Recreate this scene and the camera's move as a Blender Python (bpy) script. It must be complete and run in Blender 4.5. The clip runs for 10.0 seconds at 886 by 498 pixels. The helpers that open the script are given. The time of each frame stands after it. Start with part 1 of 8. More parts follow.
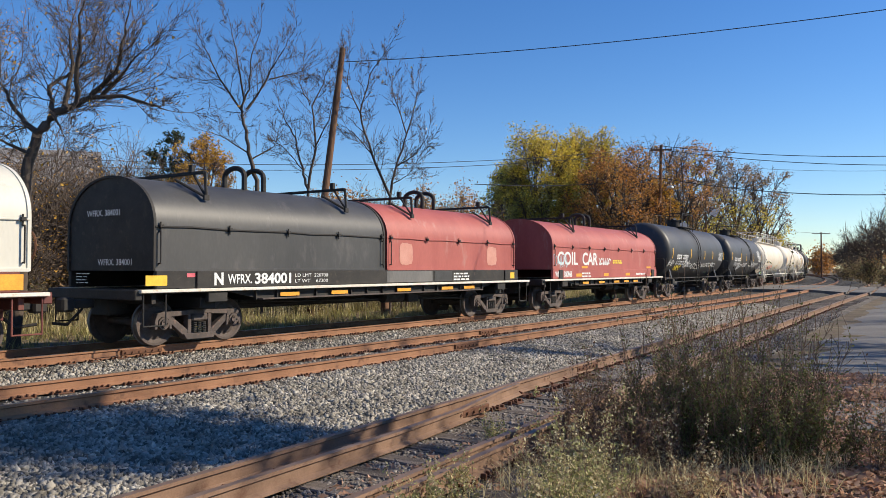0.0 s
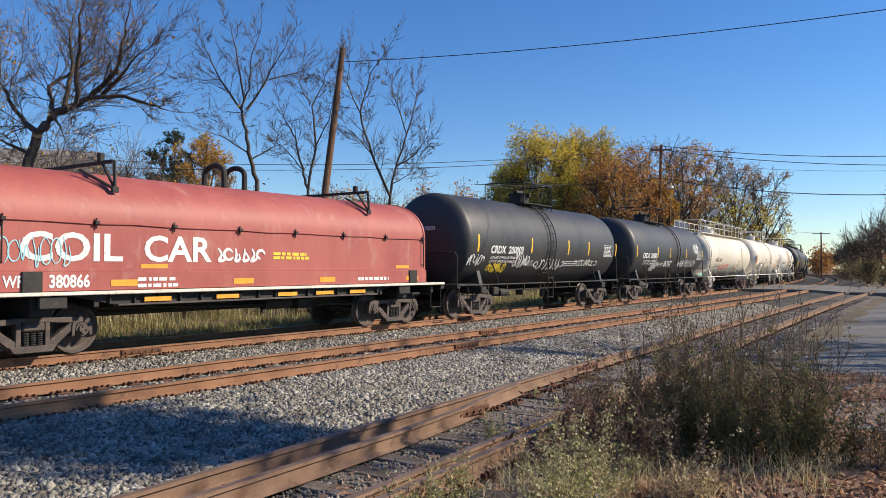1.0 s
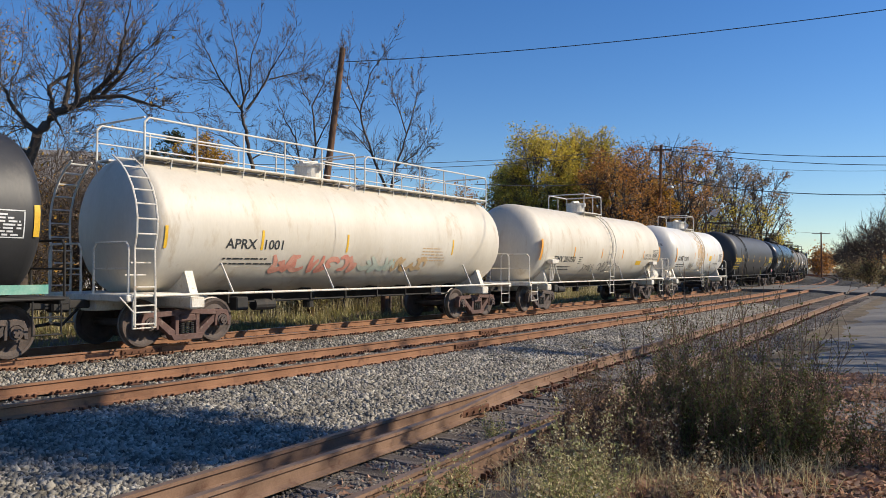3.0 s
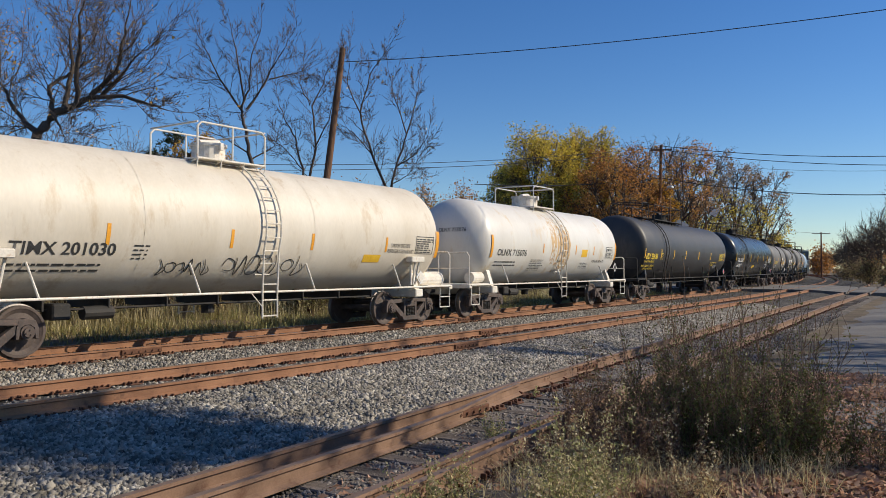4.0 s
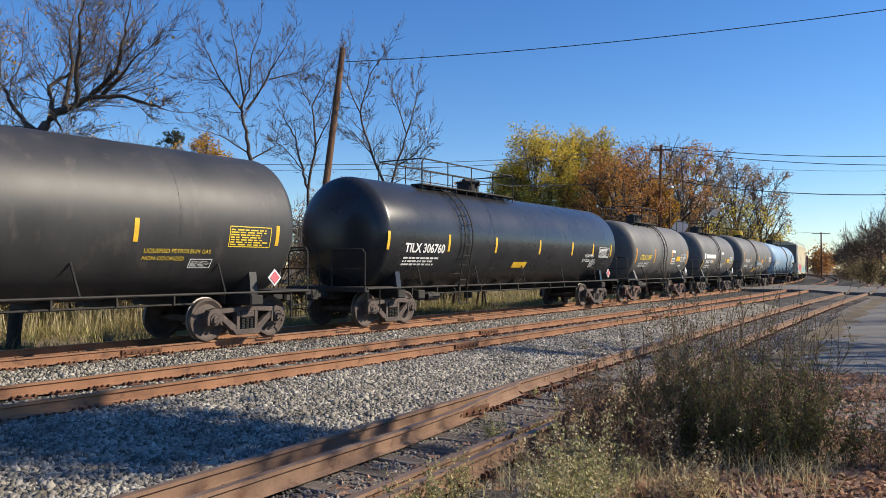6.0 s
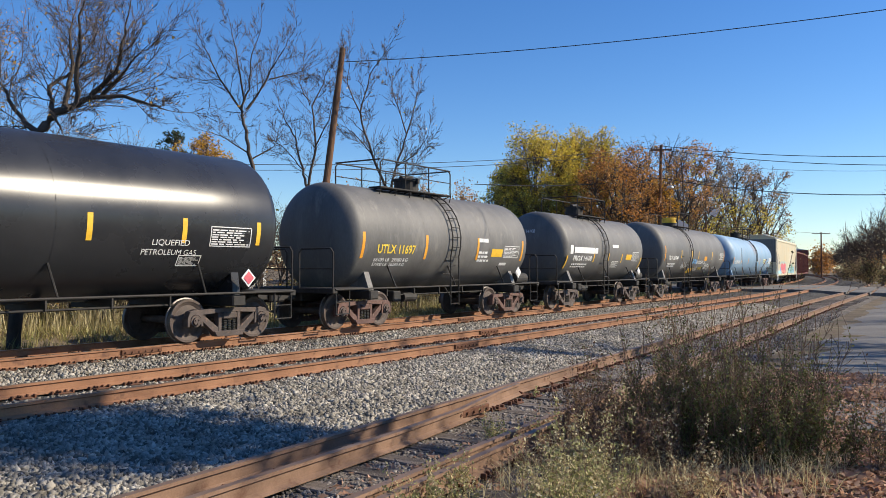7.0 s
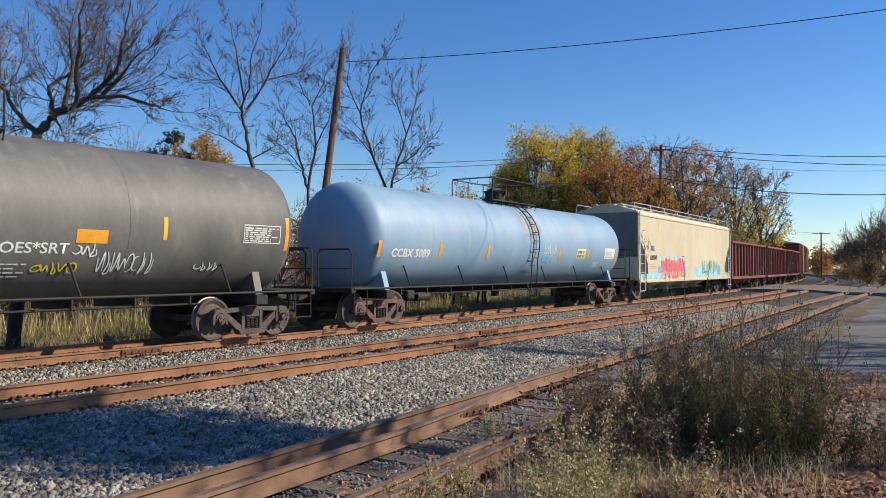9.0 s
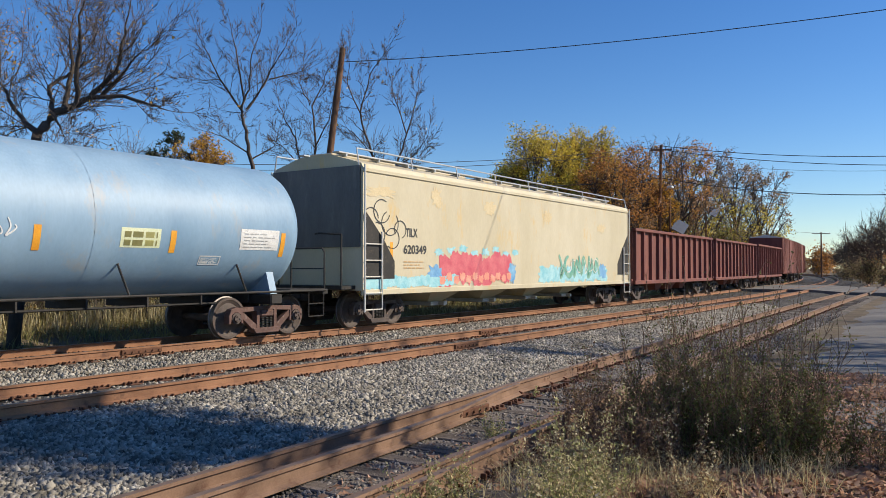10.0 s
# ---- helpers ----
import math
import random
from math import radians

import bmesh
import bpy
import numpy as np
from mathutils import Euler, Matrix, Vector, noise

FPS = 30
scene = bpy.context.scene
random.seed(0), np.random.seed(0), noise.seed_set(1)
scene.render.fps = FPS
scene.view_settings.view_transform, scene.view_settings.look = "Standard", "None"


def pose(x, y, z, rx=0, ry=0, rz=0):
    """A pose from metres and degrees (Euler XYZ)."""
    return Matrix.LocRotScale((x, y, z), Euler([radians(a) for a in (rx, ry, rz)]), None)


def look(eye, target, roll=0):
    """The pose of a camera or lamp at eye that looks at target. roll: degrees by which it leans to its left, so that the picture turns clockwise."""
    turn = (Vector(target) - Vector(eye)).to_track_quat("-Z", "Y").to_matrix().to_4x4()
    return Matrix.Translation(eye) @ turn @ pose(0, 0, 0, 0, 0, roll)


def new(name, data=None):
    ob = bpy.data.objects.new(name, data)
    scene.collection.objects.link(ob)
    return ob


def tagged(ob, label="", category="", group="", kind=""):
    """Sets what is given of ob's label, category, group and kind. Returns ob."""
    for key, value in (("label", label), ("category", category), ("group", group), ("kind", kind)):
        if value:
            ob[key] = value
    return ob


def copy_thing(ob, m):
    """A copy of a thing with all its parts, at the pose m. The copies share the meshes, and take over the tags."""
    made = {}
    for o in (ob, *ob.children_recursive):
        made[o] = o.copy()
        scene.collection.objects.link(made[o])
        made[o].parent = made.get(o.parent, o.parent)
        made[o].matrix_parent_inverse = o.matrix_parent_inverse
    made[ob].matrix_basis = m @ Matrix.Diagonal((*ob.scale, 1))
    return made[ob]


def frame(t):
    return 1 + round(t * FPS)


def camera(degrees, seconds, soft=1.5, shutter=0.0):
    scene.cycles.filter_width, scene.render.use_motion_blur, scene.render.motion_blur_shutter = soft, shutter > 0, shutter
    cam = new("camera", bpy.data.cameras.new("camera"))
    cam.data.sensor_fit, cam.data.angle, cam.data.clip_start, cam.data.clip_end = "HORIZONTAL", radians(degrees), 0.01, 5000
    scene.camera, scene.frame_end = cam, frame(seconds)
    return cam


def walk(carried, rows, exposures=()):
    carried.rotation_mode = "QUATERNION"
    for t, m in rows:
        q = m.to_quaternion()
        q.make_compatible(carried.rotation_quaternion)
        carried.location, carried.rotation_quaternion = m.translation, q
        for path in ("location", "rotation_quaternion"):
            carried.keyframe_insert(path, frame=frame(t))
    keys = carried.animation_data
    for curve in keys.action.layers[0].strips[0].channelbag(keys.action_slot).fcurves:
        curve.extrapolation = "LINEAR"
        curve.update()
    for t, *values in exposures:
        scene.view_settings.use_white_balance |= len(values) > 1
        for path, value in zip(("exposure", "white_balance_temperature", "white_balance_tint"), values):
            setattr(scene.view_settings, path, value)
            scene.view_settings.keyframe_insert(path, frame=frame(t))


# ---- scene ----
# The camera stands still beside a siding; x runs along the tracks towards the crossing, y away across them, z = 0 is the railhead.
EYE_H, YAW, PITCH = 1.56, 35.376, 1.386
cam = camera(58.45, 10.0, soft=0.8)
STAND = pose(0, 0, EYE_H, 90 + PITCH, 0, YAW - 90)
walk(cam, [(0.0, STAND), (10.0, STAND)], exposures=[(t, e, 6100, 10) for t, e in ((0.0, 0.42), (1.5, 0.43), (2.5, 0.33), (4.0, 0.06), (4.5, 0.07), (5.2, 0.34), (5.7, 0.46), (7.0, 0.50), (9.0, 0.36), (10.0, 0.28))])

# ---- light ----
SUN_EL, SUN_AZ = 33.0, Vector((0.60, -0.80, 0.0))
world = bpy.data.worlds.new("sky")
scene.world = world
world.use_nodes = True
wn = world.node_tree.nodes
wl = world.node_tree.links
sky = wn.new("ShaderNodeTexSky")
sky.sky_type = 'NISHITA'
sky.sun_disc = False
sky.sun_elevation = radians(SUN_EL)
sky.sun_rotation = math.atan2(SUN_AZ.x, SUN_AZ.y)
sky.air_density, sky.dust_density, sky.ozone_density = 1.0, 0.0, 4.0
deep = wn.new("ShaderNodeHueSaturation")
deep.inputs["Hue"].default_value, deep.inputs["Saturation"].default_value = 0.508, 1.22
wl.new(sky.outputs[0], deep.inputs["Color"])
wl.new(deep.outputs[0], wn["Background"].inputs[0])
wn["Background"].inputs[1].default_value = 0.102
sun = new("sun", bpy.data.lights.new("sun", 'SUN'))
sun.data.energy, sun.data.angle, sun.data.color = 4.95, radians(0.6), (1.0, 0.85, 0.63)
sd = SUN_AZ * math.cos(radians(SUN_EL)) + Vector((0, 0, math.sin(radians(SUN_EL))))
sun.matrix_world = look(sd * 50, (0, 0, 0))

# ---- track geometry ----
L1, L2, BEND, RAD = 14.772, 10.082, 3.45, 720.0
GAUGE = 1.507
SPEED = 20.0


def on_track(u, n=0.0, z=0.0):
    """A place u metres along the main track's centre line and n metres beyond it, seen from the camera's side."""
    th = max(u - BEND, 0.0) / RAD
    x = min(u, BEND) + RAD * math.sin(th)
    y = L1 + RAD * (1 - math.cos(th))
    return Vector((x - n * math.sin(th), y + n * math.cos(th), z))


def heading(u):
    return max(u - BEND, 0.0) / RAD


def across(x, y):
    """How far (x, y) lies beyond the main track's centre line."""
    x, y = np.asarray(x, float), np.asarray(y, float)
    return np.where(x < BEND, y - L1, RAD - np.hypot(x - BEND, y - L1 - RAD))


# ---- materials ----
def mat(name, c1, c2, rough=0.8, rough2=None, scale=3.0, fine=40.0, bump=0.3, depth=0.01, metal=0.0, third=None, amount=0.25,
        stretch=(1, 1, 1), island=0.0, random_ob=0.0, spec=0.5, shift=0.0):
    """A two-scale procedural surface: broad patches of c1 and c2, fine grain, and spots of a third colour."""
    m = bpy.data.materials.new(name)
    m.use_nodes = True
    nt = m.node_tree
    n, l = nt.nodes, nt.links
    b = n["Principled BSDF"]
    co = n.new("ShaderNodeTexCoord")
    mp = n.new("ShaderNodeMapping")
    mp.inputs["Scale"].default_value = stretch
    l.new(co.outputs["Object"], mp.inputs[0])
    big = n.new("ShaderNodeTexNoise")
    big.inputs["Scale"].default_value, big.inputs["Detail"].default_value, big.inputs["Roughness"].default_value = scale, 6, 0.62
    l.new(mp.outputs[0], big.inputs[0])
    sm = n.new("ShaderNodeTexNoise")
    sm.inputs["Scale"].default_value, sm.inputs["Detail"].default_value = fine, 4
    l.new(mp.outputs[0], sm.inputs[0])
    ramp = n.new("ShaderNodeValToRGB")
    ramp.color_ramp.elements[0].position, ramp.color_ramp.elements[1].position = 0.34 + shift, 0.66 + shift
    ramp.color_ramp.elements[0].color, ramp.color_ramp.elements[1].color = (*c1, 1), (*c2, 1)
    l.new(big.outputs[0], ramp.inputs[0])
    col = ramp.outputs[0]
    grain = n.new("ShaderNodeMixRGB")
    grain.blend_type = 'MULTIPLY'
    grain.inputs[0].default_value = 1.0
    g2 = n.new("ShaderNodeMapRange")
    g2.inputs[3].default_value, g2.inputs[4].default_value = 1 - amount, 1 + amount
    l.new(sm.outputs[0], g2.inputs[0])
    l.new(col, grain.inputs[1])
    l.new(g2.outputs[0], grain.inputs[2])
    col = grain.outputs[0]
    if third:
        t3 = n.new("ShaderNodeTexNoise")
        t3.inputs["Scale"].default_value, t3.inputs["Detail"].default_value, t3.inputs["Roughness"].default_value = scale * 2.7, 8, 0.7
        l.new(mp.outputs[0], t3.inputs[0])
        r3 = n.new("ShaderNodeMapRange")
        r3.inputs[1].default_value, r3.inputs[2].default_value = 0.56, 0.68
        l.new(t3.outputs[0], r3.inputs[0])
        mx = n.new("ShaderNodeMixRGB")
        l.new(r3.outputs[0], mx.inputs[0])
        l.new(col, mx.inputs[1])
        mx.inputs[2].default_value = (*third, 1)
        col = mx.outputs[0]
    if island or random_ob:
        if island:
            src = n.new("ShaderNodeNewGeometry").outputs["Random Per Island"]
        else:
            src = n.new("ShaderNodeObjectInfo").outputs["Random"]
        k = island or random_ob
        mr = n.new("ShaderNodeMapRange")
        mr.inputs[3].default_value, mr.inputs[4].default_value = 1 - k, 1 + k
        l.new(src, mr.inputs[0])
        mu = n.new("ShaderNodeMixRGB")
        mu.blend_type, mu.inputs[0].default_value = 'MULTIPLY', 1.0
        l.new(col, mu.inputs[1])
        l.new(mr.outputs[0], mu.inputs[2])
        col = mu.outputs[0]
    l.new(col, b.inputs["Base Color"])
    rr = n.new("ShaderNodeMapRange")
    rr.inputs[3].default_value, rr.inputs[4].default_value = rough, rough2 if rough2 is not None else min(rough + 0.15, 1)
    l.new(big.outputs[0], rr.inputs[0])
    l.new(rr.outputs[0], b.inputs["Roughness"])
    b.inputs["Metallic"].default_value = metal
    b.inputs["Specular IOR Level"].default_value = spec
    if bump:
        bp = n.new("ShaderNodeBump")
        bp.inputs["Strength"].default_value, bp.inputs["Distance"].default_value = bump, depth
        l.new(sm.outputs[0], bp.inputs["Height"])
        l.new(bp.outputs[0], b.inputs["Normal"])
    return m


def leaf_mat(name, c1, c2, scale=0.8):
    """Thin leaves: some light passes through them."""
    m = mat(name, c1, c2, 0.55, 0.8, scale, 9, 0, island=0.45)
    nt = m.node_tree
    b = nt.nodes["Principled BSDF"]
    tr = nt.nodes.new("ShaderNodeBsdfTranslucent")
    mx = nt.nodes.new("ShaderNodeMixShader")
    mx.inputs[0].default_value = 0.42
    src = b.inputs["Base Color"].links[0].from_socket
    nt.links.new(src, tr.inputs[0])
    nt.links.new(b.outputs[0], mx.inputs[1])
    nt.links.new(tr.outputs[0], mx.inputs[2])
    nt.links.new(mx.outputs[0], nt.nodes["Material Output"].inputs[0])
    return m


M = {}
M["soil"] = mat("soil", (0.10, 0.075, 0.05), (0.19, 0.15, 0.10), 0.95, 1, 0.6, 14, 0.8, 0.03, third=(0.07, 0.075, 0.035), spec=0.2)
# bed far darker than its loose stones: the gaps' shade is in its colour
M["bed"] = mat("ballast_bed", (0.04, 0.037, 0.034), (0.09, 0.084, 0.075), 0.9, 1, 1.2, 26, 1.0, 0.05, amount=0.55, third=(0.10, 0.085, 0.07), spec=0.3)
M["old_bed"] = mat("dirty_ballast", (0.10, 0.085, 0.07), (0.19, 0.165, 0.14), 0.95, 1, 1.0, 26, 1.0, 0.04, amount=0.5, spec=0.2)
M["stone"] = mat("ballast_stone", (0.175, 0.16, 0.132), (0.345, 0.318, 0.268), 0.8, 0.95, 2.0, 60, 0.4, 0.006, island=0.62, third=(0.20, 0.155, 0.12), spec=0.3)
M["old_stone"] = mat("dirty_stone", (0.13, 0.115, 0.10), (0.26, 0.235, 0.21), 0.85, 1, 2.0, 60, 0.4, 0.006, island=0.5, spec=0.2)
M["asphalt"] = mat("asphalt", (0.115, 0.108, 0.098), (0.20, 0.187, 0.168), 0.85, 0.95, 0.35, 60, 0.4, 0.006, third=(0.20, 0.18, 0.15), amount=0.35, spec=0.3)
M["rail"] = mat("rusty_rail", (0.21, 0.105, 0.058), (0.32, 0.17, 0.095), 0.75, 0.9, 1.3, 60, 0.4, 0.002, third=(0.13, 0.068, 0.044), metal=0.0, spec=0.3)
M["rail_top"] = mat("worn_railhead", (0.40, 0.36, 0.33), (0.50, 0.46, 0.42), 0.22, 0.4, 2.0, 60, 0.05, 0.001, metal=0.9)
M["rail_top_rust"] = mat("dull_railhead", (0.17, 0.11, 0.075), (0.26, 0.18, 0.13), 0.5, 0.7, 2.0, 60, 0.2, 0.001, metal=0.35)
M["old_rail"] = mat("brown_old_rail", (0.16, 0.098, 0.065), (0.26, 0.165, 0.11), 0.8, 0.95, 1.6, 60, 0.5, 0.002, third=(0.13, 0.07, 0.045), spec=0.3)
M["iron"] = mat("rusty_iron", (0.09, 0.045, 0.028), (0.17, 0.08, 0.045), 0.85, 0.95, 8, 60, 0.4, 0.003, spec=0.3)
M["tie"] = mat("weathered_tie", (0.085, 0.068, 0.055), (0.19, 0.16, 0.135), 0.9, 1, 2.0, 30, 0.7, 0.01, stretch=(6, 1, 6), random_ob=0.35, spec=0.2)
M["bark"] = mat("bark", (0.06, 0.047, 0.038), (0.13, 0.104, 0.084), 0.9, 1, 2, 25, 0.6, 0.02, stretch=(1, 1, 0.3), spec=0.2)
M["twig"] = mat("grey_twig", (0.065, 0.05, 0.04), (0.13, 0.103, 0.083), 0.9, 1, 0.6, 10, 0, spec=0.2, island=0.3)
M["yellow_leaf"] = leaf_mat("yellow_leaf", (0.72, 0.52, 0.05), (0.55, 0.46, 0.07))
M["gold_leaf"] = leaf_mat("gold_leaf", (0.62, 0.36, 0.035), (0.46, 0.25, 0.03))
M["green_leaf"] = leaf_mat("green_leaf", (0.22, 0.23, 0.05), (0.42, 0.37, 0.08))
M["rust_leaf"] = leaf_mat("rust_leaf", (0.48, 0.20, 0.05), (0.58, 0.31, 0.07))
M["brown_leaf"] = leaf_mat("brown_leaf", (0.27, 0.165, 0.085), (0.38, 0.25, 0.13))
M["fir"] = leaf_mat("evergreen_needles", (0.02, 0.04, 0.015), (0.045, 0.065, 0.022))
M["grass"] = leaf_mat("dry_grass", (0.36, 0.29, 0.13), (0.27, 0.25, 0.085), 0.5)
M["straw"] = leaf_mat("straw", (0.62, 0.53, 0.31), (0.48, 0.41, 0.22), 0.9)
M["weed"] = leaf_mat("weed_green", (0.27, 0.28, 0.10), (0.42, 0.39, 0.17), 0.9)
M["bush"] = leaf_mat("bush_green", (0.10, 0.115, 0.035), (0.24, 0.235, 0.085), 1.2)
M["cream_hood"] = mat("cream_hood_paint", (0.55, 0.53, 0.46), (0.64, 0.62, 0.54), 0.5, 0.65, 0.7, 22, 0.04, 0.004, third=(0.5, 0.47, 0.4), amount=0.06, stretch=(1, 1, 0.3))
M["dead_leaf"] = leaf_mat("dead_brown_leaf", (0.13, 0.075, 0.05), (0.24, 0.15, 0.10), 1.5)
M["seed"] = leaf_mat("white_seedhead", (0.52, 0.5, 0.43), (0.62, 0.58, 0.5), 2)
M["stem"] = mat("dry_stem", (0.13, 0.085, 0.06), (0.26, 0.18, 0.12), 0.9, 1, 2, 20, 0, spec=0.2, island=0.4)
M["litter"] = leaf_mat("leaf_litter", (0.33, 0.17, 0.10), (0.48, 0.33, 0.235), 4)
M["pole"] = mat("creosoted_pole", (0.10, 0.055, 0.035), (0.20, 0.115, 0.07), 0.85, 0.95, 2, 30, 0.5, 0.006, stretch=(4, 4, 0.4), spec=0.2)
M["wire"] = mat("cable", (0.03, 0.03, 0.032), (0.05, 0.05, 0.05), 0.6, 0.7, 3, 20, 0)
M["galv"] = mat("galvanised_steel", (0.42, 0.43, 0.44), (0.55, 0.56, 0.57), 0.4, 0.55, 4, 50, 0.1, 0.001, metal=0.6)
M["solar"] = mat("solar_panel", (0.04, 0.05, 0.08), (0.06, 0.075, 0.11), 0.45, 0.55, 3, 30, 0)
M["white_wall"] = mat("white_siding", (0.62, 0.62, 0.6), (0.74, 0.73, 0.7), 0.7, 0.8, 1, 20, 0.1, 0.003)
M["roof"] = mat("grey_shingles", (0.14, 0.13, 0.13), (0.24, 0.23, 0.22), 0.9, 1, 1.2, 12, 0.5, 0.01)
M["pane"] = mat("dark_pane", (0.03, 0.035, 0.045), (0.05, 0.055, 0.065), 0.08, 0.15, 1, 5, 0)
M["black"] = mat("black_tank_paint", (0.026, 0.026, 0.028), (0.046, 0.045, 0.046), 0.42, 0.62, 0.9, 25, 0.05, 0.004, third=(0.065, 0.06, 0.056), amount=0.2, stretch=(1, 1, 0.35))
M["sheen"] = mat("glossy_black_paint", (0.020, 0.021, 0.024), (0.032, 0.033, 0.036), 0.20, 0.36, 0.6, 20, 0.04, 0.004, amount=0.12)
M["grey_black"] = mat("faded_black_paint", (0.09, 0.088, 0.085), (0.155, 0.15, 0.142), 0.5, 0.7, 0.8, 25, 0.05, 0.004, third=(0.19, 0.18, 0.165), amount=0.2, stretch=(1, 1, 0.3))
M["cream_tank"] = mat("dusty_white_paint", (0.58, 0.515, 0.41), (0.68, 0.625, 0.53), 0.45, 0.62, 0.7, 22, 0.04, 0.004, third=(0.52, 0.43, 0.31), amount=0.08, stretch=(1, 1, 0.3))
M["white_tank"] = mat("white_tank_paint", (0.62, 0.585, 0.52), (0.72, 0.70, 0.65), 0.35, 0.5, 0.6, 22, 0.04, 0.004, third=(0.62, 0.52, 0.37), amount=0.06, stretch=(1, 1, 0.3))
M["blue_tank"] = mat("pale_blue_paint", (0.18, 0.295, 0.425), (0.265, 0.39, 0.52), 0.45, 0.6, 0.7, 22, 0.04, 0.004, third=(0.30, 0.35, 0.40), amount=0.12, stretch=(1, 1, 0.3))
M["hopper"] = mat("cream_hopper_paint", (0.50, 0.435, 0.285), (0.60, 0.54, 0.395), 0.5, 0.65, 0.5, 18, 0.05, 0.004, third=(0.60, 0.44, 0.20), amount=0.08, stretch=(1, 1, 0.4))
M["red"] = mat("faded_red_paint", (0.30, 0.066, 0.055), (0.40, 0.108, 0.088), 0.5, 0.68, 0.8, 22, 0.06, 0.004, third=(0.40, 0.17, 0.14), amount=0.14, stretch=(1, 1, 0.35))
M["hood_black"] = mat("grey_hood_paint", (0.036, 0.036, 0.037), (0.062, 0.061, 0.06), 0.42, 0.6, 0.8, 22, 0.06, 0.004, third=(0.085, 0.08, 0.078), amount=0.2, stretch=(1, 1, 0.35))
M["oxide"] = mat("oxide_red_paint", (0.13, 0.038, 0.03), (0.21, 0.068, 0.05), 0.65, 0.85, 0.8, 22, 0.2, 0.004, third=(0.085, 0.03, 0.025), amount=0.2, stretch=(1, 1, 0.3))
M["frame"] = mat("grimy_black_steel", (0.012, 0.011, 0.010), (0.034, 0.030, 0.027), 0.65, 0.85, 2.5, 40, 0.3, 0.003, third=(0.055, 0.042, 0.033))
M["truck"] = mat("dusty_cast_steel", (0.055, 0.044, 0.040), (0.11, 0.085, 0.075), 0.75, 0.9, 4, 50, 0.3, 0.004, third=(0.19, 0.12, 0.09))
M["truck_red"] = mat("rust_red_cast_steel", (0.085, 0.046, 0.038), (0.15, 0.085, 0.07), 0.75, 0.9, 4, 50, 0.3, 0.004, third=(0.22, 0.16, 0.13))
M["wheel"] = mat("brown_wheel", (0.06, 0.045, 0.039), (0.115, 0.085, 0.072), 0.7, 0.85, 5, 40, 0.2, 0.003, third=(0.08, 0.06, 0.05))
M["tread"] = mat("polished_tread", (0.16, 0.145, 0.135), (0.24, 0.22, 0.205), 0.5, 0.62, 5, 40, 0.05, 0.001, metal=0.85)
M["cream_trim"] = mat("cream_trim_paint", (0.62, 0.57, 0.48), (0.74, 0.70, 0.62), 0.5, 0.65, 3, 30, 0.1, 0.002, third=(0.5, 0.36, 0.22))
M["yellow"] = mat("reflective_yellow", (0.72, 0.42, 0.02), (0.82, 0.52, 0.04), 0.45, 0.6, 4, 40, 0, third=(0.62, 0.36, 0.05))
M["orange"] = mat("reflective_orange", (0.72, 0.30, 0.02), (0.80, 0.38, 0.03), 0.45, 0.6, 4, 40, 0)
M["white"] = mat("white_lettering", (0.66, 0.66, 0.65), (0.78, 0.78, 0.76), 0.55, 0.7, 4, 30, 0, third=(0.5, 0.49, 0.48))
M["letter_black"] = mat("black_lettering", (0.03, 0.03, 0.03), (0.05, 0.05, 0.05), 0.55, 0.7, 4, 30, 0)
M["letter_yellow"] = mat("yellow_lettering", (0.70, 0.50, 0.03), (0.80, 0.60, 0.06), 0.55, 0.7, 4, 30, 0)
M["paint_red"] = mat("red_spray", (0.52, 0.07, 0.11), (0.62, 0.16, 0.18), 0.55, 0.7, 3, 30, 0)
M["paint_teal"] = mat("teal_spray", (0.20, 0.50, 0.58), (0.42, 0.66, 0.70), 0.55, 0.7, 3, 30, 0)
M["paint_green"] = mat("green_spray", (0.10, 0.34, 0.26), (0.28, 0.46, 0.36), 0.55, 0.7, 3, 30, 0)
M["paint_pink"] = mat("salmon_spray", (0.68, 0.24, 0.17), (0.72, 0.38, 0.28), 0.6, 0.7, 3, 30, 0)
M["paint_blue"] = mat("blue_spray", (0.10, 0.28, 0.55), (0.24, 0.46, 0.66), 0.6, 0.7, 3, 30, 0)
M["blue_rust"] = mat("thin_rust_on_blue", (0.26, 0.22, 0.22), (0.30, 0.34, 0.40), 0.6, 0.7, 3, 30, 0)
M["rust_wash"] = mat("faint_rust_wash", (0.58, 0.46, 0.26), (0.64, 0.54, 0.34), 0.6, 0.7, 3, 30, 0)
M["stain_green"] = mat("faded_green_spray", (0.42, 0.50, 0.42), (0.58, 0.60, 0.50), 0.6, 0.7, 3, 30, 0)
M["pale_decal"] = mat("pale_decal", (0.62, 0.66, 0.42), (0.70, 0.73, 0.5), 0.5, 0.6, 3, 30, 0)
M["faded_disc"] = mat("faded_disc", (0.50, 0.22, 0.17), (0.56, 0.28, 0.22), 0.6, 0.7, 3, 30, 0)
M["rust_stain"] = mat("rust_stain", (0.52, 0.33, 0.15), (0.60, 0.44, 0.26), 0.7, 0.8, 3, 30, 0)


# ---- mesh helpers ----
def mesh_of(name, bm, materials, smooth=None):
    me = bpy.data.meshes.new(name)
    bm.to_mesh(me)
    bm.free()
    for m in (materials if isinstance(materials, (list, tuple)) else [materials]):
        me.materials.append(m)
    if smooth is not None:
        for p in me.polygons:
            p.use_smooth = smooth
    return me


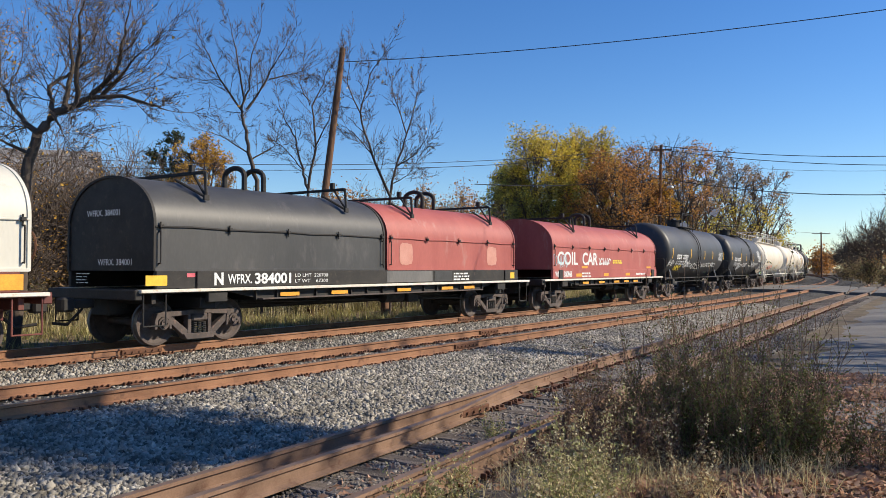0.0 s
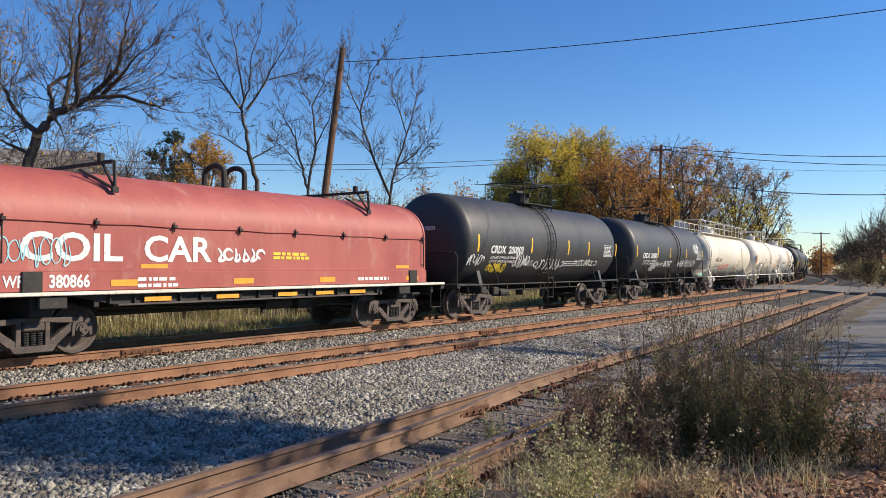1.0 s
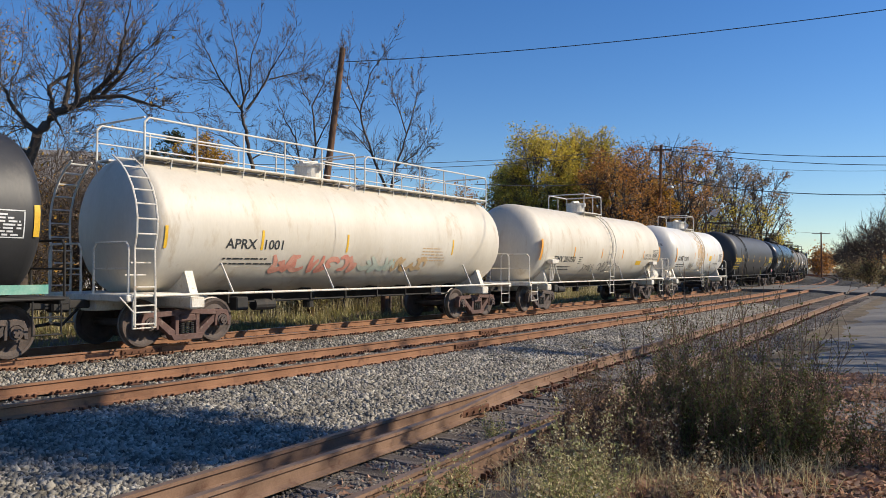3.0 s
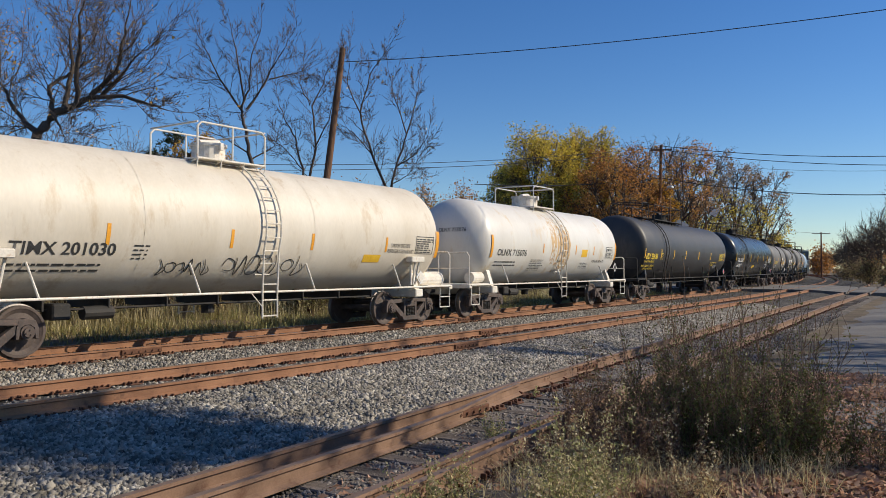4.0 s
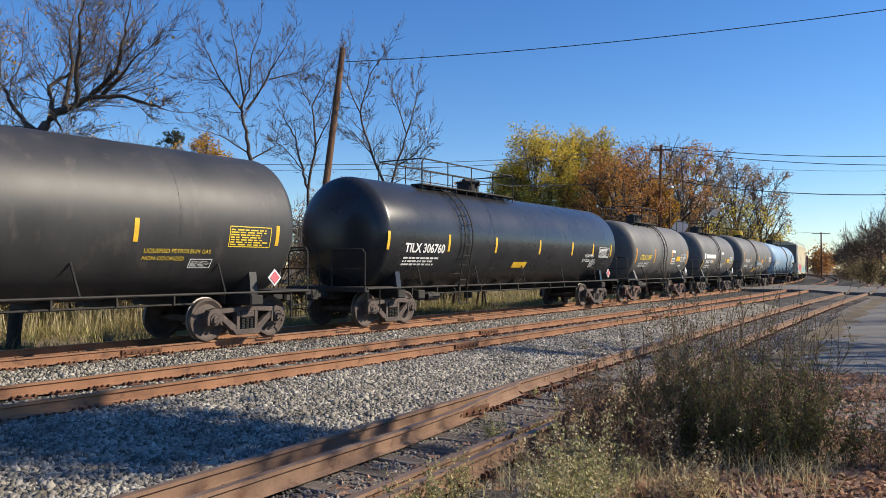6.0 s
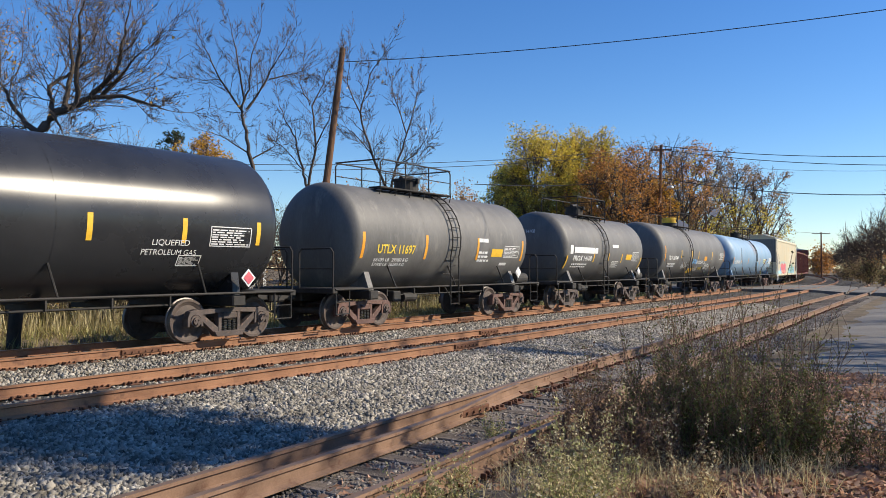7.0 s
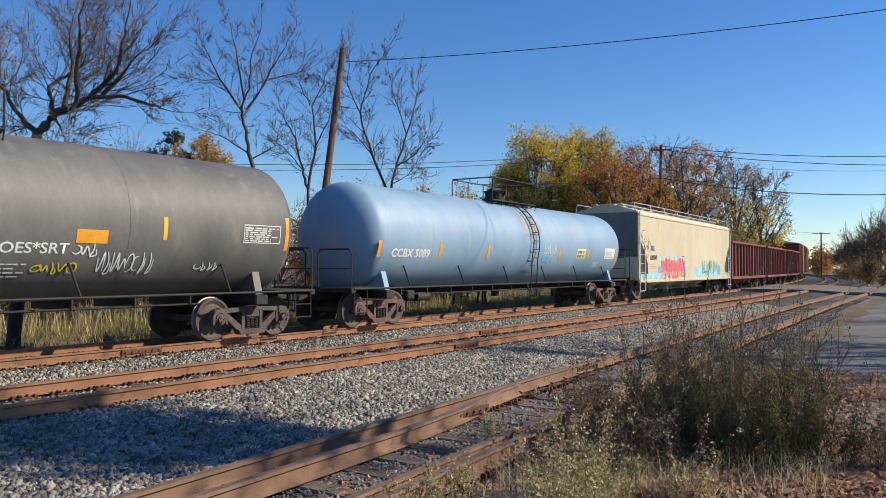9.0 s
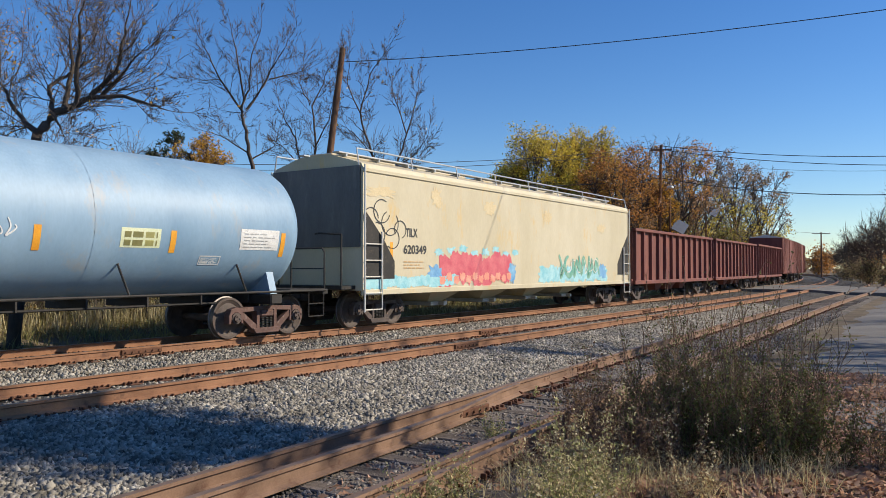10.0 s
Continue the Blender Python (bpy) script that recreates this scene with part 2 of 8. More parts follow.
def part(name, bm, material, parent, label="", smooth=None):
    """Links a bmesh, or a mesh made before, as one object under a thing or a part."""
    me = bm if isinstance(bm, bpy.types.Mesh) else mesh_of(name, bm, material, smooth)
    ob = new(name, me)
    ob.parent = parent
    if label:
        tagged(ob, label)
    return ob


def raw_mesh(name, verts, faces, materials, smooth=False, index=None):
    me = bpy.data.meshes.new(name)
    me.from_pydata([tuple(v) for v in verts], [], [tuple(f) for f in faces])
    for m in (materials if isinstance(materials, (list, tuple)) else [materials]):
        me.materials.append(m)
    if index is not None:
        me.polygons.foreach_set("material_index", np.asarray(index, dtype=np.int32))
    if smooth:
        me.polygons.foreach_set("use_smooth", np.ones(len(me.polygons), dtype=bool))
    me.update()
    return me


def box(bm, lo, hi, bevel=0.0, turn=None):
    """A box between two corners, its edges bevelled; turn: a matrix applied to it."""
    lo, hi = Vector(lo), Vector(hi)
    m = Matrix.Translation((lo + hi) / 2) @ Matrix.Diagonal((*(hi - lo), 1))
    if turn is not None:
        m = turn @ m
    g = bmesh.ops.create_cube(bm, size=1, matrix=m)
    if bevel:
        es = list({e for v in g["verts"] for e in v.link_edges})
        bmesh.ops.bevel(bm, geom=es, offset=bevel, segments=1, affect='EDGES', profile=0.5)


def bar(bm, a, b, r, sides=6, r2=None):
    """A round bar from a to b."""
    a, b = Vector(a), Vector(b)
    d = b - a
    if d.length < 1e-6:
        return
    m = Matrix.Translation((a + b) / 2) @ d.to_track_quat('Z', 'Y').to_matrix().to_4x4()
    bmesh.ops.create_cone(bm, cap_ends=True, segments=sides, radius1=r, radius2=r if r2 is None else r2, depth=d.length, matrix=m)


def pipe(bm, pts, r, sides=6):
    for a, b in zip(pts[:-1], pts[1:]):
        bar(bm, a, b, r, sides)
    for c in pts[1:-1]:
        bmesh.ops.create_uvsphere(bm, u_segments=sides, v_segments=4, radius=r, matrix=Matrix.Translation(c))


def plate(bm, outline, thick, m=None):
    """A flat outline in x and z, thick along y, centred on y = 0."""
    m = m or Matrix()
    front = [bm.verts.new(m @ Vector((x, -thick / 2, z))) for x, z in outline]
    back = [bm.verts.new(m @ Vector((x, thick / 2, z))) for x, z in outline]
    bm.faces.new(front)
    bm.faces.new(back[::-1])
    k = len(outline)
    for i in range(k):
        bm.faces.new((front[i], back[i], back[(i + 1) % k], front[(i + 1) % k]))


def loft(bm, rings, close_ends=True, closed=True):
    """Skins a row of rings with the same number of points."""
    vs = [[bm.verts.new(p) for p in r] for r in rings]
    k = len(rings[0])
    for a, b in zip(vs[:-1], vs[1:]):
        for i in range(k if closed else k - 1):
            bm.faces.new((a[i], a[(i + 1) % k], b[(i + 1) % k], b[i]))
    if close_ends:
        bm.faces.new(vs[0][::-1])
        bm.faces.new(vs[-1])
    return vs


def fix(bm):
    bmesh.ops.recalc_face_normals(bm, faces=bm.faces)
    return bm


def empty(name):
    ob = new(name)
    ob.empty_display_size = 0.3
    return ob


# ---- ground ----
def siding_n(u):
    """The siding's far rail, as a distance from the main track's centre line (negative: this side)."""
    x = on_track(u, -8.5).x
    w = min(x, 62.0)
    y = 5.124 + 0.0904 * w - 0.000348 * w * w + 0.0475 * (x - w) + 0.00085 * (x - w) ** 2
    return float(across(x, y))


def smooth01(v):
    v = np.clip(v, 0, 1)
    return v * v * (3 - 2 * v)


def ground_z(x, y):
    n = across(x, y)
    z = np.full(np.shape(n), -0.42)
    z = np.where(n > 2.6, -0.42 + 0.25 * smooth01((n - 4.0) / 6.0) + 0.5 * smooth01((n - 12) / 25.0), z)
    roll = 0.06 * np.sin(x * 0.9 + 1.3) * np.sin(y * 1.1) + 0.04 * np.sin(x * 2.3 + y * 1.7)
    return z + np.where((n > 3.0) | (n < -11.5), roll, 0)


def steps(*spans):
    """Grid lines: (start, end, step) spans put end to end."""
    out = []
    for a, b, s in spans:
        out += list(np.arange(a, b, s))
    return np.array(out + [spans[-1][1]])


gx = steps((-600, -60, 60), (-60, -10, 5), (-10, 45, 0.5), (45, 140, 2.5), (140, 400, 20), (400, 2500, 150))
gy = steps((-900, -60, 60), (-60, -6, 4), (-6, 32, 0.5), (32, 110, 3), (110, 400, 20), (400, 2500, 150))
GX, GY = np.meshgrid(gx, gy)
GZ = ground_z(GX, GY)
nv, mv = len(gx), len(gy)
idx = np.arange(nv * mv).reshape(mv, nv)
faces = np.stack([idx[:-1, :-1], idx[:-1, 1:], idx[1:, 1:], idx[1:, :-1]], -1).reshape(-1, 4)
g = new("ground", raw_mesh("ground", np.stack([GX, GY, GZ], -1).reshape(-1, 3), faces, M["soil"], True))
tagged(g, "brown weedy soil beside the railway tracks", "ground", kind="structure")


def strip(name, u0, u1, du, profile, material, label, category="track bed", uneven=0.0, kind="structure"):
    """A bed that follows the curve; profile(u): (n, z) points from the camera's side to the far side."""
    us = np.arange(u0, u1 + 0.01, du)
    verts, k = [], len(profile(us[0]))
    for u in us:
        for n, z in profile(u):
            p = on_track(u, n, z + (random.uniform(-uneven, uneven) if uneven else 0))
            verts.append(p)
    fs = [(i * k + j, (i + 1) * k + j, (i + 1) * k + j + 1, i * k + j + 1) for i in range(len(us) - 1) for j in range(k - 1)]
    ob = new(name, raw_mesh(name, verts, [f[::-1] for f in fs], material, True))
    return tagged(ob, label, category, kind=kind)


D2 = L2 - L1


def main_bed(u):
    s = siding_n(u)
    a = s + 0.65
    b = D2 - 1.55
    return [(a - 0.35, -0.46), (a, -0.37), ((a + b) / 2, -0.285), (b, -0.215), (b + 0.4, -0.20), (D2 - 0.5, -0.20), (D2, -0.20), (D2 + 0.5, -0.20), (D2 + 1.2, -0.20),
            (D2 / 2, -0.235), (-1.2, -0.20), (-0.5, -0.20), (0.0, -0.20), (0.5, -0.20), (1.2, -0.20), (1.7, -0.22), (2.7, -0.44), (3.1, -0.5)]


strip("track_bed", -40, 330, 0.6, main_bed, M["bed"], "grey crushed stone ballast under the two main tracks", uneven=0.012)
strip("siding_bed", -40, 330, 0.6, lambda u: [(siding_n(u) - 2.75, -0.5), (siding_n(u) - 2.3, -0.39), (siding_n(u) - 1.5, -0.355), (siding_n(u) - 0.7, -0.36),
      (siding_n(u), -0.355), (siding_n(u) + 0.75, -0.38), (siding_n(u) + 1.0, -0.5)], M["old_bed"], "dirty brown ballast under the old siding", uneven=0.015)


# ---- road and crossing ----
def road_profile(u):
    s = siding_n(u) - 1.507
    return [(s - 13.0, -0.50), (s - 12.6, -0.36), (s - 9.0, -0.345), (s - 6.0, -0.34), (s - 3.5, -0.35), (s - 2.0 + 0.25 * math.sin(u * 1.7), -0.375), (s - 1.4 + 0.3 * math.sin(u * 1.1 + 1), -0.45)]


strip("road", 10.5, 63, 0.9, road_profile, M["asphalt"], "worn grey asphalt road with gravel edges beside the siding", "road")


def crossing_piece(name, u0, u1, n0, n1, z0, z1):
    bm = bmesh.new()
    nu, nn = 14, 8
    vs = [[bm.verts.new(on_track(u0 + (u1 - u0) * i / nu, n0 + (n1 - n0) * j / nn, z0 + (z1 - z0) * j / nn)) for j in range(nn + 1)] for i in range(nu + 1)]
    for i in range(nu):
        for j in range(nn):
            bm.faces.new((vs[i][j], vs[i + 1][j], vs[i + 1][j + 1], vs[i][j + 1]))
    geo = bmesh.ops.extrude_face_region(bm, geom=bm.faces[:])
    bmesh.ops.translate(bm, verts=[v for v in geo["geom"] if isinstance(v, bmesh.types.BMVert)], vec=(0, 0, -0.4))
    ob = new(name, mesh_of(name, fix(bm), M["asphalt"]))
    tagged(ob, "grey asphalt of the level crossing between the rails", "crossing", kind="structure")


C0, C1 = 62.0, 80.0
sC = siding_n(70)
for a, b, za, zb in ((-34, sC - 1.507 - 0.1, -0.3, -0.15), (sC - 1.507 + 0.12, sC - 0.1, -0.15, -0.15), (sC + 0.12, D2 - 0.85, -0.15, -0.01), (D2 - 0.65, D2 + 0.65, -0.005, -0.005),
                     (D2 + 0.85, -0.85, -0.005, -0.005), (-0.65, 0.65, -0.005, -0.005), (0.85, 60, -0.01, 0.1)):
    crossing_piece("crossing_surface", C0, C1, a, b, za, zb)

# ---- rails and ties ----
RAIL = [(-0.036, 0), (0.036, 0), (0.036, -0.032), (0.010, -0.045), (0.009, -0.132), (0.070, -0.158), (0.070, -0.17), (-0.070, -0.17), (-0.070, -0.158), (-0.009, -0.132), (-0.010, -0.045), (-0.036, -0.032)]


def rail(name, u0, u1, off, top, materials, label, du=1.5):
    """A rail of true section along the curve; off(u): its place across."""
    us = list(np.arange(u0, u1, du)) + [u1]
    k, verts = len(RAIL), []
    for u in us:
        for a, z in RAIL:
            verts.append(on_track(u, off(u) + a, top + z))
    fs, mi = [], []
    for i in range(len(us) - 1):
        for j in range(k):
            fs.append((i * k + j, i * k + (j + 1) % k, (i + 1) * k + (j + 1) % k, (i + 1) * k + j))
            mi.append(1 if j == 0 else 0)
    fs += [tuple(range(k))[::-1], tuple((len(us) - 1) * k + j for j in range(k))]
    mi += [0, 0]
    ob = new(name, raw_mesh(name, verts, fs, materials, False, mi))
    return tagged(ob, label, "rail", "rails of the tracks", "structure")


def blade(u, tip, gap):
    """How far a second rail stands off its stock rail: it leaves it at its tip and then runs beside it."""
    return 0.085 + (gap - 0.085) * float(smooth01((tip - u) / 3.2))


R_MAIN = [M["rail"], M["rail_top"]]
R_SECOND = [M["rail"], M["rail_top_rust"]]
R_OLD = [M["old_rail"], M["rail_top_rust"]]
rails = []
for c, top, mm, lab in ((0.0, 0.0, R_MAIN, "rust-orange steel rail with a polished head"), (D2, 0.0, R_SECOND, "rust-orange steel rail of the second track")):
    for s in (-1, 1):
        rails.append(rail("rail", -40, 330, lambda u, c=c, s=s: c + s * GAUGE / 2, top, mm, lab))
rails.append(rail("rail", -40, 330, siding_n, -0.15, R_OLD, "brown rusted rail of the old siding"))
rails.append(rail("rail", -40, 330, lambda u: siding_n(u) - GAUGE, -0.15, R_OLD, "brown rusted rail of the old siding"))
rails.append(rail("switch_rail", -40, 10.2, lambda u: siding_n(u) - blade(u, 10.2, 0.47), -0.15, R_OLD, "brown rusted switch rail beside the stock rail"))
rails.append(rail("switch_rail", -40, 10.6, lambda u: siding_n(u) - GAUGE - blade(u, 10.6, 0.20), -0.15, R_OLD, "brown rusted switch rail beside the stock rail"))

# joint bars, spikes and plates
jb = bmesh.new()
box(jb, (-0.45, -0.020, -0.13), (0.45, 0.020, -0.035), 0.006)
for i in range(6):
    bar(jb, (-0.375 + i * 0.15, -0.045, -0.085), (-0.375 + i * 0.15, 0.0, -0.085), 0.018, 6)
joint_mesh = mesh_of("joint_bar", jb, M["iron"])
for r, off, top, at in ((0, -GAUGE / 2, 0, (9.4, 21.3, 33.2)), (2, D2 - GAUGE / 2, 0, (14.0, 26.0, 38.0)), (3, D2 + GAUGE / 2, 0, (17.4, 29.3)), (4, None, -0.15, (13.2, 25.0)), (6, "s", -0.15, (8.2,))):
    for u in at:
        o = siding_n(u) if off is None else (siding_n(u) - blade(u, 10.2, 0.47) if off == "s" else off)
        j = part("joint_bar", joint_mesh, None, rails[r])
        j.matrix_basis = Matrix.Translation(on_track(u, o - 0.03, top)) @ Matrix.Rotation(heading(u), 4, 'Z')

tb = bmesh.new()
box(tb, (-0.115, -1.30, -0.19), (0.115, 1.30, 0.0), 0.012)
tie_mesh = mesh_of("tie", tb, M["tie"])
pb = bmesh.new()
box(pb, (-0.10, -0.19, 0.0), (0.10, 0.19, 0.016), 0.004)
for sx, sy in ((-0.06, -0.085), (0.06, -0.085), (0.0, 0.085), (0.06, 0.14), (-0.05, -0.14)):
    box(pb, (sx - 0.012, sy - 0.02, 0.014), (sx + 0.012, sy + 0.02, 0.05), 0.004)
# rail anchors that grip the rail's foot
for sx in (-0.15, 0.15):
    box(pb, (sx - 0.012, -0.11, 0.0), (sx + 0.012, 0.11, 0.012), 0.003)
    box(pb, (sx - 0.014, -0.125, -0.01), (sx + 0.014, -0.075, 0.045), 0.004)
plate_mesh = mesh_of("tie_plate", pb, M["iron"])


def ties(u0, u1, centre, top, spacing, label, extra=0.0, plates=True, jitter=0.02):
    u = u0
    while u < u1:
        if not (C0 - 0.3 < u < C1 + 0.3):
            t = new("tie", tie_mesh)
            wob = random.uniform(-jitter, jitter)
            t.matrix_basis = Matrix.Translation(on_track(u, centre(u) + wob, top + random.uniform(-0.008, 0.004))) @ Matrix.Rotation(heading(u) + wob * 0.6, 4, 'Z')
            if extra:
                t.scale = (1, 1 + extra, 1)
            tagged(t, label, "railway tie", "ties of the tracks", "structure")
            if plates and u < 45:
                for s in (-1, 1):
                    p = part("tie_plate", plate_mesh, None, t)
                    p.matrix_basis = Matrix.Translation((0, (s * GAUGE / 2 - wob) / (1 + extra), 0.002))
        u += spacing + random.uniform(-jitter, jitter)


ties(-6, 55, lambda u: 0.0, -0.188, 0.53, "weathered wooden tie bedded in grey ballast")
ties(-1, 55, lambda u: D2, -0.188, 0.53, "weathered wooden tie bedded in grey ballast")
ties(1.5, 13, lambda u: siding_n(u) - GAUGE / 2 - 0.2, -0.338, 0.58, "old split wooden tie of the siding", extra=0.08, jitter=0.05)
ties(13, 58, lambda u: siding_n(u) - GAUGE / 2, -0.35, 0.58, "old tie of the siding half buried in dirt", jitter=0.04)


# ---- loose ballast ----
def stones(name, count, place, size, material, label):
    """Many small broken stones as one mesh; place(i): x, y, z."""
    base = np.array([(1.25, 0, 0), (0, 1.25, 0), (-1.25, 0, 0), (0, -1.25, 0), (0.2, 0.1, 1.2), (-0.1, 0.2, -1.2)], float)
    tris = np.array([(0, 1, 4), (1, 2, 4), (2, 3, 4), (3, 0, 4), (1, 0, 5), (2, 1, 5), (3, 2, 5), (0, 3, 5)])
    rng = np.random.default_rng(5)
    pts = place(rng, count)
    count = len(pts)
    v = base[None] + rng.uniform(-0.45, 0.45, (count, 6, 3))
    v *= (size * rng.uniform(0.55, 1.35, (count, 1, 1)) * np.stack([rng.uniform(0.7, 1.3, count), rng.uniform(0.7, 1.2, count), rng.uniform(0.45, 0.9, count)], -1)[:, None, :])
    q = rng.normal(size=(count, 4))
    q /= np.linalg.norm(q, axis=1)[:, None]
    w, x, y, z = q.T
    R = np.stack([1 - 2 * (y * y + z * z), 2 * (x * y - z * w), 2 * (x * z + y * w), 2 * (x * y + z * w), 1 - 2 * (x * x + z * z), 2 * (y * z - x * w),
                  2 * (x * z - y * w), 2 * (y * z + x * w), 1 - 2 * (x * x + y * y)], -1).reshape(count, 3, 3)
    v = np.einsum('nij,nkj->nki', R, v) + pts[:, None, :]
    f = (tris[None] + (np.arange(count) * 6)[:, None, None]).reshape(-1, 3)
    me = bpy.data.meshes.new(name)
    me.vertices.add(count * 6)
    me.vertices.foreach_set("co", v.reshape(-1))
    me.loops.add(len(f) * 3)
    me.loops.foreach_set("vertex_index", f.reshape(-1).astype(np.int32))
    me.polygons.add(len(f))
    me.polygons.foreach_set("loop_start", np.arange(0, len(f) * 3, 3, dtype=np.int32))
    me.update(calc_edges=True)
    me.materials.append(material)
    ob = new(name, me)
    return tagged(ob, label, "ballast", kind="stuff")


SIDING_POLY = np.array([siding_n(u) for u in np.arange(-10, 120.0, 1.0)])


def bed_height(u, n):
    """The height of the main bed's surface."""
    s = np.interp(u, np.arange(-10, 120.0, 1.0), SIDING_POLY)
    a = s + 0.65
    b = D2 - 1.55
    t = (n - a) / np.maximum(b - a, 0.01)
    z = np.where(n < a, -0.37 - 0.25 * (a - n), -0.37 + 0.155 * np.clip(t, 0, 1))
    z = np.where(n > b, -0.205, z)
    z = np.where(n > 1.4, -0.205 - 0.2 * (n - 1.4), z)
    return z


def to_xyz(u, n, z):
    th = np.maximum(u - BEND, 0) / RAD
    return np.stack([np.minimum(u, BEND) + RAD * np.sin(th) - n * np.sin(th), L1 + RAD * (1 - np.cos(th)) + n * np.cos(th), z], -1)


def shoulder(rng, k):
    u = 1.0 + 39.0 * rng.random(k) ** 1.5
    s = np.interp(u, np.arange(-10, 120.0, 1.0), SIDING_POLY)
    n = s + 0.12 + rng.random(k) * (D2 - 0.86 - s - 0.12)
    z = bed_height(u, n)
    z = np.where(n < s + 0.75, np.maximum(z, -0.352 - 0.03 * (n - s)), z)
    keep = z > -0.5
    return to_xyz(u, n, z + rng.uniform(-0.012, 0.018, k))[keep]


def between(rng, k):
    u = 2.0 + 38.0 * rng.random(k) ** 1.3
    n = D2 - 0.6 + rng.random(k) * (-D2 + 0.6 + 2.3)
    keep = (abs(n - D2 - GAUGE / 2) > 0.1) & (abs(n + GAUGE / 2) > 0.1) & (abs(n - GAUGE / 2) > 0.1)
    z = bed_height(u, n) - 0.004 * ((abs(n) < 0.7) | (abs(n - D2) < 0.7))
    return to_xyz(u, n, z + rng.uniform(-0.02, 0.008, k))[keep]


def in_siding(rng, k):
    u = 2.0 + 34.0 * rng.random(k) ** 1.4
    s = np.interp(u, np.arange(-10, 120.0, 1.0), SIDING_POLY)
    n = s - 2.4 + rng.random(k) * 2.35
    keep = (abs(n - s + GAUGE) > 0.09)
    return to_xyz(u, n, -0.365 + rng.uniform(-0.02, 0.012, k))[keep]


stones("ballast_stones", 150000, shoulder, 0.031, M["stone"], "loose grey crushed stones sloping down from the main tracks")
stones("ballast_stones", 75000, between, 0.031, M["stone"], "loose grey crushed stones between the main tracks")
stones("siding_stones", 26000, in_siding, 0.024, M["old_stone"], "dirty brown stones between the siding's ties")


# ---- lettering and paint marks ----
def text_mesh(words, height, bold=0.0):
    """The outline of words in Blender's own font as flat triangles: x from 0, y up from 0."""
    cu = bpy.data.curves.new("words", 'FONT')
    cu.body, cu.size, cu.offset, cu.resolution_u = words, height * 1.38, bold, 3
    ob = new("words", cu)
    me = bpy.data.meshes.new_from_object(ob.evaluated_get(bpy.context.evaluated_depsgraph_get()))
    bpy.data.objects.remove(ob)
    bm = bmesh.new()
    bm.from_mesh(me)
    bpy.data.meshes.remove(me)
    return bm


class Skin:
    """Maps (along, up) on a car's near side to its surface: a round tank or an upright side."""

    def __init__(self, radius=None, zc=0.0, y=-1.5):
        self.r, self.zc, self.y = radius, zc, y

    def at(self, x, z, lift=0.006):
        if self.r is None:
            return Vector((x, self.y - lift, z))
        a = (z - self.zc) / self.r
        return Vector((x, -(self.r + lift) * math.cos(a), self.zc + (self.r + lift) * math.sin(a)))


class EndSkin:
    """Maps (across, up) on a car's leading end, which bulges where the car is a tank."""

    def __init__(self, x, radius=None, zc=0.0, bulge=0.0):
        self.x, self.r, self.zc, self.b = x, radius, zc, bulge

    def at(self, a, z, lift=0.006):
        d = 0.0 if self.r is None else self.b * (1 - math.sqrt(max(1 - (a * a + (z - self.zc) ** 2) / self.r ** 2, 0.0)))
        return Vector((self.x + d - lift, -a, z))


def lettering(words, x0, x1, z, height, skin, material, parent, bold=0.0, name="lettering", label=""):
    """Words along +x that fill the stretch from x0 to x1."""
    bm = text_mesh(words, height, bold)
    bmesh.ops.triangulate(bm, faces=bm.faces[:])
    lo, hi = min(v.co.x for v in bm.verts), max(v.co.x for v in bm.verts)
    for v in bm.verts:
        v.co = skin.at(x0 + (v.co.x - lo) * (x1 - x0) / (hi - lo), z + v.co.y)
    return part(name, bm, material, parent, label)


def patch(x0, x1, z0, z1, skin, material, parent, name="reflector", label="", lift=0.005):
    """A thin painted or stuck-on panel that follows the side."""
    bm = bmesh.new()
    k = max(2, int(abs(z1 - z0) / 0.06))
    kx = max(1, int(abs(x1 - x0) / 0.5))
    vs = [[bm.verts.new(skin.at(x0 + (x1 - x0) * j / kx, z0 + (z1 - z0) * i / k, lift)) for j in range(kx + 1)] for i in range(k + 1)]
    for i in range(k):
        for j in range(kx):
            bm.faces.new((vs[i][j], vs[i][j + 1], vs[i + 1][j + 1], vs[i + 1][j]))
    return part(name, fix(bm), material, parent, label)


def bars(x0, x1, z0, z1, rows, skin, material, parent, fill=0.55, gap=0.3, name="stencil_bars", seed=1):
    """Rows of small stencilled text, too small to read, as broken bars."""
    rng = random.Random(seed)
    bm = bmesh.new()
    step = (z1 - z0) / rows
    for r in range(rows):
        z = z0 + r * step
        x = x0
        end = x1 - (x1 - x0) * rng.uniform(0, 0.3)
        while x < end:
            w = rng.uniform(0.06, 0.22)
            q = [bm.verts.new(skin.at(a, b, 0.007)) for a, b in ((x, z), (min(x + w, end), z), (min(x + w, end), z + step * fill), (x, z + step * fill))]
            bm.faces.new(q)
            x += w + rng.uniform(0.02, 0.06)
    return part(name, fix(bm), material, parent)


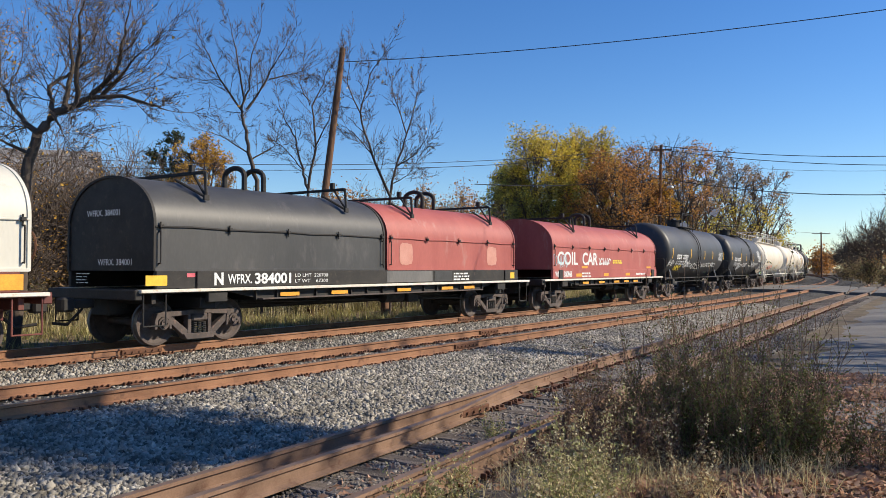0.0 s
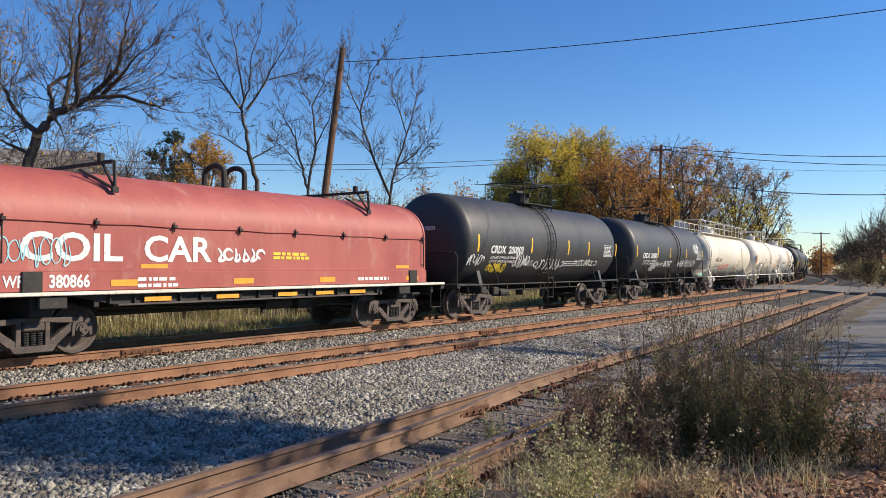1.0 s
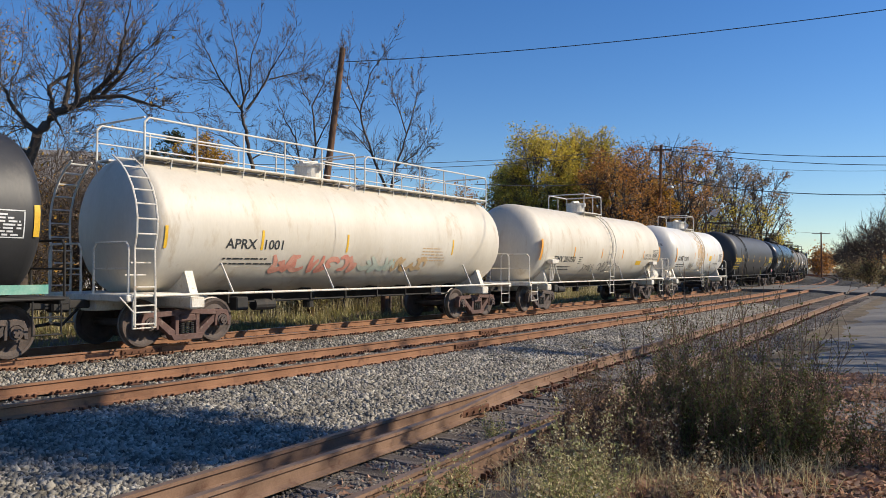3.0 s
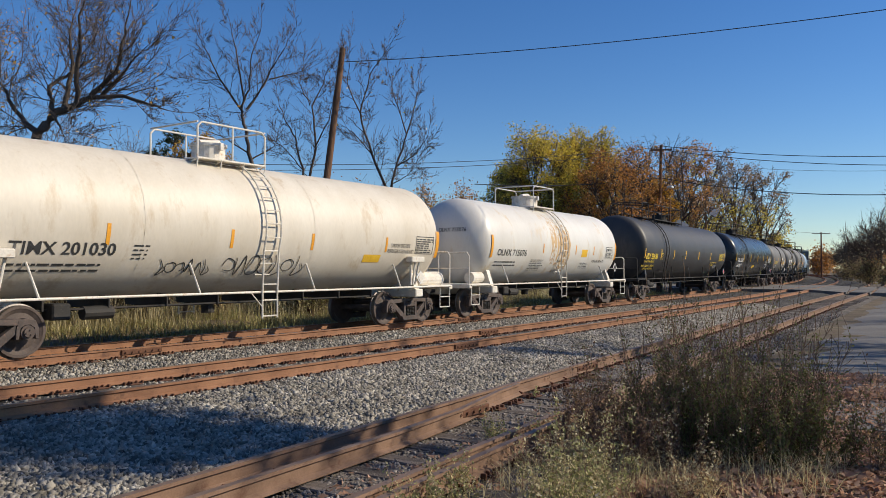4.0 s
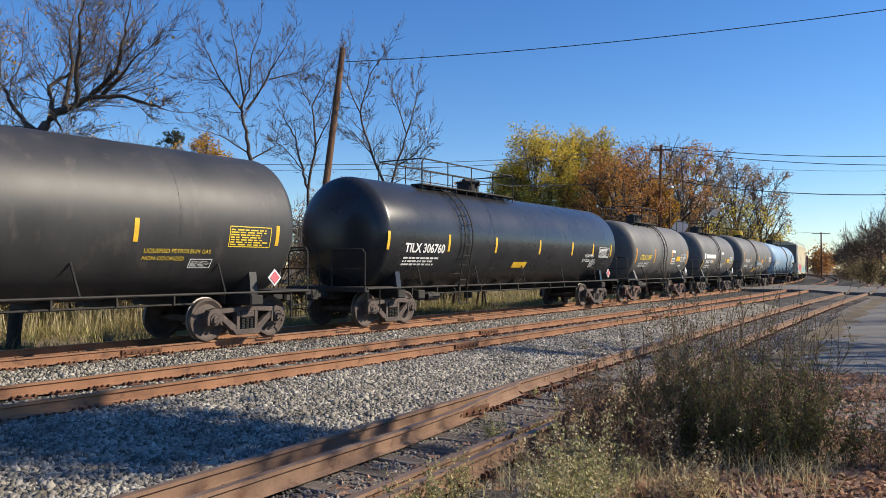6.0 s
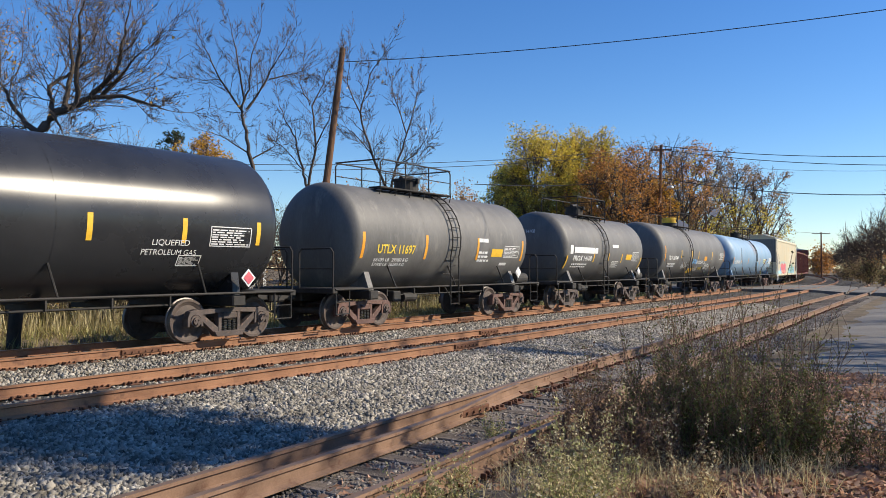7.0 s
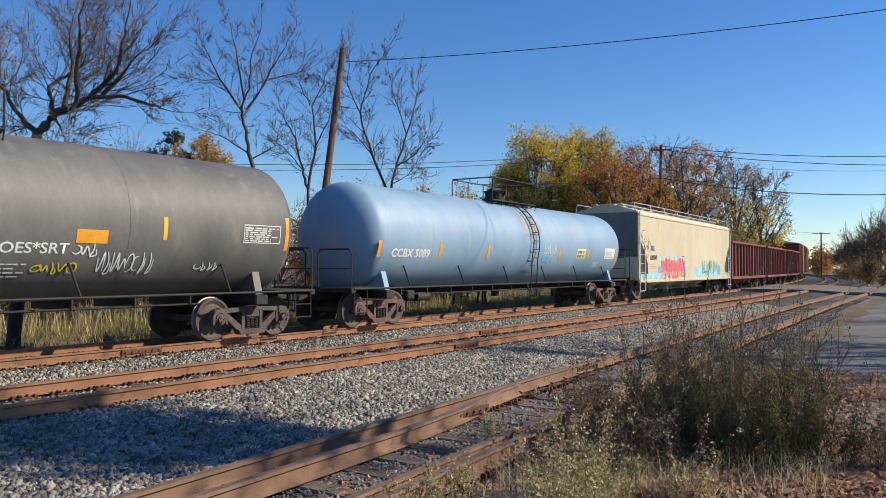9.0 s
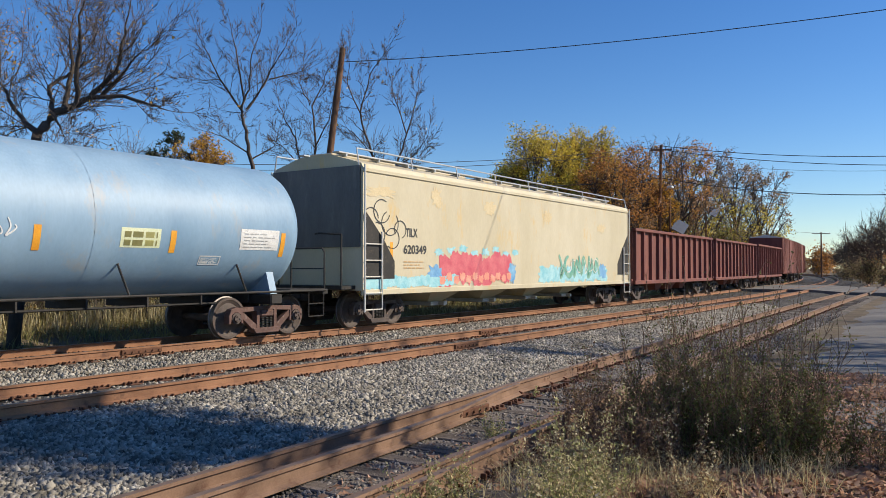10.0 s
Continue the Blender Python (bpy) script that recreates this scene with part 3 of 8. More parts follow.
def scrawl(x0, x1, z0, z1, skin, material, parent, width=0.035, strokes=7, seed=1, name="graffiti", label="sprayed scrawl"):
    """A loose sprayed tag: zigzag and looped ribbons of paint."""
    rng = random.Random(seed)
    bm = bmesh.new()
    w = (x1 - x0) / strokes
    for s in range(strokes):
        cx = x0 + (s + 0.5) * w
        pts, kind, zm, hz = [], rng.random(), (z0 + z1) / 2, (z1 - z0) / 2
        if kind < 0.45:
            # a loop, left open
            a0, k = rng.uniform(0, 6.28), rng.choice((5, 6, 7))
            ez = hz * rng.uniform(0.45, 0.95)
            for i in range(k):
                a = a0 + i * 1.05
                pts.append((cx + 0.55 * w * math.cos(a) + 0.12 * w * (i / k), zm + (hz - ez) * rng.uniform(-1, 1) * 0.3 + ez * math.sin(a)))
        elif kind < 0.8:
            # a leaning stem with a hook
            pts = [(cx - rng.uniform(0, 0.4) * w, z1), (cx + rng.uniform(-0.1, 0.2) * w, zm), (cx + rng.uniform(-0.3, 0.1) * w, z0), (cx + rng.uniform(0.2, 0.6) * w, z0 + hz * rng.uniform(0.1, 0.8)), (cx + rng.uniform(0.1, 0.5) * w, zm + hz * rng.uniform(0, 0.5))]
        else:
            for i in range(4):
                pts.append((cx + (i / 3 - 0.5) * w * rng.uniform(0.8, 1.4), z0 + (z1 - z0) * (rng.uniform(0, 0.25) if i % 2 else rng.uniform(0.7, 1.0))))
        n = len(pts)
        line = []
        for i in range(n - 1):
            p0, p1, p2, p3 = pts[max(i - 1, 0)], pts[i], pts[i + 1], pts[min(i + 2, n - 1)]
            for k in range(6):
                t = k / 6
                line.append(tuple(0.5 * (2 * p1[j] + (p2[j] - p0[j]) * t + (2 * p0[j] - 5 * p1[j] + 4 * p2[j] - p3[j]) * t * t + (3 * p1[j] - p0[j] - 3 * p2[j] + p3[j]) * t ** 3) for j in (0, 1)))
        line.append(pts[-1])
        prev = None
        for i in range(len(line)):
            a, b = line[max(i - 1, 0)], line[min(i + 1, len(line) - 1)]
            dx, dz = b[0] - a[0], b[1] - a[1]
            d = math.hypot(dx, dz) or 1
            h = width * (0.4 + 0.6 * math.sin(math.pi * (i + 1) / (len(line) + 1))) / 2
            q = (bm.verts.new(skin.at(line[i][0] - dz / d * h, line[i][1] + dx / d * h, 0.008 + s * 0.0006)), bm.verts.new(skin.at(line[i][0] + dz / d * h, line[i][1] - dx / d * h, 0.008 + s * 0.0006)))
            if prev:
                bm.faces.new((prev[0], prev[1], q[1], q[0]))
            prev = q
    return part(name, fix(bm), material, parent, label)


def splash(x, z, w, h, skin, material, parent, seed=1, name="graffiti", label="", lift=0.006, soft=0.25):
    """A blob of sprayed colour with a ragged outline."""
    rng = random.Random(seed)
    bm = bmesh.new()
    k = 30
    rim = []
    for i in range(k):
        a = 2 * math.pi * i / k
        ca, sa = math.cos(a), math.sin(a)
        q = (abs(ca) ** 4 + abs(sa) ** 4) ** -0.25
        j = 1 + rng.uniform(-soft, soft * 0.3)
        rim.append((x + ca * q * w / 2 * j, z + sa * q * h / 2 * j))
    rings = []
    for f in (1.0, 0.66, 0.33):
        rings.append([bm.verts.new(skin.at(x + (a - x) * f, z + (b - z) * f, lift)) for a, b in rim])
    c = bm.verts.new(skin.at(x, z, lift))
    for r0, r1 in zip(rings[:-1], rings[1:]):
        for i in range(k):
            bm.faces.new((r0[i], r0[(i + 1) % k], r1[(i + 1) % k], r1[i]))
    for i in range(k):
        bm.faces.new((rings[-1][i], rings[-1][(i + 1) % k], c))
    return part(name, fix(bm), material, parent, label)


# ---- trucks ----
WHEEL_R = 0.457


def lathe(bm, profile, segs, axis='Y', mats=None):
    """Turns (radius, along) points about the y axis."""
    rings = []
    for r, y in profile:
        rings.append([bm.verts.new((r * math.cos(2 * math.pi * i / segs), y, r * math.sin(2 * math.pi * i / segs))) for i in range(segs)])
    for k, (a, b) in enumerate(zip(rings[:-1], rings[1:])):
        for i in range(segs):
            f = bm.faces.new((a[i], a[(i + 1) % segs], b[(i + 1) % segs], b[i]))
            if mats:
                f.material_index = mats[k]
    return rings


def wheelset_mesh():
    bm = bmesh.new()
    for s in (-1, 1):
        prof = [(0.075, 0.86), (0.15, 0.86), (0.17, 0.845), (0.33, 0.80), (0.385, 0.83), (0.405, 0.845), (0.452, 0.845), (WHEEL_R, 0.83), (WHEEL_R, 0.735), (0.484, 0.725), (0.484, 0.700), (0.40, 0.695), (0.35, 0.735), (0.16, 0.72), (0.10, 0.70)]
        lathe(bm, [(r, s * y) for r, y in prof], 32, mats=[0, 0, 0, 0, 0, 0, 1, 1, 1, 0, 0, 0, 0, 0])
    bar(bm, (0, -1.0, 0), (0, 1.0, 0), 0.08, 12)
    for s in (-1, 1):
        # bearing and its cap with three bolts
        bar(bm, (0, s * 0.93, 0), (0, s * 1.10, 0), 0.125, 16)
        bar(bm, (0, s * 1.10, 0), (0, s * 1.14, 0), 0.085, 12)
        for k in range(3):
            a = k * 2.094
            bar(bm, (0.05 * math.cos(a), s * 1.13, 0.05 * math.sin(a)), (0.05 * math.cos(a), s * 1.16, 0.05 * math.sin(a)), 0.016, 6)
    return mesh_of("wheelset", fix(bm), [M["wheel"], M["tread"]])


def side_frame_mesh(material):
    """A cast side frame: an arched outline with two triangular windows and a spring opening."""
    bm = bmesh.new()

    def web(pts, t=0.11):
        plate(bm, pts, t)
    z = 0.457
    # jaws over the bearings
    for s in (-1, 1):
        web([(s * 0.70, z + 0.06), (s * 0.73, z + 0.20), (s * 0.86, z + 0.245), (s * 1.03, z + 0.20), (s * 1.09, z + 0.06), (s * 1.09, z - 0.12), (s * 1.03, z - 0.12), (s * 1.02, z + 0.08), (s * 0.94, z + 0.14), (s * 0.84, z + 0.14), (s * 0.76, z + 0.08), (s * 0.75, z - 0.12), (s * 0.69, z - 0.12)][::s], 0.17)
        # top chord, sloping leg, window post
        web([(s * 0.24, z + 0.24), (s * 0.24, z + 0.15), (s * 0.72, z + 0.12), (s * 0.80, z + 0.23)][::s], 0.16)
        web([(s * 0.70, z + 0.14), (s * 0.70, z - 0.02), (s * 0.30, z - 0.36), (s * 0.22, z - 0.30), (s * 0.22, z - 0.22)][::s], 0.13)
        web([(s * 0.30, z + 0.22), (s * 0.21, z + 0.22), (s * 0.21, z - 0.30), (s * 0.30, z - 0.30)][::s], 0.15)
    web([(-0.32, z + 0.245), (0.32, z + 0.245), (0.30, z + 0.16), (-0.30, z + 0.16)], 0.17)
    web([(-0.42, z - 0.24), (0.42, z - 0.24), (0.34, z - 0.36), (-0.34, z - 0.36)], 0.20)
    bmesh.ops.bevel(bm, geom=bm.edges[:], offset=0.008, segments=1, affect='EDGES')
    return mesh_of("side_frame", fix(bm), material)


def spring_mesh(material):
    bm = bmesh.new()
    for cx in (-0.12, 0.0, 0.12):
        for k in range(6):
            z = 0.24 + k * 0.038
            bmesh.ops.create_cone(bm, cap_ends=True, segments=10, radius1=0.062, radius2=0.062, depth=0.022, matrix=Matrix.Translation((cx, -0.03, z)))
    return mesh_of("spring", bm, material)


def bolster_mesh(material):
    bm = bmesh.new()
    box(bm, (-0.20, -1.10, 0.46), (0.20, 1.10, 0.62), 0.03)
    box(bm, (-0.16, -0.6, 0.36), (0.16, 0.6, 0.7), 0.03)
    for s in (-1, 1):
        bar(bm, (s * 0.45, -0.75, 0.36), (s * 0.45, 0.75, 0.36), 0.05, 8)
        for t in (-1, 1):
            box(bm, (s * 0.47 - 0.05, t * 0.68, 0.30), (s * 0.47 + 0.06, t * 0.82, 0.55), 0.02)
    return mesh_of("bolster", bm, material)


WHEELSET = wheelset_mesh()
TRUCK = {}
for key in ("truck", "truck_red"):
    TRUCK[key] = (side_frame_mesh(M[key]), spring_mesh(M["frame"]), bolster_mesh(M[key]))
SPINNING = []


def add_truck(car, x, key="truck"):
    frame_me, spring_me, bolster_me = TRUCK[key]
    t = part("truck", bolster_me, None, car, "cast steel four-wheel truck")
    t.location.x = x
    for s in (-1, 1):
        f = part("side_frame", frame_me, None, t)
        f.location.y = s * 1.0
        q = part("spring", spring_me, None, t)
        q.location.y = s * 1.0
    for s in (-1, 1):
        w = part("wheelset", WHEELSET, None, t)
        w.location = (s * 0.889, 0, WHEEL_R)
        SPINNING.append((w, s * 0.889))
    return t


def coupler(car, x, s):
    """A knuckle coupler at a car's end; s: the way it points."""
    bm = bmesh.new()
    box(bm, (min(x, x + s * 0.55), -0.09, 0.78), (max(x, x + s * 0.55), 0.09, 0.95), 0.02)
    box(bm, (min(x + s * 0.45, x + s * 0.72), -0.17, 0.72), (max(x + s * 0.45, x + s * 0.72), 0.10, 1.0), 0.04)
    pipe(bm, [(x, 0.35, 0.75), (x + s * 0.35, 0.3, 0.45), (x + s * 0.7, 0.2, 0.5)], 0.03)
    part("coupler", fix(bm), M["frame"], car)


def grab(bm, x, y, z0, z1, out, r=0.012):
    pipe(bm, [(x, y, z0), (x, y - out, z0), (x, y - out, z1), (x, y, z1)], r, 5)


def rail_hoop(bm, pts, r=0.022):
    pipe(bm, [Vector(p) for p in pts], r, 6)


CARS = []
# how far the couplers, drawn out, let each car trail its place in a closed-up train
SLACK = ((0, 0.0), (16.5, 0.0), (31.4, 0.72), (45.4, 0.94), (59.1, 1.79), (73.6, 2.3), (88.4, 3.58), (103.1, 4.08), (119.7, 4.75), (138.3, 5.85), (153.3, 6.36), (165.2, 6.72), (178.8, 7.4), (196.5, 8.51), (215.5, 8.96), (300, 8.96))


def new_car(name, label, category, uf, ur):
    car = empty(name)
    tagged(car, label, category, "cars of the freight train")
    lag = float(np.interp((uf + ur) / 2, *zip(*SLACK)))
    CARS.append((car, uf + lag, ur + lag))
    return car, (ur - uf) / 2


# ---- tank cars ----
def hull(L, R, zc, head=0.5, segs=56):
    """A tank along x of length L with elliptical heads."""
    # along the head: radius grows as the quarter ellipse does
    prof = [(-L / 2 + head * (1 - math.cos(math.pi / 2 * i / 10)), max(R * math.sin(math.pi / 2 * i / 10), 0.04)) for i in range(11)]
    nseg = max(4, int(L / 1.6))
    mid = [(-L / 2 + head + (L - 2 * head) * k / nseg, R) for k in range(1, nseg)]
    prof = prof + mid + [(-x, r) for x, r in prof[::-1]]
    bm = bmesh.new()
    loft(bm, [[(x, r * math.cos(2 * math.pi * i / segs), zc + r * math.sin(2 * math.pi * i / segs)) for i in range(segs)] for x, r in prof])
    return fix(bm)


def tank_car(name, label, uf, ur, R, zc, L, paint, trim, truck="truck", shift=0.0, platform=1.2, pshift=0.0, long_rail=False, ladder_at=0.0, dome_w=0.75, saddle=True, low_ladder=True, head=0.55, seams=()):
    """A tank car: hull, stub sills, saddles, side rails, ladder, manway with its platform, end rails, trucks, couplers."""
    car, h = new_car(name, label, "tank car", uf, ur)
    tank = part("tank", hull(L, R, zc, head), M[paint], car, smooth=True)
    tank.location.x = shift
    T = M[trim]
    top = zc + R
    skin = Skin(R, zc)
    # weld seams
    for sx in seams:
        bm = bmesh.new()
        loft(bm, [[(sx + d, (R + 0.006) * math.cos(2 * math.pi * i / 40), zc + (R + 0.006) * math.sin(2 * math.pi * i / 40)) for i in range(40)] for d in (-0.02, 0.02)], False)
        part("seam", fix(bm), M[paint], car, smooth=True)
    end = h + 1.55
    for s in (-1, 1):
        bm = bmesh.new()
        # stub sill, end sill, bolster wings
        box(bm, (s * (h - 1.2) if s > 0 else -end, -0.26, 0.72), (end if s > 0 else -(h - 1.2), 0.26, 1.05), 0.02)
        box(bm, (s * end - 0.09, -1.42, 0.93), (s * end + 0.09, 1.42, 1.06), 0.015)
        box(bm, (s * h - 0.18, -1.40, 0.74), (s * h + 0.18, 1.40, 0.98), 0.03)
        box(bm, (min(s * (h + 0.4), s * end), -1.40, 1.03), (max(s * (h + 0.4), s * end), 1.40, 1.07), 0.01)
        part("stub_sill", fix(bm), M["frame"] if trim == "frame" else T, car)
        # saddles that carry the hull
        for y in (-1, 1):
            bm = bmesh.new()
            k = 8
            low = zc - R
            prof = [(y * 1.30, 0.96), (y * 0.45, 0.96)]
            for i in range(k + 1):
                a = math.radians(-74 + 34 * i / k)
                prof.append((y * R * 0.995 * math.cos(a), zc + R * 0.995 * math.sin(a)))
            rings = [[(s * h + d, yy, zz) for yy, zz in prof] for d in (-0.10, 0.10)]
            loft(bm, rings)
            part("saddle", fix(bm), T if trim != "frame" else M[paint], car)
        coupler(car, s * end, s)
        # end platform rail
        for y in (-1, 1):
            bm = bmesh.new()
            rail_hoop(bm, [(s * (end + 0.02), y * 1.36, 1.05), (s * (end + 0.02), y * 1.36, 1.95), (s * (end + 0.02), y * 1.28, 2.05), (s * (end + 0.02), y * 0.30, 2.05), (s * (end + 0.02), y * 0.22, 1.95), (s * (end + 0.02), y * 0.22, 1.05)])
            rail_hoop(bm, [(s * (end + 0.02), y * 1.36, 1.55), (s * (end + 0.02), y * 0.22, 1.55)], 0.016)
            part("end_rail", bm, T, car)
            bm = bmesh.new()
            rail_hoop(bm, [(s * (end - 0.05), y * 1.40, 1.0), (s * (end - 0.05), y * 1.40, 0.42), (s * (end - 0.55), y * 1.40, 0.42), (s * (end - 0.55), y * 1.40, 1.0)], 0.016)
            rail_hoop(bm, [(s * (end - 0.05), y * 1.40, 0.72), (s * (end - 0.55), y * 1.40, 0.72)], 0.014)
            part("step", bm, T, car)
    # side rails and their stays
    for y in (-1, 1):
        bm = bmesh.new()
        bar(bm, (-end, y * 1.42, 1.03), (end, y * 1.42, 1.03), 0.026, 8)
        k = max(3, int(2 * h / 2.6))
        for i in range(k):
            x = -h + 0.9 + (2 * h - 1.8) * i / (k - 1)
            a = math.radians(-32)
            bar(bm, (x - 0.16, y * R * math.cos(a), zc + R * math.sin(a)), (x, y * 1.42, 1.03), 0.022, 6)
        part("side_rail", bm, T, car)
    # underside piping, brake gear
    bm = bmesh.new()
    bar(bm, (-h + 1.0, -0.75, 0.80), (h - 1.0, -0.75, 0.80), 0.022, 6)
    bar(bm, (-h + 1.0, 0.6, 0.72), (h - 1.0, 0.6, 0.72), 0.022, 6)
    for i in range(int(2 * h / 1.3)):
        x = -h + 1.3 + i * 1.3
        box(bm, (x - 0.02, -0.80, 0.78), (x + 0.02, 0.64, zc - R + 0.08), 0.004)
    box(bm, (-h + 1.4, -0.95, 0.62), (-h + 1.75, -0.55, 0.92), 0.03)
    bar(bm, (-h + 2.1, -0.7, 0.72), (-h + 2.7, -0.7, 0.72), 0.13, 12)
    part("brake_gear", fix(bm), M["frame"], car)
    # bottom outlet
    bm = bmesh.new()
    bar(bm, (pshift, 0, zc - R + 0.05), (pshift, 0, 0.55), 0.14, 12)
    part("outlet", bm, M["frame"], car)
    # manway
    bm = bmesh.new()
    bar(bm, (pshift, 0, top - 0.15), (pshift, 0, top + 0.36), dome_w / 2, 20)
    bar(bm, (pshift, 0, top + 0.36), (pshift, 0, top + 0.42), dome_w / 2 + 0.04, 20)
    box(bm, (pshift - 0.05, -dome_w / 2 - 0.1, top + 0.26), (pshift + 0.05, -dome_w / 2, top + 0.42), 0.01)
    bar(bm, (pshift - 0.28, 0, top + 0.42), (pshift + 0.28, 0, top + 0.48), 0.09, 10)
    part("manway", bm, M["frame"] if trim == "frame" else T, car)
    # platform and its rails
    spans = [(-platform + pshift, platform + pshift)] if not long_rail else long_rail
    for a, b in spans:
        bm = bmesh.new()
        for y in (-1, 1):
            box(bm, (a, y * 0.62 - 0.22, top - 0.05), (b, y * 0.62 + 0.22, top - 0.01), 0.006)
            n = int((b - a) / 0.6)
            for i in range(n + 1):
                x = a + (b - a) * i / n
                bar(bm, (x, y * 0.45, top - 0.17), (x, y * 0.84, top - 0.03), 0.018, 5)
                bar(bm, (x, y * 0.84, top - 0.03), (x, y * 0.78, top - 0.30), 0.016, 5)
        part("platform", fix(bm), T, car)
        for y in (-1, 1):
            bm = bmesh.new()
            n = max(1, round((b - a) / 1.25))
            yy = y * 0.82
            rail_hoop(bm, [(a, yy, top - 0.05), (a, yy, top + 0.64), (a + 0.1, yy, top + 0.74), (b - 0.1, yy, top + 0.74), (b, yy, top + 0.64), (b, yy, top - 0.05)])
            if long_rail:
                rail_hoop(bm, [(a, yy, top + 0.36), (b, yy, top + 0.36)], 0.014)
            for i in range(1, n):
                x = a + (b - a) * i / n
                bar(bm, (x, yy, top - 0.05), (x, yy, top + 0.74), 0.02, 6)
            part("handrail", bm, T, car)
        for x in (a, b):
            bm = bmesh.new()
            rail_hoop(bm, [(x, -0.82, top + 0.74), (x, 0.82, top + 0.74)])
            part("handrail", bm, T, car)
    # ladder over the shell
    for y in (-1, 1):
        bm = bmesh.new()
        angs = [math.radians(62 - i * 11.5) for i in range(12)]
        xa, xb = ladder_at - 0.22, ladder_at + 0.22
        for x in (xa, xb):
            pts = [Vector((x, y * (R + 0.09) * math.cos(a), zc + (R + 0.09) * math.sin(a))) for a in angs if a > -0.75]
            if low_ladder:
                pts = [q for q in pts if q.z > zc - 0.4 * R] + [Vector((x, y * 1.46, 1.0)), Vector((x, y * 1.46, 0.45))]
            pipe(bm, pts, 0.022, 6)
        for i in range(11):
            a = math.radians(58 - i * 11)
            if a < -0.75:
                continue
            q = Vector((0, y * (R + 0.09) * math.cos(a), zc + (R + 0.09) * math.sin(a)))
            bar(bm, (xa, q.y, q.z), (xb, q.y, q.z), 0.016, 5)
        if low_ladder:
            for z in (0.5, 0.85, 1.2):
                bar(bm, (xa, y * 1.46, z), (xb, y * 1.46, z), 0.016, 5)
            rail_hoop(bm, [(xa - 0.3, y * 1.42, 1.03), (xa, y * 1.46, 0.7)], 0.016)
        part("ladder", bm, T, car)
    for s in (-1, 1):
        add_truck(car, s * h, truck)
    return car, skin, h


def strips(car, skin, xs, z0, z1, material="yellow", w=0.10):
    for x in xs:
        patch(x - w / 2, x + w / 2, z0, z1, skin, M[material], car)


def panel_marks(car, skin, x0, x1, z0, z1, material, seed=1):
    """A consolidated stencil: rows of small marks within a thin frame."""
    bars(x0 + 0.04, x1 - 0.04, z0 + 0.04, z1 - 0.04, 7, skin, M[material], car, seed=seed)
    for a, b, c, d in ((x0, x1, z0, z0 + 0.02), (x0, x1, z1 - 0.02, z1), (x0, x0 + 0.02, z0 + 0.024, z1 - 0.024), (x1 - 0.02, x1, z0 + 0.024, z1 - 0.024)):
        patch(a, b, c, d, skin, M[material], car, "stencil_frame", lift=0.006)


def placard(car, x, y, z, colour, seed=0):
    bm = bmesh.new()
    box(bm, (-0.14, -0.012, -0.14), (0.14, 0.012, 0.14), 0.004, Matrix.Translation((x, y, z)) @ Matrix.Rotation(math.pi / 4, 4, 'Y'))
    p = part("placard", fix(bm), M["white"], car, "hazard diamond placard")
    bm = bmesh.new()
    box(bm, (-0.10, -0.004, -0.10), (0.10, 0.004, 0.10), 0, Matrix.Translation((x, y - 0.018, z)) @ Matrix.Rotation(math.pi / 4, 4, 'Y'))
    part("symbol", fix(bm), M[colour], p)

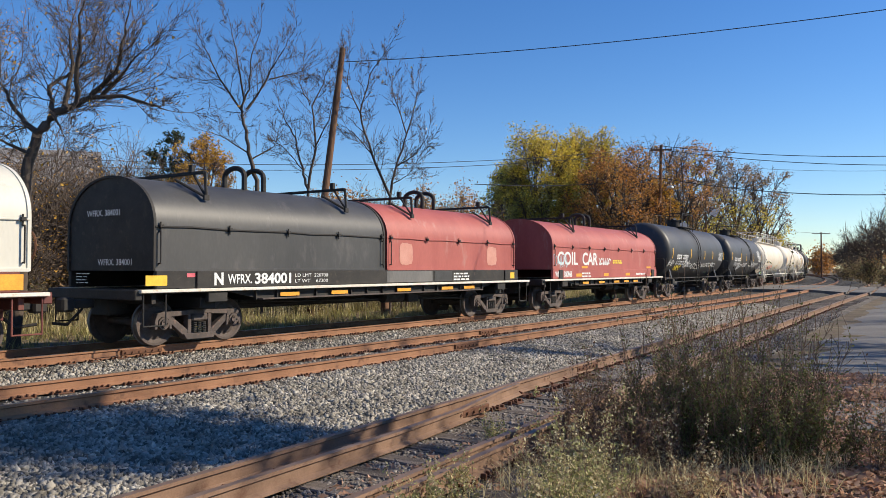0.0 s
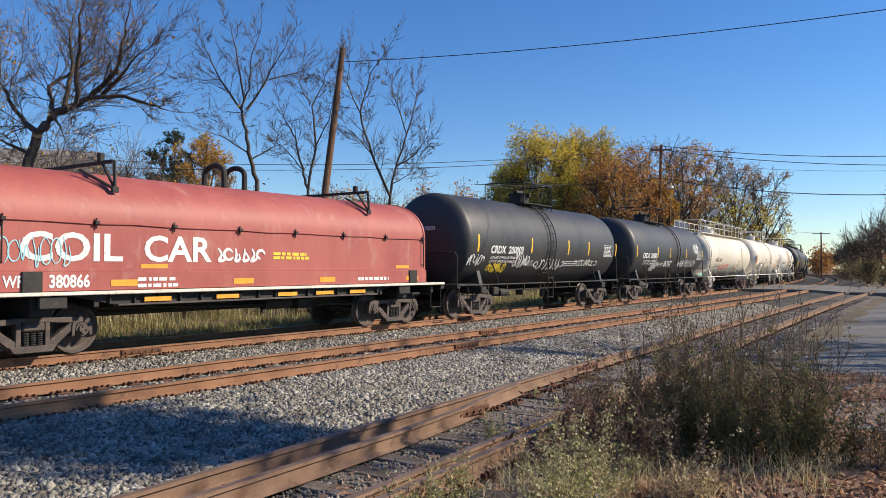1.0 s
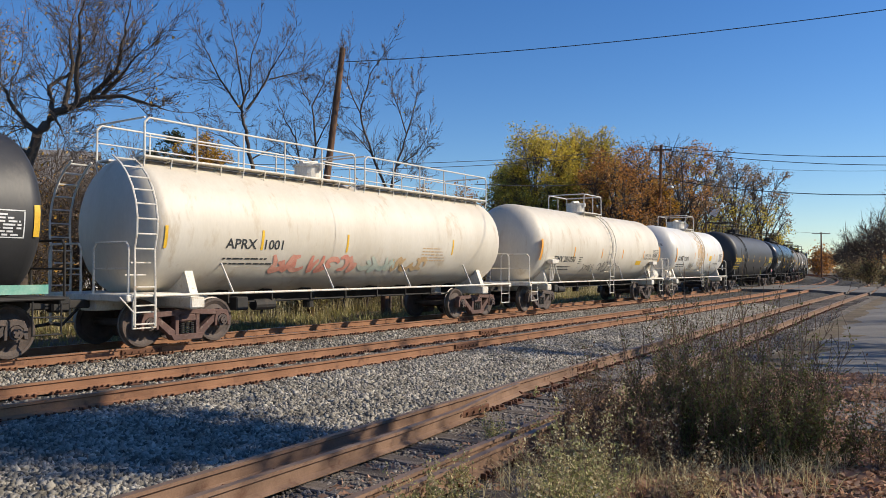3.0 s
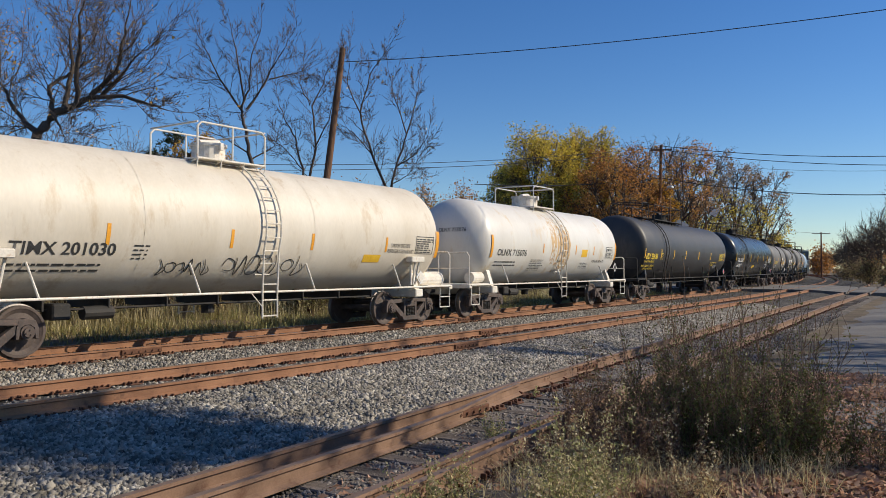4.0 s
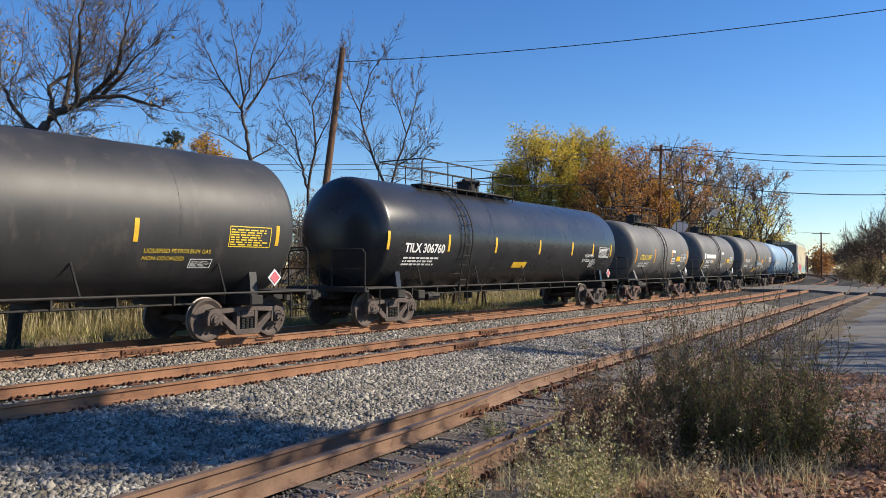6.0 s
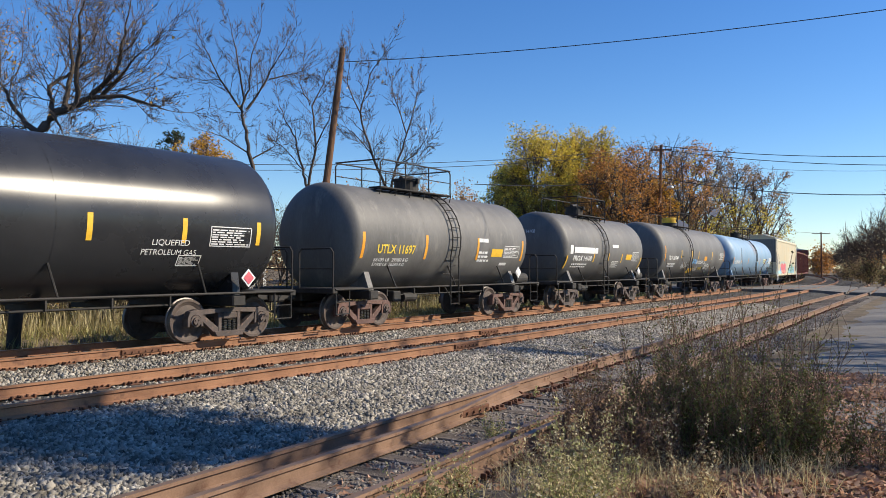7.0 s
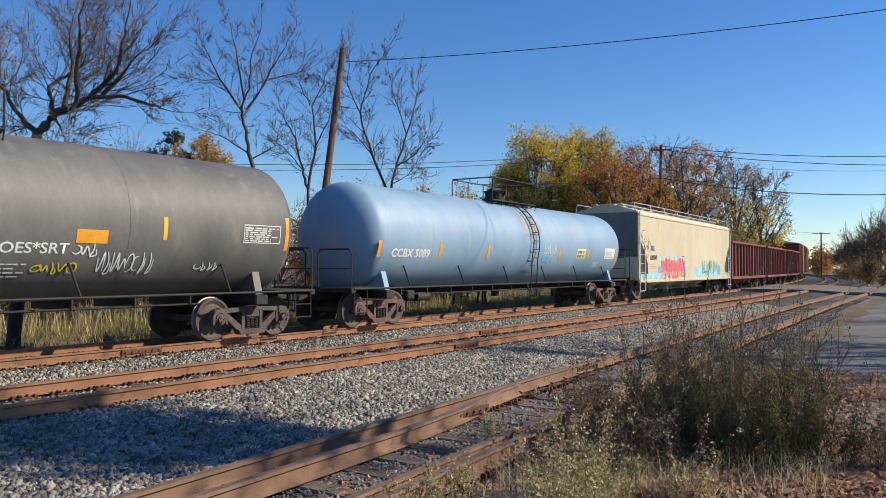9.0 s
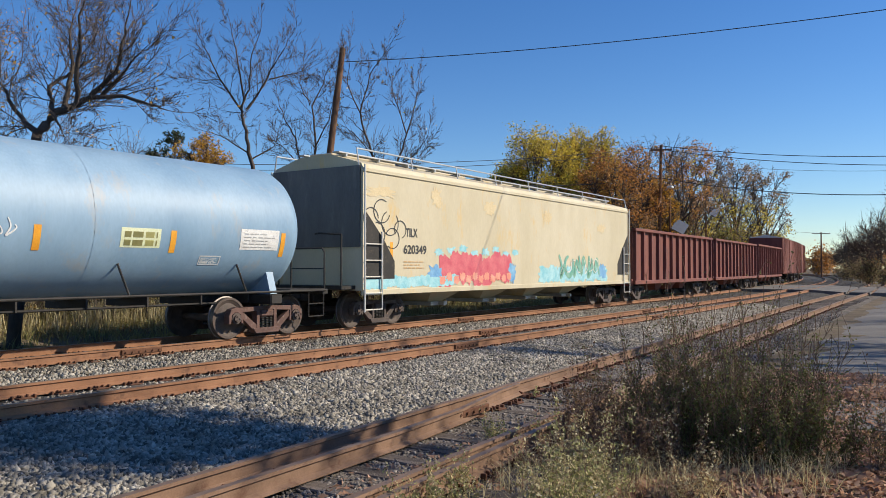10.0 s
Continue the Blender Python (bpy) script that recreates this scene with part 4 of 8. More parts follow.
# Front to back. Places along the train are those of the truck centres at the start.
# black tank cars with white lettering
for uf, ur, num, sd in ((40.45, 50.4, "200003", 3), (54.2, 64.1, "200001", 8)):
    one = num == "200003"
    car, sk, h = tank_car("tank_car", "black tank car with white lettering and graffiti", uf, ur, 1.52, 2.46, (ur - uf) + 2.9, "black", "frame", platform=1.15, pshift=0.0 if one else -0.6, ladder_at=-0.3 if one else 0.84, seams=(-2.9, 2.4))
    strips(car, sk, (-5.5, -1.85, 1.22, 3.15, 6.1) if one else (-5.7, -2.55, -0.43, 2.55, 5.95), 2.08, 2.62)
    lettering("CRDX " + num, -0.6, 0.45, 2.75, 0.13, EndSkin(-((ur - uf) + 2.9) / 2, 1.52, 2.46, 0.55), M["white"], car, 0.002)
    lettering("CRDX  " + num, -4.69 if one else -4.8, -2.47 if one else -2.63, 2.05, 0.25, sk, M["white"], car, 0.01)
    lettering("LD LMT 219000 LB 99300 KG", -4.6, -2.7, 1.86, 0.09, sk, M["white"], car, 0.002)
    lettering("LT WT  67000 LB 30400 KG", -4.6, -2.8, 1.72, 0.09, sk, M["white"], car, 0.002)
    bars(-2.3, -1.3, 1.62, 1.86, 3, sk, M["white"], car, seed=sd + 1, fill=0.4)
    bars(1.1, 2.4, 1.62, 1.86, 3, sk, M["white"], car, seed=sd + 2, fill=0.4)
    panel_marks(car, sk, 4.75, 5.75, 2.05, 2.52, "white", sd)
    if one:
        scrawl(-2.98, -1.9, 1.55, 2.05, sk, M["white"], car, 0.05, 6, sd)
        scrawl(-1.39, 1.03, 1.45, 1.9, sk, M["white"], car, 0.055, 9, sd + 4)
        scrawl(2.0, 4.2, 1.58, 1.9, sk, M["white"], car, 0.05, 9, sd + 5)
        scrawl(-4.59, -3.4, 1.30, 1.72, sk, M["letter_yellow"], car, 0.07, 8, 21)
        scrawl(-5.95, -5.0, 1.6, 2.0, sk, M["white"], car, 0.045, 6, 22)
    else:
        scrawl(-3.22, -2.3, 1.35, 2.0, sk, M["white"], car, 0.05, 7, 32)
        lettering("SHOWZ", -1.16, 0.05, 1.62, 0.32, sk, M["white"], car, 0.012, "graffiti", "white sprayed tag")
        lettering("ACE", 1.16, 2.4, 1.62, 0.36, sk, M["white"], car, 0.0, "graffiti", "white sprayed tag")
        scrawl(2.5, 4.6, 1.6, 2.02, sk, M["white"], car, 0.04, 9, sd + 5)
        scrawl(4.0, 4.95, 2.35, 2.95, sk, M["white"], car, 0.055, 8, 31)
        patch(5.3, 6.2, 1.12, 1.28, Skin(None, 0, -1.43), M["paint_green"], car, "graffiti", "green sprayed patch")

# cream tank car with a long roof walk
car, sk, h = tank_car("tank_car", "dusty cream tank car with a long roof railing", 67.95, 79.2, 1.42, 2.42, 11.25 + 2.6, "cream_tank", "cream_trim", "truck_red", long_rail=((-6.5, -0.1), (0.3, 6.6)), ladder_at=-6.9, seams=(-1.5, 3.0), pshift=-1.0)
strips(car, sk, (-6.4, -3.88, -1.04, 3.73), 1.95, 2.4, "yellow", 0.07)
lettering("APRX  1001", -4.9, -3.24, 1.98, 0.22, sk, M["letter_black"], car, 0.005)
bars(-4.9, -3.2, 1.6, 1.85, 2, sk, M["letter_black"], car, seed=12, fill=0.3)
bars(2.2, 3.5, 1.75, 2.2, 5, sk, M["rust_stain"], car, seed=13, fill=0.3)
for i, (x, w, mm) in enumerate(((-3.1, 0.8, "paint_pink"), (-2.4, 0.9, "paint_pink"), (-1.6, 0.8, "paint_pink"), (-0.9, 0.7, "paint_pink"), (0.0, 0.8, "stain_green"), (0.7, 0.7, "stain_green"), (1.4, 0.8, "rust_stain"), (2.2, 0.6, "rust_stain"))):
    scrawl(x - w / 2, x + w / 2, 1.42, 1.85, sk, M[mm], car, 0.16, 2, 40 + i, label="faded sprayed letters")

# white carbon dioxide tank car
car, sk, h = tank_car("tank_car", "off-white tank car lettered for carbon dioxide", 82.5, 94.3, 1.50, 2.46, 11.8 + 2.7, "cream_tank", "cream_trim", head=0.8, platform=0.95, pshift=-0.35, ladder_at=0.19, seams=(-3.0, 1.6))
strips(car, sk, (-6.67, h + 0.75), 1.85, 2.62, "orange", 0.14)
strips(car, sk, (-3.76, -0.89, 1.53, 4.32), 1.98, 2.38, "orange", 0.08)
lettering("TIMX 201030", -5.52, -3.56, 1.78, 0.24, sk, M["letter_black"], car, 0.006)
bars(-5.5, -3.7, 1.42, 1.68, 2, sk, M["letter_black"], car, seed=14, fill=0.35)
bars(-3.2, -2.8, 1.7, 2.05, 4, sk, M["letter_black"], car, seed=15, fill=0.35)
lettering("CARBON DIOXIDE", 4.5, 5.35, 2.12, 0.11, sk, M["letter_black"], car)
lettering("REFRIGERATED LIQUID", 4.4, 5.55, 1.96, 0.11, sk, M["letter_black"], car)
panel_marks(car, sk, 5.62, 6.45, 1.95, 2.45, "letter_black", 16)
patch(3.48, 4.16, 1.68, 1.9, sk, M["yellow"], car, "decal", "yellow decal")
scrawl(-2.59, -1.3, 1.32, 1.72, sk, M["letter_black"], car, 0.03, 6, 17)
scrawl(-1.0, 1.4, 1.28, 1.85, sk, M["letter_black"], car, 0.03, 7, 18)
for x in (-h + 0.1, h - 0.35):
    bm = bmesh.new()
    box(bm, (x - 0.3, -1.62, 1.72), (x + 0.3, -1.40, 1.88), 0.02)
    for d in (-0.2, 0.0, 0.2):
        bar(bm, (x + d, -1.5, 1.8), (x + d * 0.5, -1.42, 1.1), 0.03, 8)
    part("valve_box", fix(bm), M["cream_trim"], car)
bm = bmesh.new()
bar(bm, (h + 0.3, -0.95, 1.22), (h + 1.5, -0.95, 1.22), 0.24, 16)
part("air_reservoir", bm, M["cream_trim"], car)
placard(car, h - 0.1, -1.5, 1.3, "cream_trim")

# short white tank car with a rust-stained ladder
car, sk, h = tank_car("tank_car", "short white tank car with a rust-stained ladder", 98.0, 108.2, 1.46, 2.44, 10.2 + 2.2, "white_tank", "cream_trim", head=0.9, dome_w=1.0, platform=0.85, pshift=-0.35, ladder_at=0.08, seams=(-2.4, 2.6))
strips(car, sk, (-5.35, 5.4), 1.9, 2.65, "orange", 0.13)
strips(car, sk, (-1.62, 1.24, 3.02), 2.1, 2.45, "orange", 0.07)
lettering("OLNX 715076", -0.1, 0.85, 2.75, 0.13, EndSkin(-12.4 / 2, 1.46, 2.44, 0.9), M["letter_black"], car, 0.002)
lettering("OLNX 715076", -4.97, -2.9, 1.98, 0.22, sk, M["letter_black"], car, 0.006)
bars(-5.0, -3.0, 1.6, 1.85, 2, sk, M["letter_black"], car, seed=24, fill=0.35)
bars(-2.43, -1.3, 1.4, 1.9, 7, sk, M["letter_black"], car, seed=25, fill=0.3)
lettering("HYDROCHLORIC ACID", 3.0, 4.25, 1.78, 0.11, sk, M["letter_black"], car, 0.002)
bars(1.9, 2.8, 1.5, 1.8, 4, sk, M["letter_black"], car, seed=28, fill=0.3)
panel_marks(car, sk, 4.3, 5.1, 1.98, 2.45, "letter_black", 27)
patch(1.82, 2.36, 2.0, 2.3, sk, M["yellow"], car, "decal", "yellow decal")
for i, (x, w) in enumerate(((-0.75, 0.5), (-0.25, 0.45), (0.2, 0.5), (0.55, 0.3))):
    splash(x, 2.55 - 0.1 * i, w, 2.3, sk, M["rust_stain"], car, 5 + i, "rust_streak", "tan rust streak under the ladder", 0.003 + 0.001 * i, 0.3)
bm = bmesh.new()
bar(bm, (-h - 0.9, -0.95, 1.25), (-h - 0.25, -0.95, 1.25), 0.19, 16)
part("brake_cylinder", bm, M["cream_trim"], car)
placard(car, h + 0.35, -1.4, 1.6, "letter_black")

# long black pressure tank car with yellow lettering
car, sk, h = tank_car("tank_car", "long black pressure tank car with yellow lettering", 112.4, 127.1, 1.62, 2.52, 14.7 + 2.6, "black", "frame", long_rail=((-6.5, -5.5), (-4.5, 0.6)), pshift=-0.9, ladder_at=-5.08, seams=(-4.2, 0.6, 5.2), dome_w=0.8)
strips(car, sk, (-8.4, -5.84, -3.6, -1.35, 1.41, 4.22, 7.74), 2.05, 2.5, "yellow", 0.10)
lettering("UTLX", -8.2, -7.53, 2.0, 0.28, sk, M["letter_yellow"], car, 0.014)
lettering("956186", -7.4, -6.4, 2.0, 0.28, sk, M["letter_yellow"], car, 0.010)
lettering("TANK CAR  PEOPLE", -8.3, -6.75, 1.82, 0.10, sk, M["letter_yellow"], car, 0.003)
lettering("LT WT 154500 LB  70 050 KG", -8.4, -6.5, 1.58, 0.11, sk, M["letter_yellow"], car, 0.003)
lettering("108500 LB  49 250 KG", -8.0, -6.5, 1.42, 0.11, sk, M["letter_yellow"], car, 0.003)
lettering("PLATE", -5.77, -5.5, 2.2, 0.05, sk, M["letter_yellow"], car)
lettering("C", -5.7, -5.58, 2.05, 0.11, sk, M["letter_yellow"], car)
for a, b, c, d in ((-5.84, -5.44, 2.0, 2.02), (-5.84, -5.44, 2.28, 2.3), (-5.84, -5.82, 2.025, 2.275), (-5.46, -5.44, 2.025, 2.275)):
    patch(a, b, c, d, sk, M["letter_yellow"], car, "stencil_frame")
lettering("LIQUEFIED PETROLEUM GAS", 4.45, 6.0, 1.84, 0.09, sk, M["letter_yellow"], car)
lettering("NON-ODORIZED", 4.45, 5.4, 1.68, 0.09, sk, M["letter_yellow"], car)
panel_marks(car, sk, 6.4, 7.55, 2.0, 2.45, "letter_yellow", 34)
panel_marks(car, sk, 5.55, 6.1, 1.5, 1.72, "white", 35)
placard(car, h + 0.35, -1.55, 1.35, "paint_red")

# long glossy black tank car
car, sk, h = tank_car("tank_car", "long glossy black tank car with white lettering", 131.2, 145.5, 1.60, 2.50, 14.3 + 2.6, "sheen", "frame", long_rail=((-5.4, 0.2),), pshift=-1.5, ladder_at=-4.13, seams=(-2.4, 3))
strips(car, sk, (-8.0, -5.07, -2.29, 0.84, 3.6, 5.6, 7.5), 2.05, 2.55, "yellow", 0.11)
lettering("TILX 306760", -7.23, -4.58 - 0.7, 2.0, 0.26, sk, M["white"], car, 0.01)
bars(-7.2, -5.4, 1.6, 1.9, 3, sk, M["white"], car, seed=41)
lettering("LIQUEFIED", 4.9, 5.75, 2.0, 0.12, sk, M["white"], car)
lettering("PETROLEUM GAS", 4.7, 5.95, 1.8, 0.12, sk, M["white"], car)
panel_marks(car, sk, 6.23, 7.3, 2.0, 2.42, "white", 43)
panel_marks(car, sk, 5.55, 6.1, 1.55, 1.8, "white", 45)
patch(-0.86, 0.11, 1.52, 1.75, sk, M["yellow"], car, "decal", "yellow decal")
placard(car, h + 0.1, -1.55, 1.35, "paint_red")

# short faded black tank cars
car, sk, h = tank_car("tank_car", "short faded black tank car with yellow lettering", 149.5, 157.2, 1.45, 2.40, 7.7 + 2.2, "grey_black", "frame", "truck_red", long_rail=((-2.9, 0.6),), pshift=-0.6, ladder_at=-0.11, seams=(-1.6, 2.0))
strips(car, sk, (-4.34, -1.53, 1.28, 4.19), 1.8, 2.5, "orange", 0.11)
lettering("UTLX 11697", -3.74, -2.05, 1.96, 0.24, sk, M["letter_yellow"], car, 0.008)
lettering("66100 LB  29980 KG", -3.8, -2.3, 1.72, 0.10, sk, M["white"], car, 0.002)
lettering("57900 LB  26260 KG", -3.8, -2.4, 1.58, 0.10, sk, M["white"], car, 0.002)
bars(1.35, 2.1, 1.75, 2.15, 3, sk, M["white"], car, seed=51)
patch(1.33, 1.88, 2.38, 2.50, sk, M["white"], car, "decal", "white decal")
patch(2.15, 2.85, 1.92, 2.18, sk, M["yellow"], car, "decal", "yellow decal")
panel_marks(car, sk, 2.95, 3.95, 1.9, 2.3, "white", 52)
patch(2.85, 3.3, 1.62, 1.72, sk, M["white"], car, "decal", "white decal")
placard(car, h + 0.1, -1.4, 1.42, "white")
bm = bmesh.new()
bar(bm, (h + 0.4, -1.0, 1.2), (h + 1.2, -1.0, 1.2), 0.2, 16)
part("air_reservoir", bm, M["frame"], car)

car, sk, h = tank_car("tank_car", "short faded black tank car with curved yellow strips", 161.6, 168.9, 1.43, 2.38, 7.3 + 2.2, "grey_black", "frame", platform=1.5, pshift=-0.5, ladder_at=-0.5, seams=(-1.6, 2.0))
strips(car, sk, (-4.29, 4.12), 1.5, 2.05, "yellow", 0.10)
strips(car, sk, (-1.62, 0.0, 1.58), 1.8, 2.2, "yellow", 0.09)
# the owner's mark as a plain band and diamond
patch(-3.68, -1.29, 2.16, 2.40, sk, M["white"], car, "owner_mark", "plain white owner's mark")
patch(-4.07, -3.8, 2.12, 2.46, sk, M["white"], car, "owner_mark", "plain white owner's mark")
lettering("PROX 14108", -0.7, 0.2, 2.95, 0.13, EndSkin(-9.5 / 2, 1.43, 2.38, 0.55), M["white"], car, 0.002)
lettering("PROX 14108", -3.68, -1.85, 1.86, 0.20, sk, M["white"], car, 0.008)
bars(-3.7, -2.0, 1.55, 1.78, 2, sk, M["white"], car, seed=61)
patch(2.12, 2.8, 1.92, 2.18, sk, M["yellow"], car, "decal", "yellow decal")
panel_marks(car, sk, 2.9, 3.75, 1.88, 2.3, "white", 62)
patch(0.4, 1.1, 2.45, 2.58, sk, M["white"], car, "decal", "white decal")
panel_marks(car, sk, 0.5, 1.3, 1.55, 1.85, "white", 63)
placard(car, h + 0.1, -1.4, 1.42, "white")
bm = bmesh.new()
bar(bm, (h + 0.4, -1.0, 1.2), (h + 1.2, -1.0, 1.2), 0.2, 16)
part("air_reservoir", bm, M["frame"], car)

# grey tank car with graffiti
car, sk, h = tank_car("tank_car", "faded grey-black tank car with graffiti and a yellow patch", 172.75, 184.6, 1.52, 2.46, 11.85 + 2.4, "grey_black", "frame", platform=1.2, pshift=-0.6, ladder_at=-1.67, seams=(-2.8, 2.6))
strips(car, sk, (-6.5, 6.55), 1.95, 2.7, "orange", 0.11)
strips(car, sk, (-3.5, -1.3, 0.15, 3.35), 2.1, 2.55, "yellow", 0.09)
bm = bmesh.new()
bar(bm, (-0.6, 0.0, 4.2), (-0.6, 0.0, 4.45), 0.42, 20)
bar(bm, (-0.6, 0.0, 4.45), (-0.6, 0.0, 4.5), 0.36, 20)
part("valve_cap", bm, M["yellow"], car, "yellow valve housing cover")
lettering("TILX 265044", -5.8, -4.05, 2.0, 0.22, sk, M["white"], car, 0.006)
bars(-5.8, -4.25, 1.6, 1.85, 2, sk, M["white"], car, seed=71)
patch(-1.17, -0.15, 1.12, 1.5, sk, M["yellow"], car, "decal", "yellow painted patch")
patch(1.55, 2.15, 2.0, 2.25, sk, M["orange"], car, "decal", "orange decal")
lettering("ADOES*SRT", -0.2, 1.45, 1.80, 0.2, sk, M["white"], car, 0.004, "graffiti", "white sprayed tag")
scrawl(1.5, 2.0, 1.75, 2.0, sk, M["white"], car, 0.035, 3, 72)
scrawl(0.87, 1.67, 1.38, 1.62, sk, M["letter_yellow"], car, 0.035, 5, 73)
scrawl(2.05, 3.2, 1.38, 1.85, sk, M["white"], car, 0.03, 8, 74)
scrawl(4.2, 4.8, 1.45, 1.65, sk, M["white"], car, 0.03, 4, 79)
scrawl(-1.0, -0.1, 1.78, 2.1, sk, M["paint_blue"], car, 0.08, 5, 75)
scrawl(-3.0, -1.9, 1.5, 1.9, sk, M["white"], car, 0.03, 6, 78)
bars(0.0, 0.8, 1.3, 1.65, 4, sk, M["white"], car, seed=76, fill=0.35)
panel_marks(car, sk, 5.3, 6.35, 2.1, 2.5, "white", 77)

# pale blue tank car
car, sk, h = tank_car("tank_car", "pale blue tank car with a rusty manway", 188.05, 203.95, 1.50, 2.44, 15.9 + 2.2, "blue_tank", "frame", "truck_red", platform=1.6, pshift=0.1, ladder_at=0.32, seams=(-6, -2.5, 3.5), head=0.75)
strips(car, sk, (-8.5, -5.62, -2.85, 2.45, 5.15), 1.85, 2.3, "orange", 0.13)
strips(car, sk, (8.05,), 1.8, 2.35, "orange", 0.13)
lettering("CCBX 5089", -7.95, -6.15, 1.86, 0.24, sk, M["white"], car, 0.010)
for z in (1.98, 2.14):
    bars(4.08, 4.82, z, z + 0.14, 1, sk, M["weed"], car, seed=82, fill=0.8)
patch(4.01, 4.86, 1.94, 2.32, sk, M["pale_decal"], car, "decal", "pale yellow-green decal", 0.003)
patch(6.83, 7.92, 1.95, 2.4, sk, M["white"], car, "decal", "white stencil panel")
bars(6.92, 7.84, 2.0, 2.36, 5, Skin(1.502, 2.44), M["galv"], car, seed=85, fill=0.3)
panel_marks(car, sk, 5.86, 6.39, 1.58, 1.8, "white", 83)
patch(1.06, 1.85, 1.75, 2.0, sk, M["paint_blue"], car, "decal", "blue decal")
scrawl(1.12, 2.09, 2.1, 2.4, sk, M["white"], car, 0.03, 5, 84)
for i, x in enumerate((-0.3, 0.25, 0.75)):
    splash(x, 3.15, 0.5, 1.2, sk, M["blue_rust"], car, 9 + i, "rust_streak", "brown rust below the manway", 0.003 + 0.001 * i, 0.5)


# ---- coil cars ----
def hood(car, x0, x1, W, zb, zt, material, name="hood"):
    """An arched sheet-steel coil hood with upright sides, rims, a seam with clips, cross bars on V stays and lifting loops."""
    side = zb + (zt - zb) * 0.46
    arc = [(-W * math.cos(math.pi * i / 32), side + (zt - side) * math.sin(math.pi * i / 32) ** 0.92) for i in range(33)]
    prof = [(-W, zb), (-W, side - 0.1)] + arc + [(W, side - 0.1), (W, zb)]
    bm = bmesh.new()
    xs = np.linspace(x0 + 0.002, x1 - 0.002, 9)
    loft(bm, [[(x, y, z) for y, z in prof] for x in xs], False, False)
    hd = part(name, fix(bm), M[material], car, smooth=True)
    for x in (x0 + 0.02, x1 - 0.02):
        bm = bmesh.new()
        loft(bm, [[(x + d, y * 0.99, z) for y, z in prof] for d in (-0.012, 0.012)])
        # the dark hood's ends get a blacker colour that deepens their shade
        part("end_sheet", fix(bm), M["frame"] if material == "hood_black" else M[material], hd)
    # seam flange with its clips
    for y in (-1, 1):
        bm = bmesh.new()
        n = int((x1 - x0) / 1.6)
        knots = [Vector((x0 + (x1 - x0) * i / (2 * n), y * (W + 0.015), side - 0.02 + 0.012 * math.sin(i * 2.4 + x0))) for i in range(2 * n + 1)]
        pipe(bm, knots, 0.020, 6)
        part("seam", bm, M["frame"] if material == "hood_black" else M[material], hd)
        for i in range(n + 1):
            bm = bmesh.new()
            x = x0 + 0.12 + (x1 - x0 - 0.24) * i / n
            box(bm, (x - 0.045, y * (W + 0.04) - 0.04, side - 0.045), (x + 0.045, y * (W + 0.04) + 0.03, side + 0.02), 0.008)
            bar(bm, (x, y * (W + 0.03), side - 0.12), (x, y * (W + 0.03), side + 0.07), 0.016, 6)
            part("clip", fix(bm), M["frame"], hd)
        bm = bmesh.new()
        box(bm, (x0, y * (W + 0.015) - 0.02, zb - 0.01), (x1, y * (W + 0.015) + 0.02, zb + 0.05), 0.004)
        part("foot_flange", fix(bm), M[material], hd)
    for x in (x0, x1):
        bm = bmesh.new()
        out = [(y * 1.014, side + (z - side) * 1.014 if z > side else z) for y, z in prof]
        ins = [(y * 0.97, side + (z - side) * 0.97 if z > side else z) for y, z in prof]
        vs = [[bm.verts.new((x + d, y, z)) for y, z in ring] for d, ring in ((-0.03, ins), (-0.03, out), (0.03, out), (0.03, ins))]
        for r0, r1 in zip(vs, vs[1:] + vs[:1]):
            for i in range(len(prof) - 1):
                bm.faces.new((r0[i], r0[i + 1], r1[i + 1], r1[i]))
        part("end_rim", fix(bm), M["frame"] if material == "hood_black" else M[material], hd)
    # cross bars over the crown, each end on a V stay
    za = side + (zt - side) * 0.62
    for x in (x0 + (x1 - x0) * 0.19, x0 + (x1 - x0) * 0.81):
        bm = bmesh.new()
        box(bm, (x - 0.03, -W * 0.86, zt + 0.10), (x + 0.03, W * 0.86, zt + 0.17), 0.008)
        box(bm, (x - 0.05, -W * 0.62, zt + 0.15), (x + 0.05, -W * 0.54, zt + 0.32), 0.01)
        part("cross_bar", fix(bm), M["frame"], hd)
        for y in (-1, 1):
            bm = bmesh.new()
            foot = Vector((x, y * W * 0.90, za))
            bar(bm, foot, (x + 0.02, y * W * 0.86, zt + 0.15), 0.032, 6)
            bar(bm, foot, (x - 0.46, y * W * 0.62, zt - 0.04), 0.030, 6)
            bar(bm, foot, (x + 0.0, y * W * 0.62, zt + 0.12), 0.028, 6)
            box(bm, (x - 0.07, y * W * 0.90 - 0.03, za - 0.06), (x + 0.07, y * W * 0.90 + 0.03, za + 0.05), 0.01)
            part("stay", fix(bm), M["frame"], hd)
    # a pair of tall lifting loops side by side at the middle
    mid = (x0 + x1) / 2
    for d in (-0.30, 0.30):
        bm = bmesh.new()
        pts = [(mid + d, -0.34, zt - 0.06)] + [(mid + d, -0.34 * math.cos(a), zt + 0.30 + 0.20 * math.sin(a)) for a in [math.pi * i / 8 for i in range(9)]] + [(mid + d, 0.34, zt - 0.06)]
        pipe(bm, [Vector(q) for q in pts], 0.062, 8)
        part("lifting_loop", bm, M["frame"], hd)
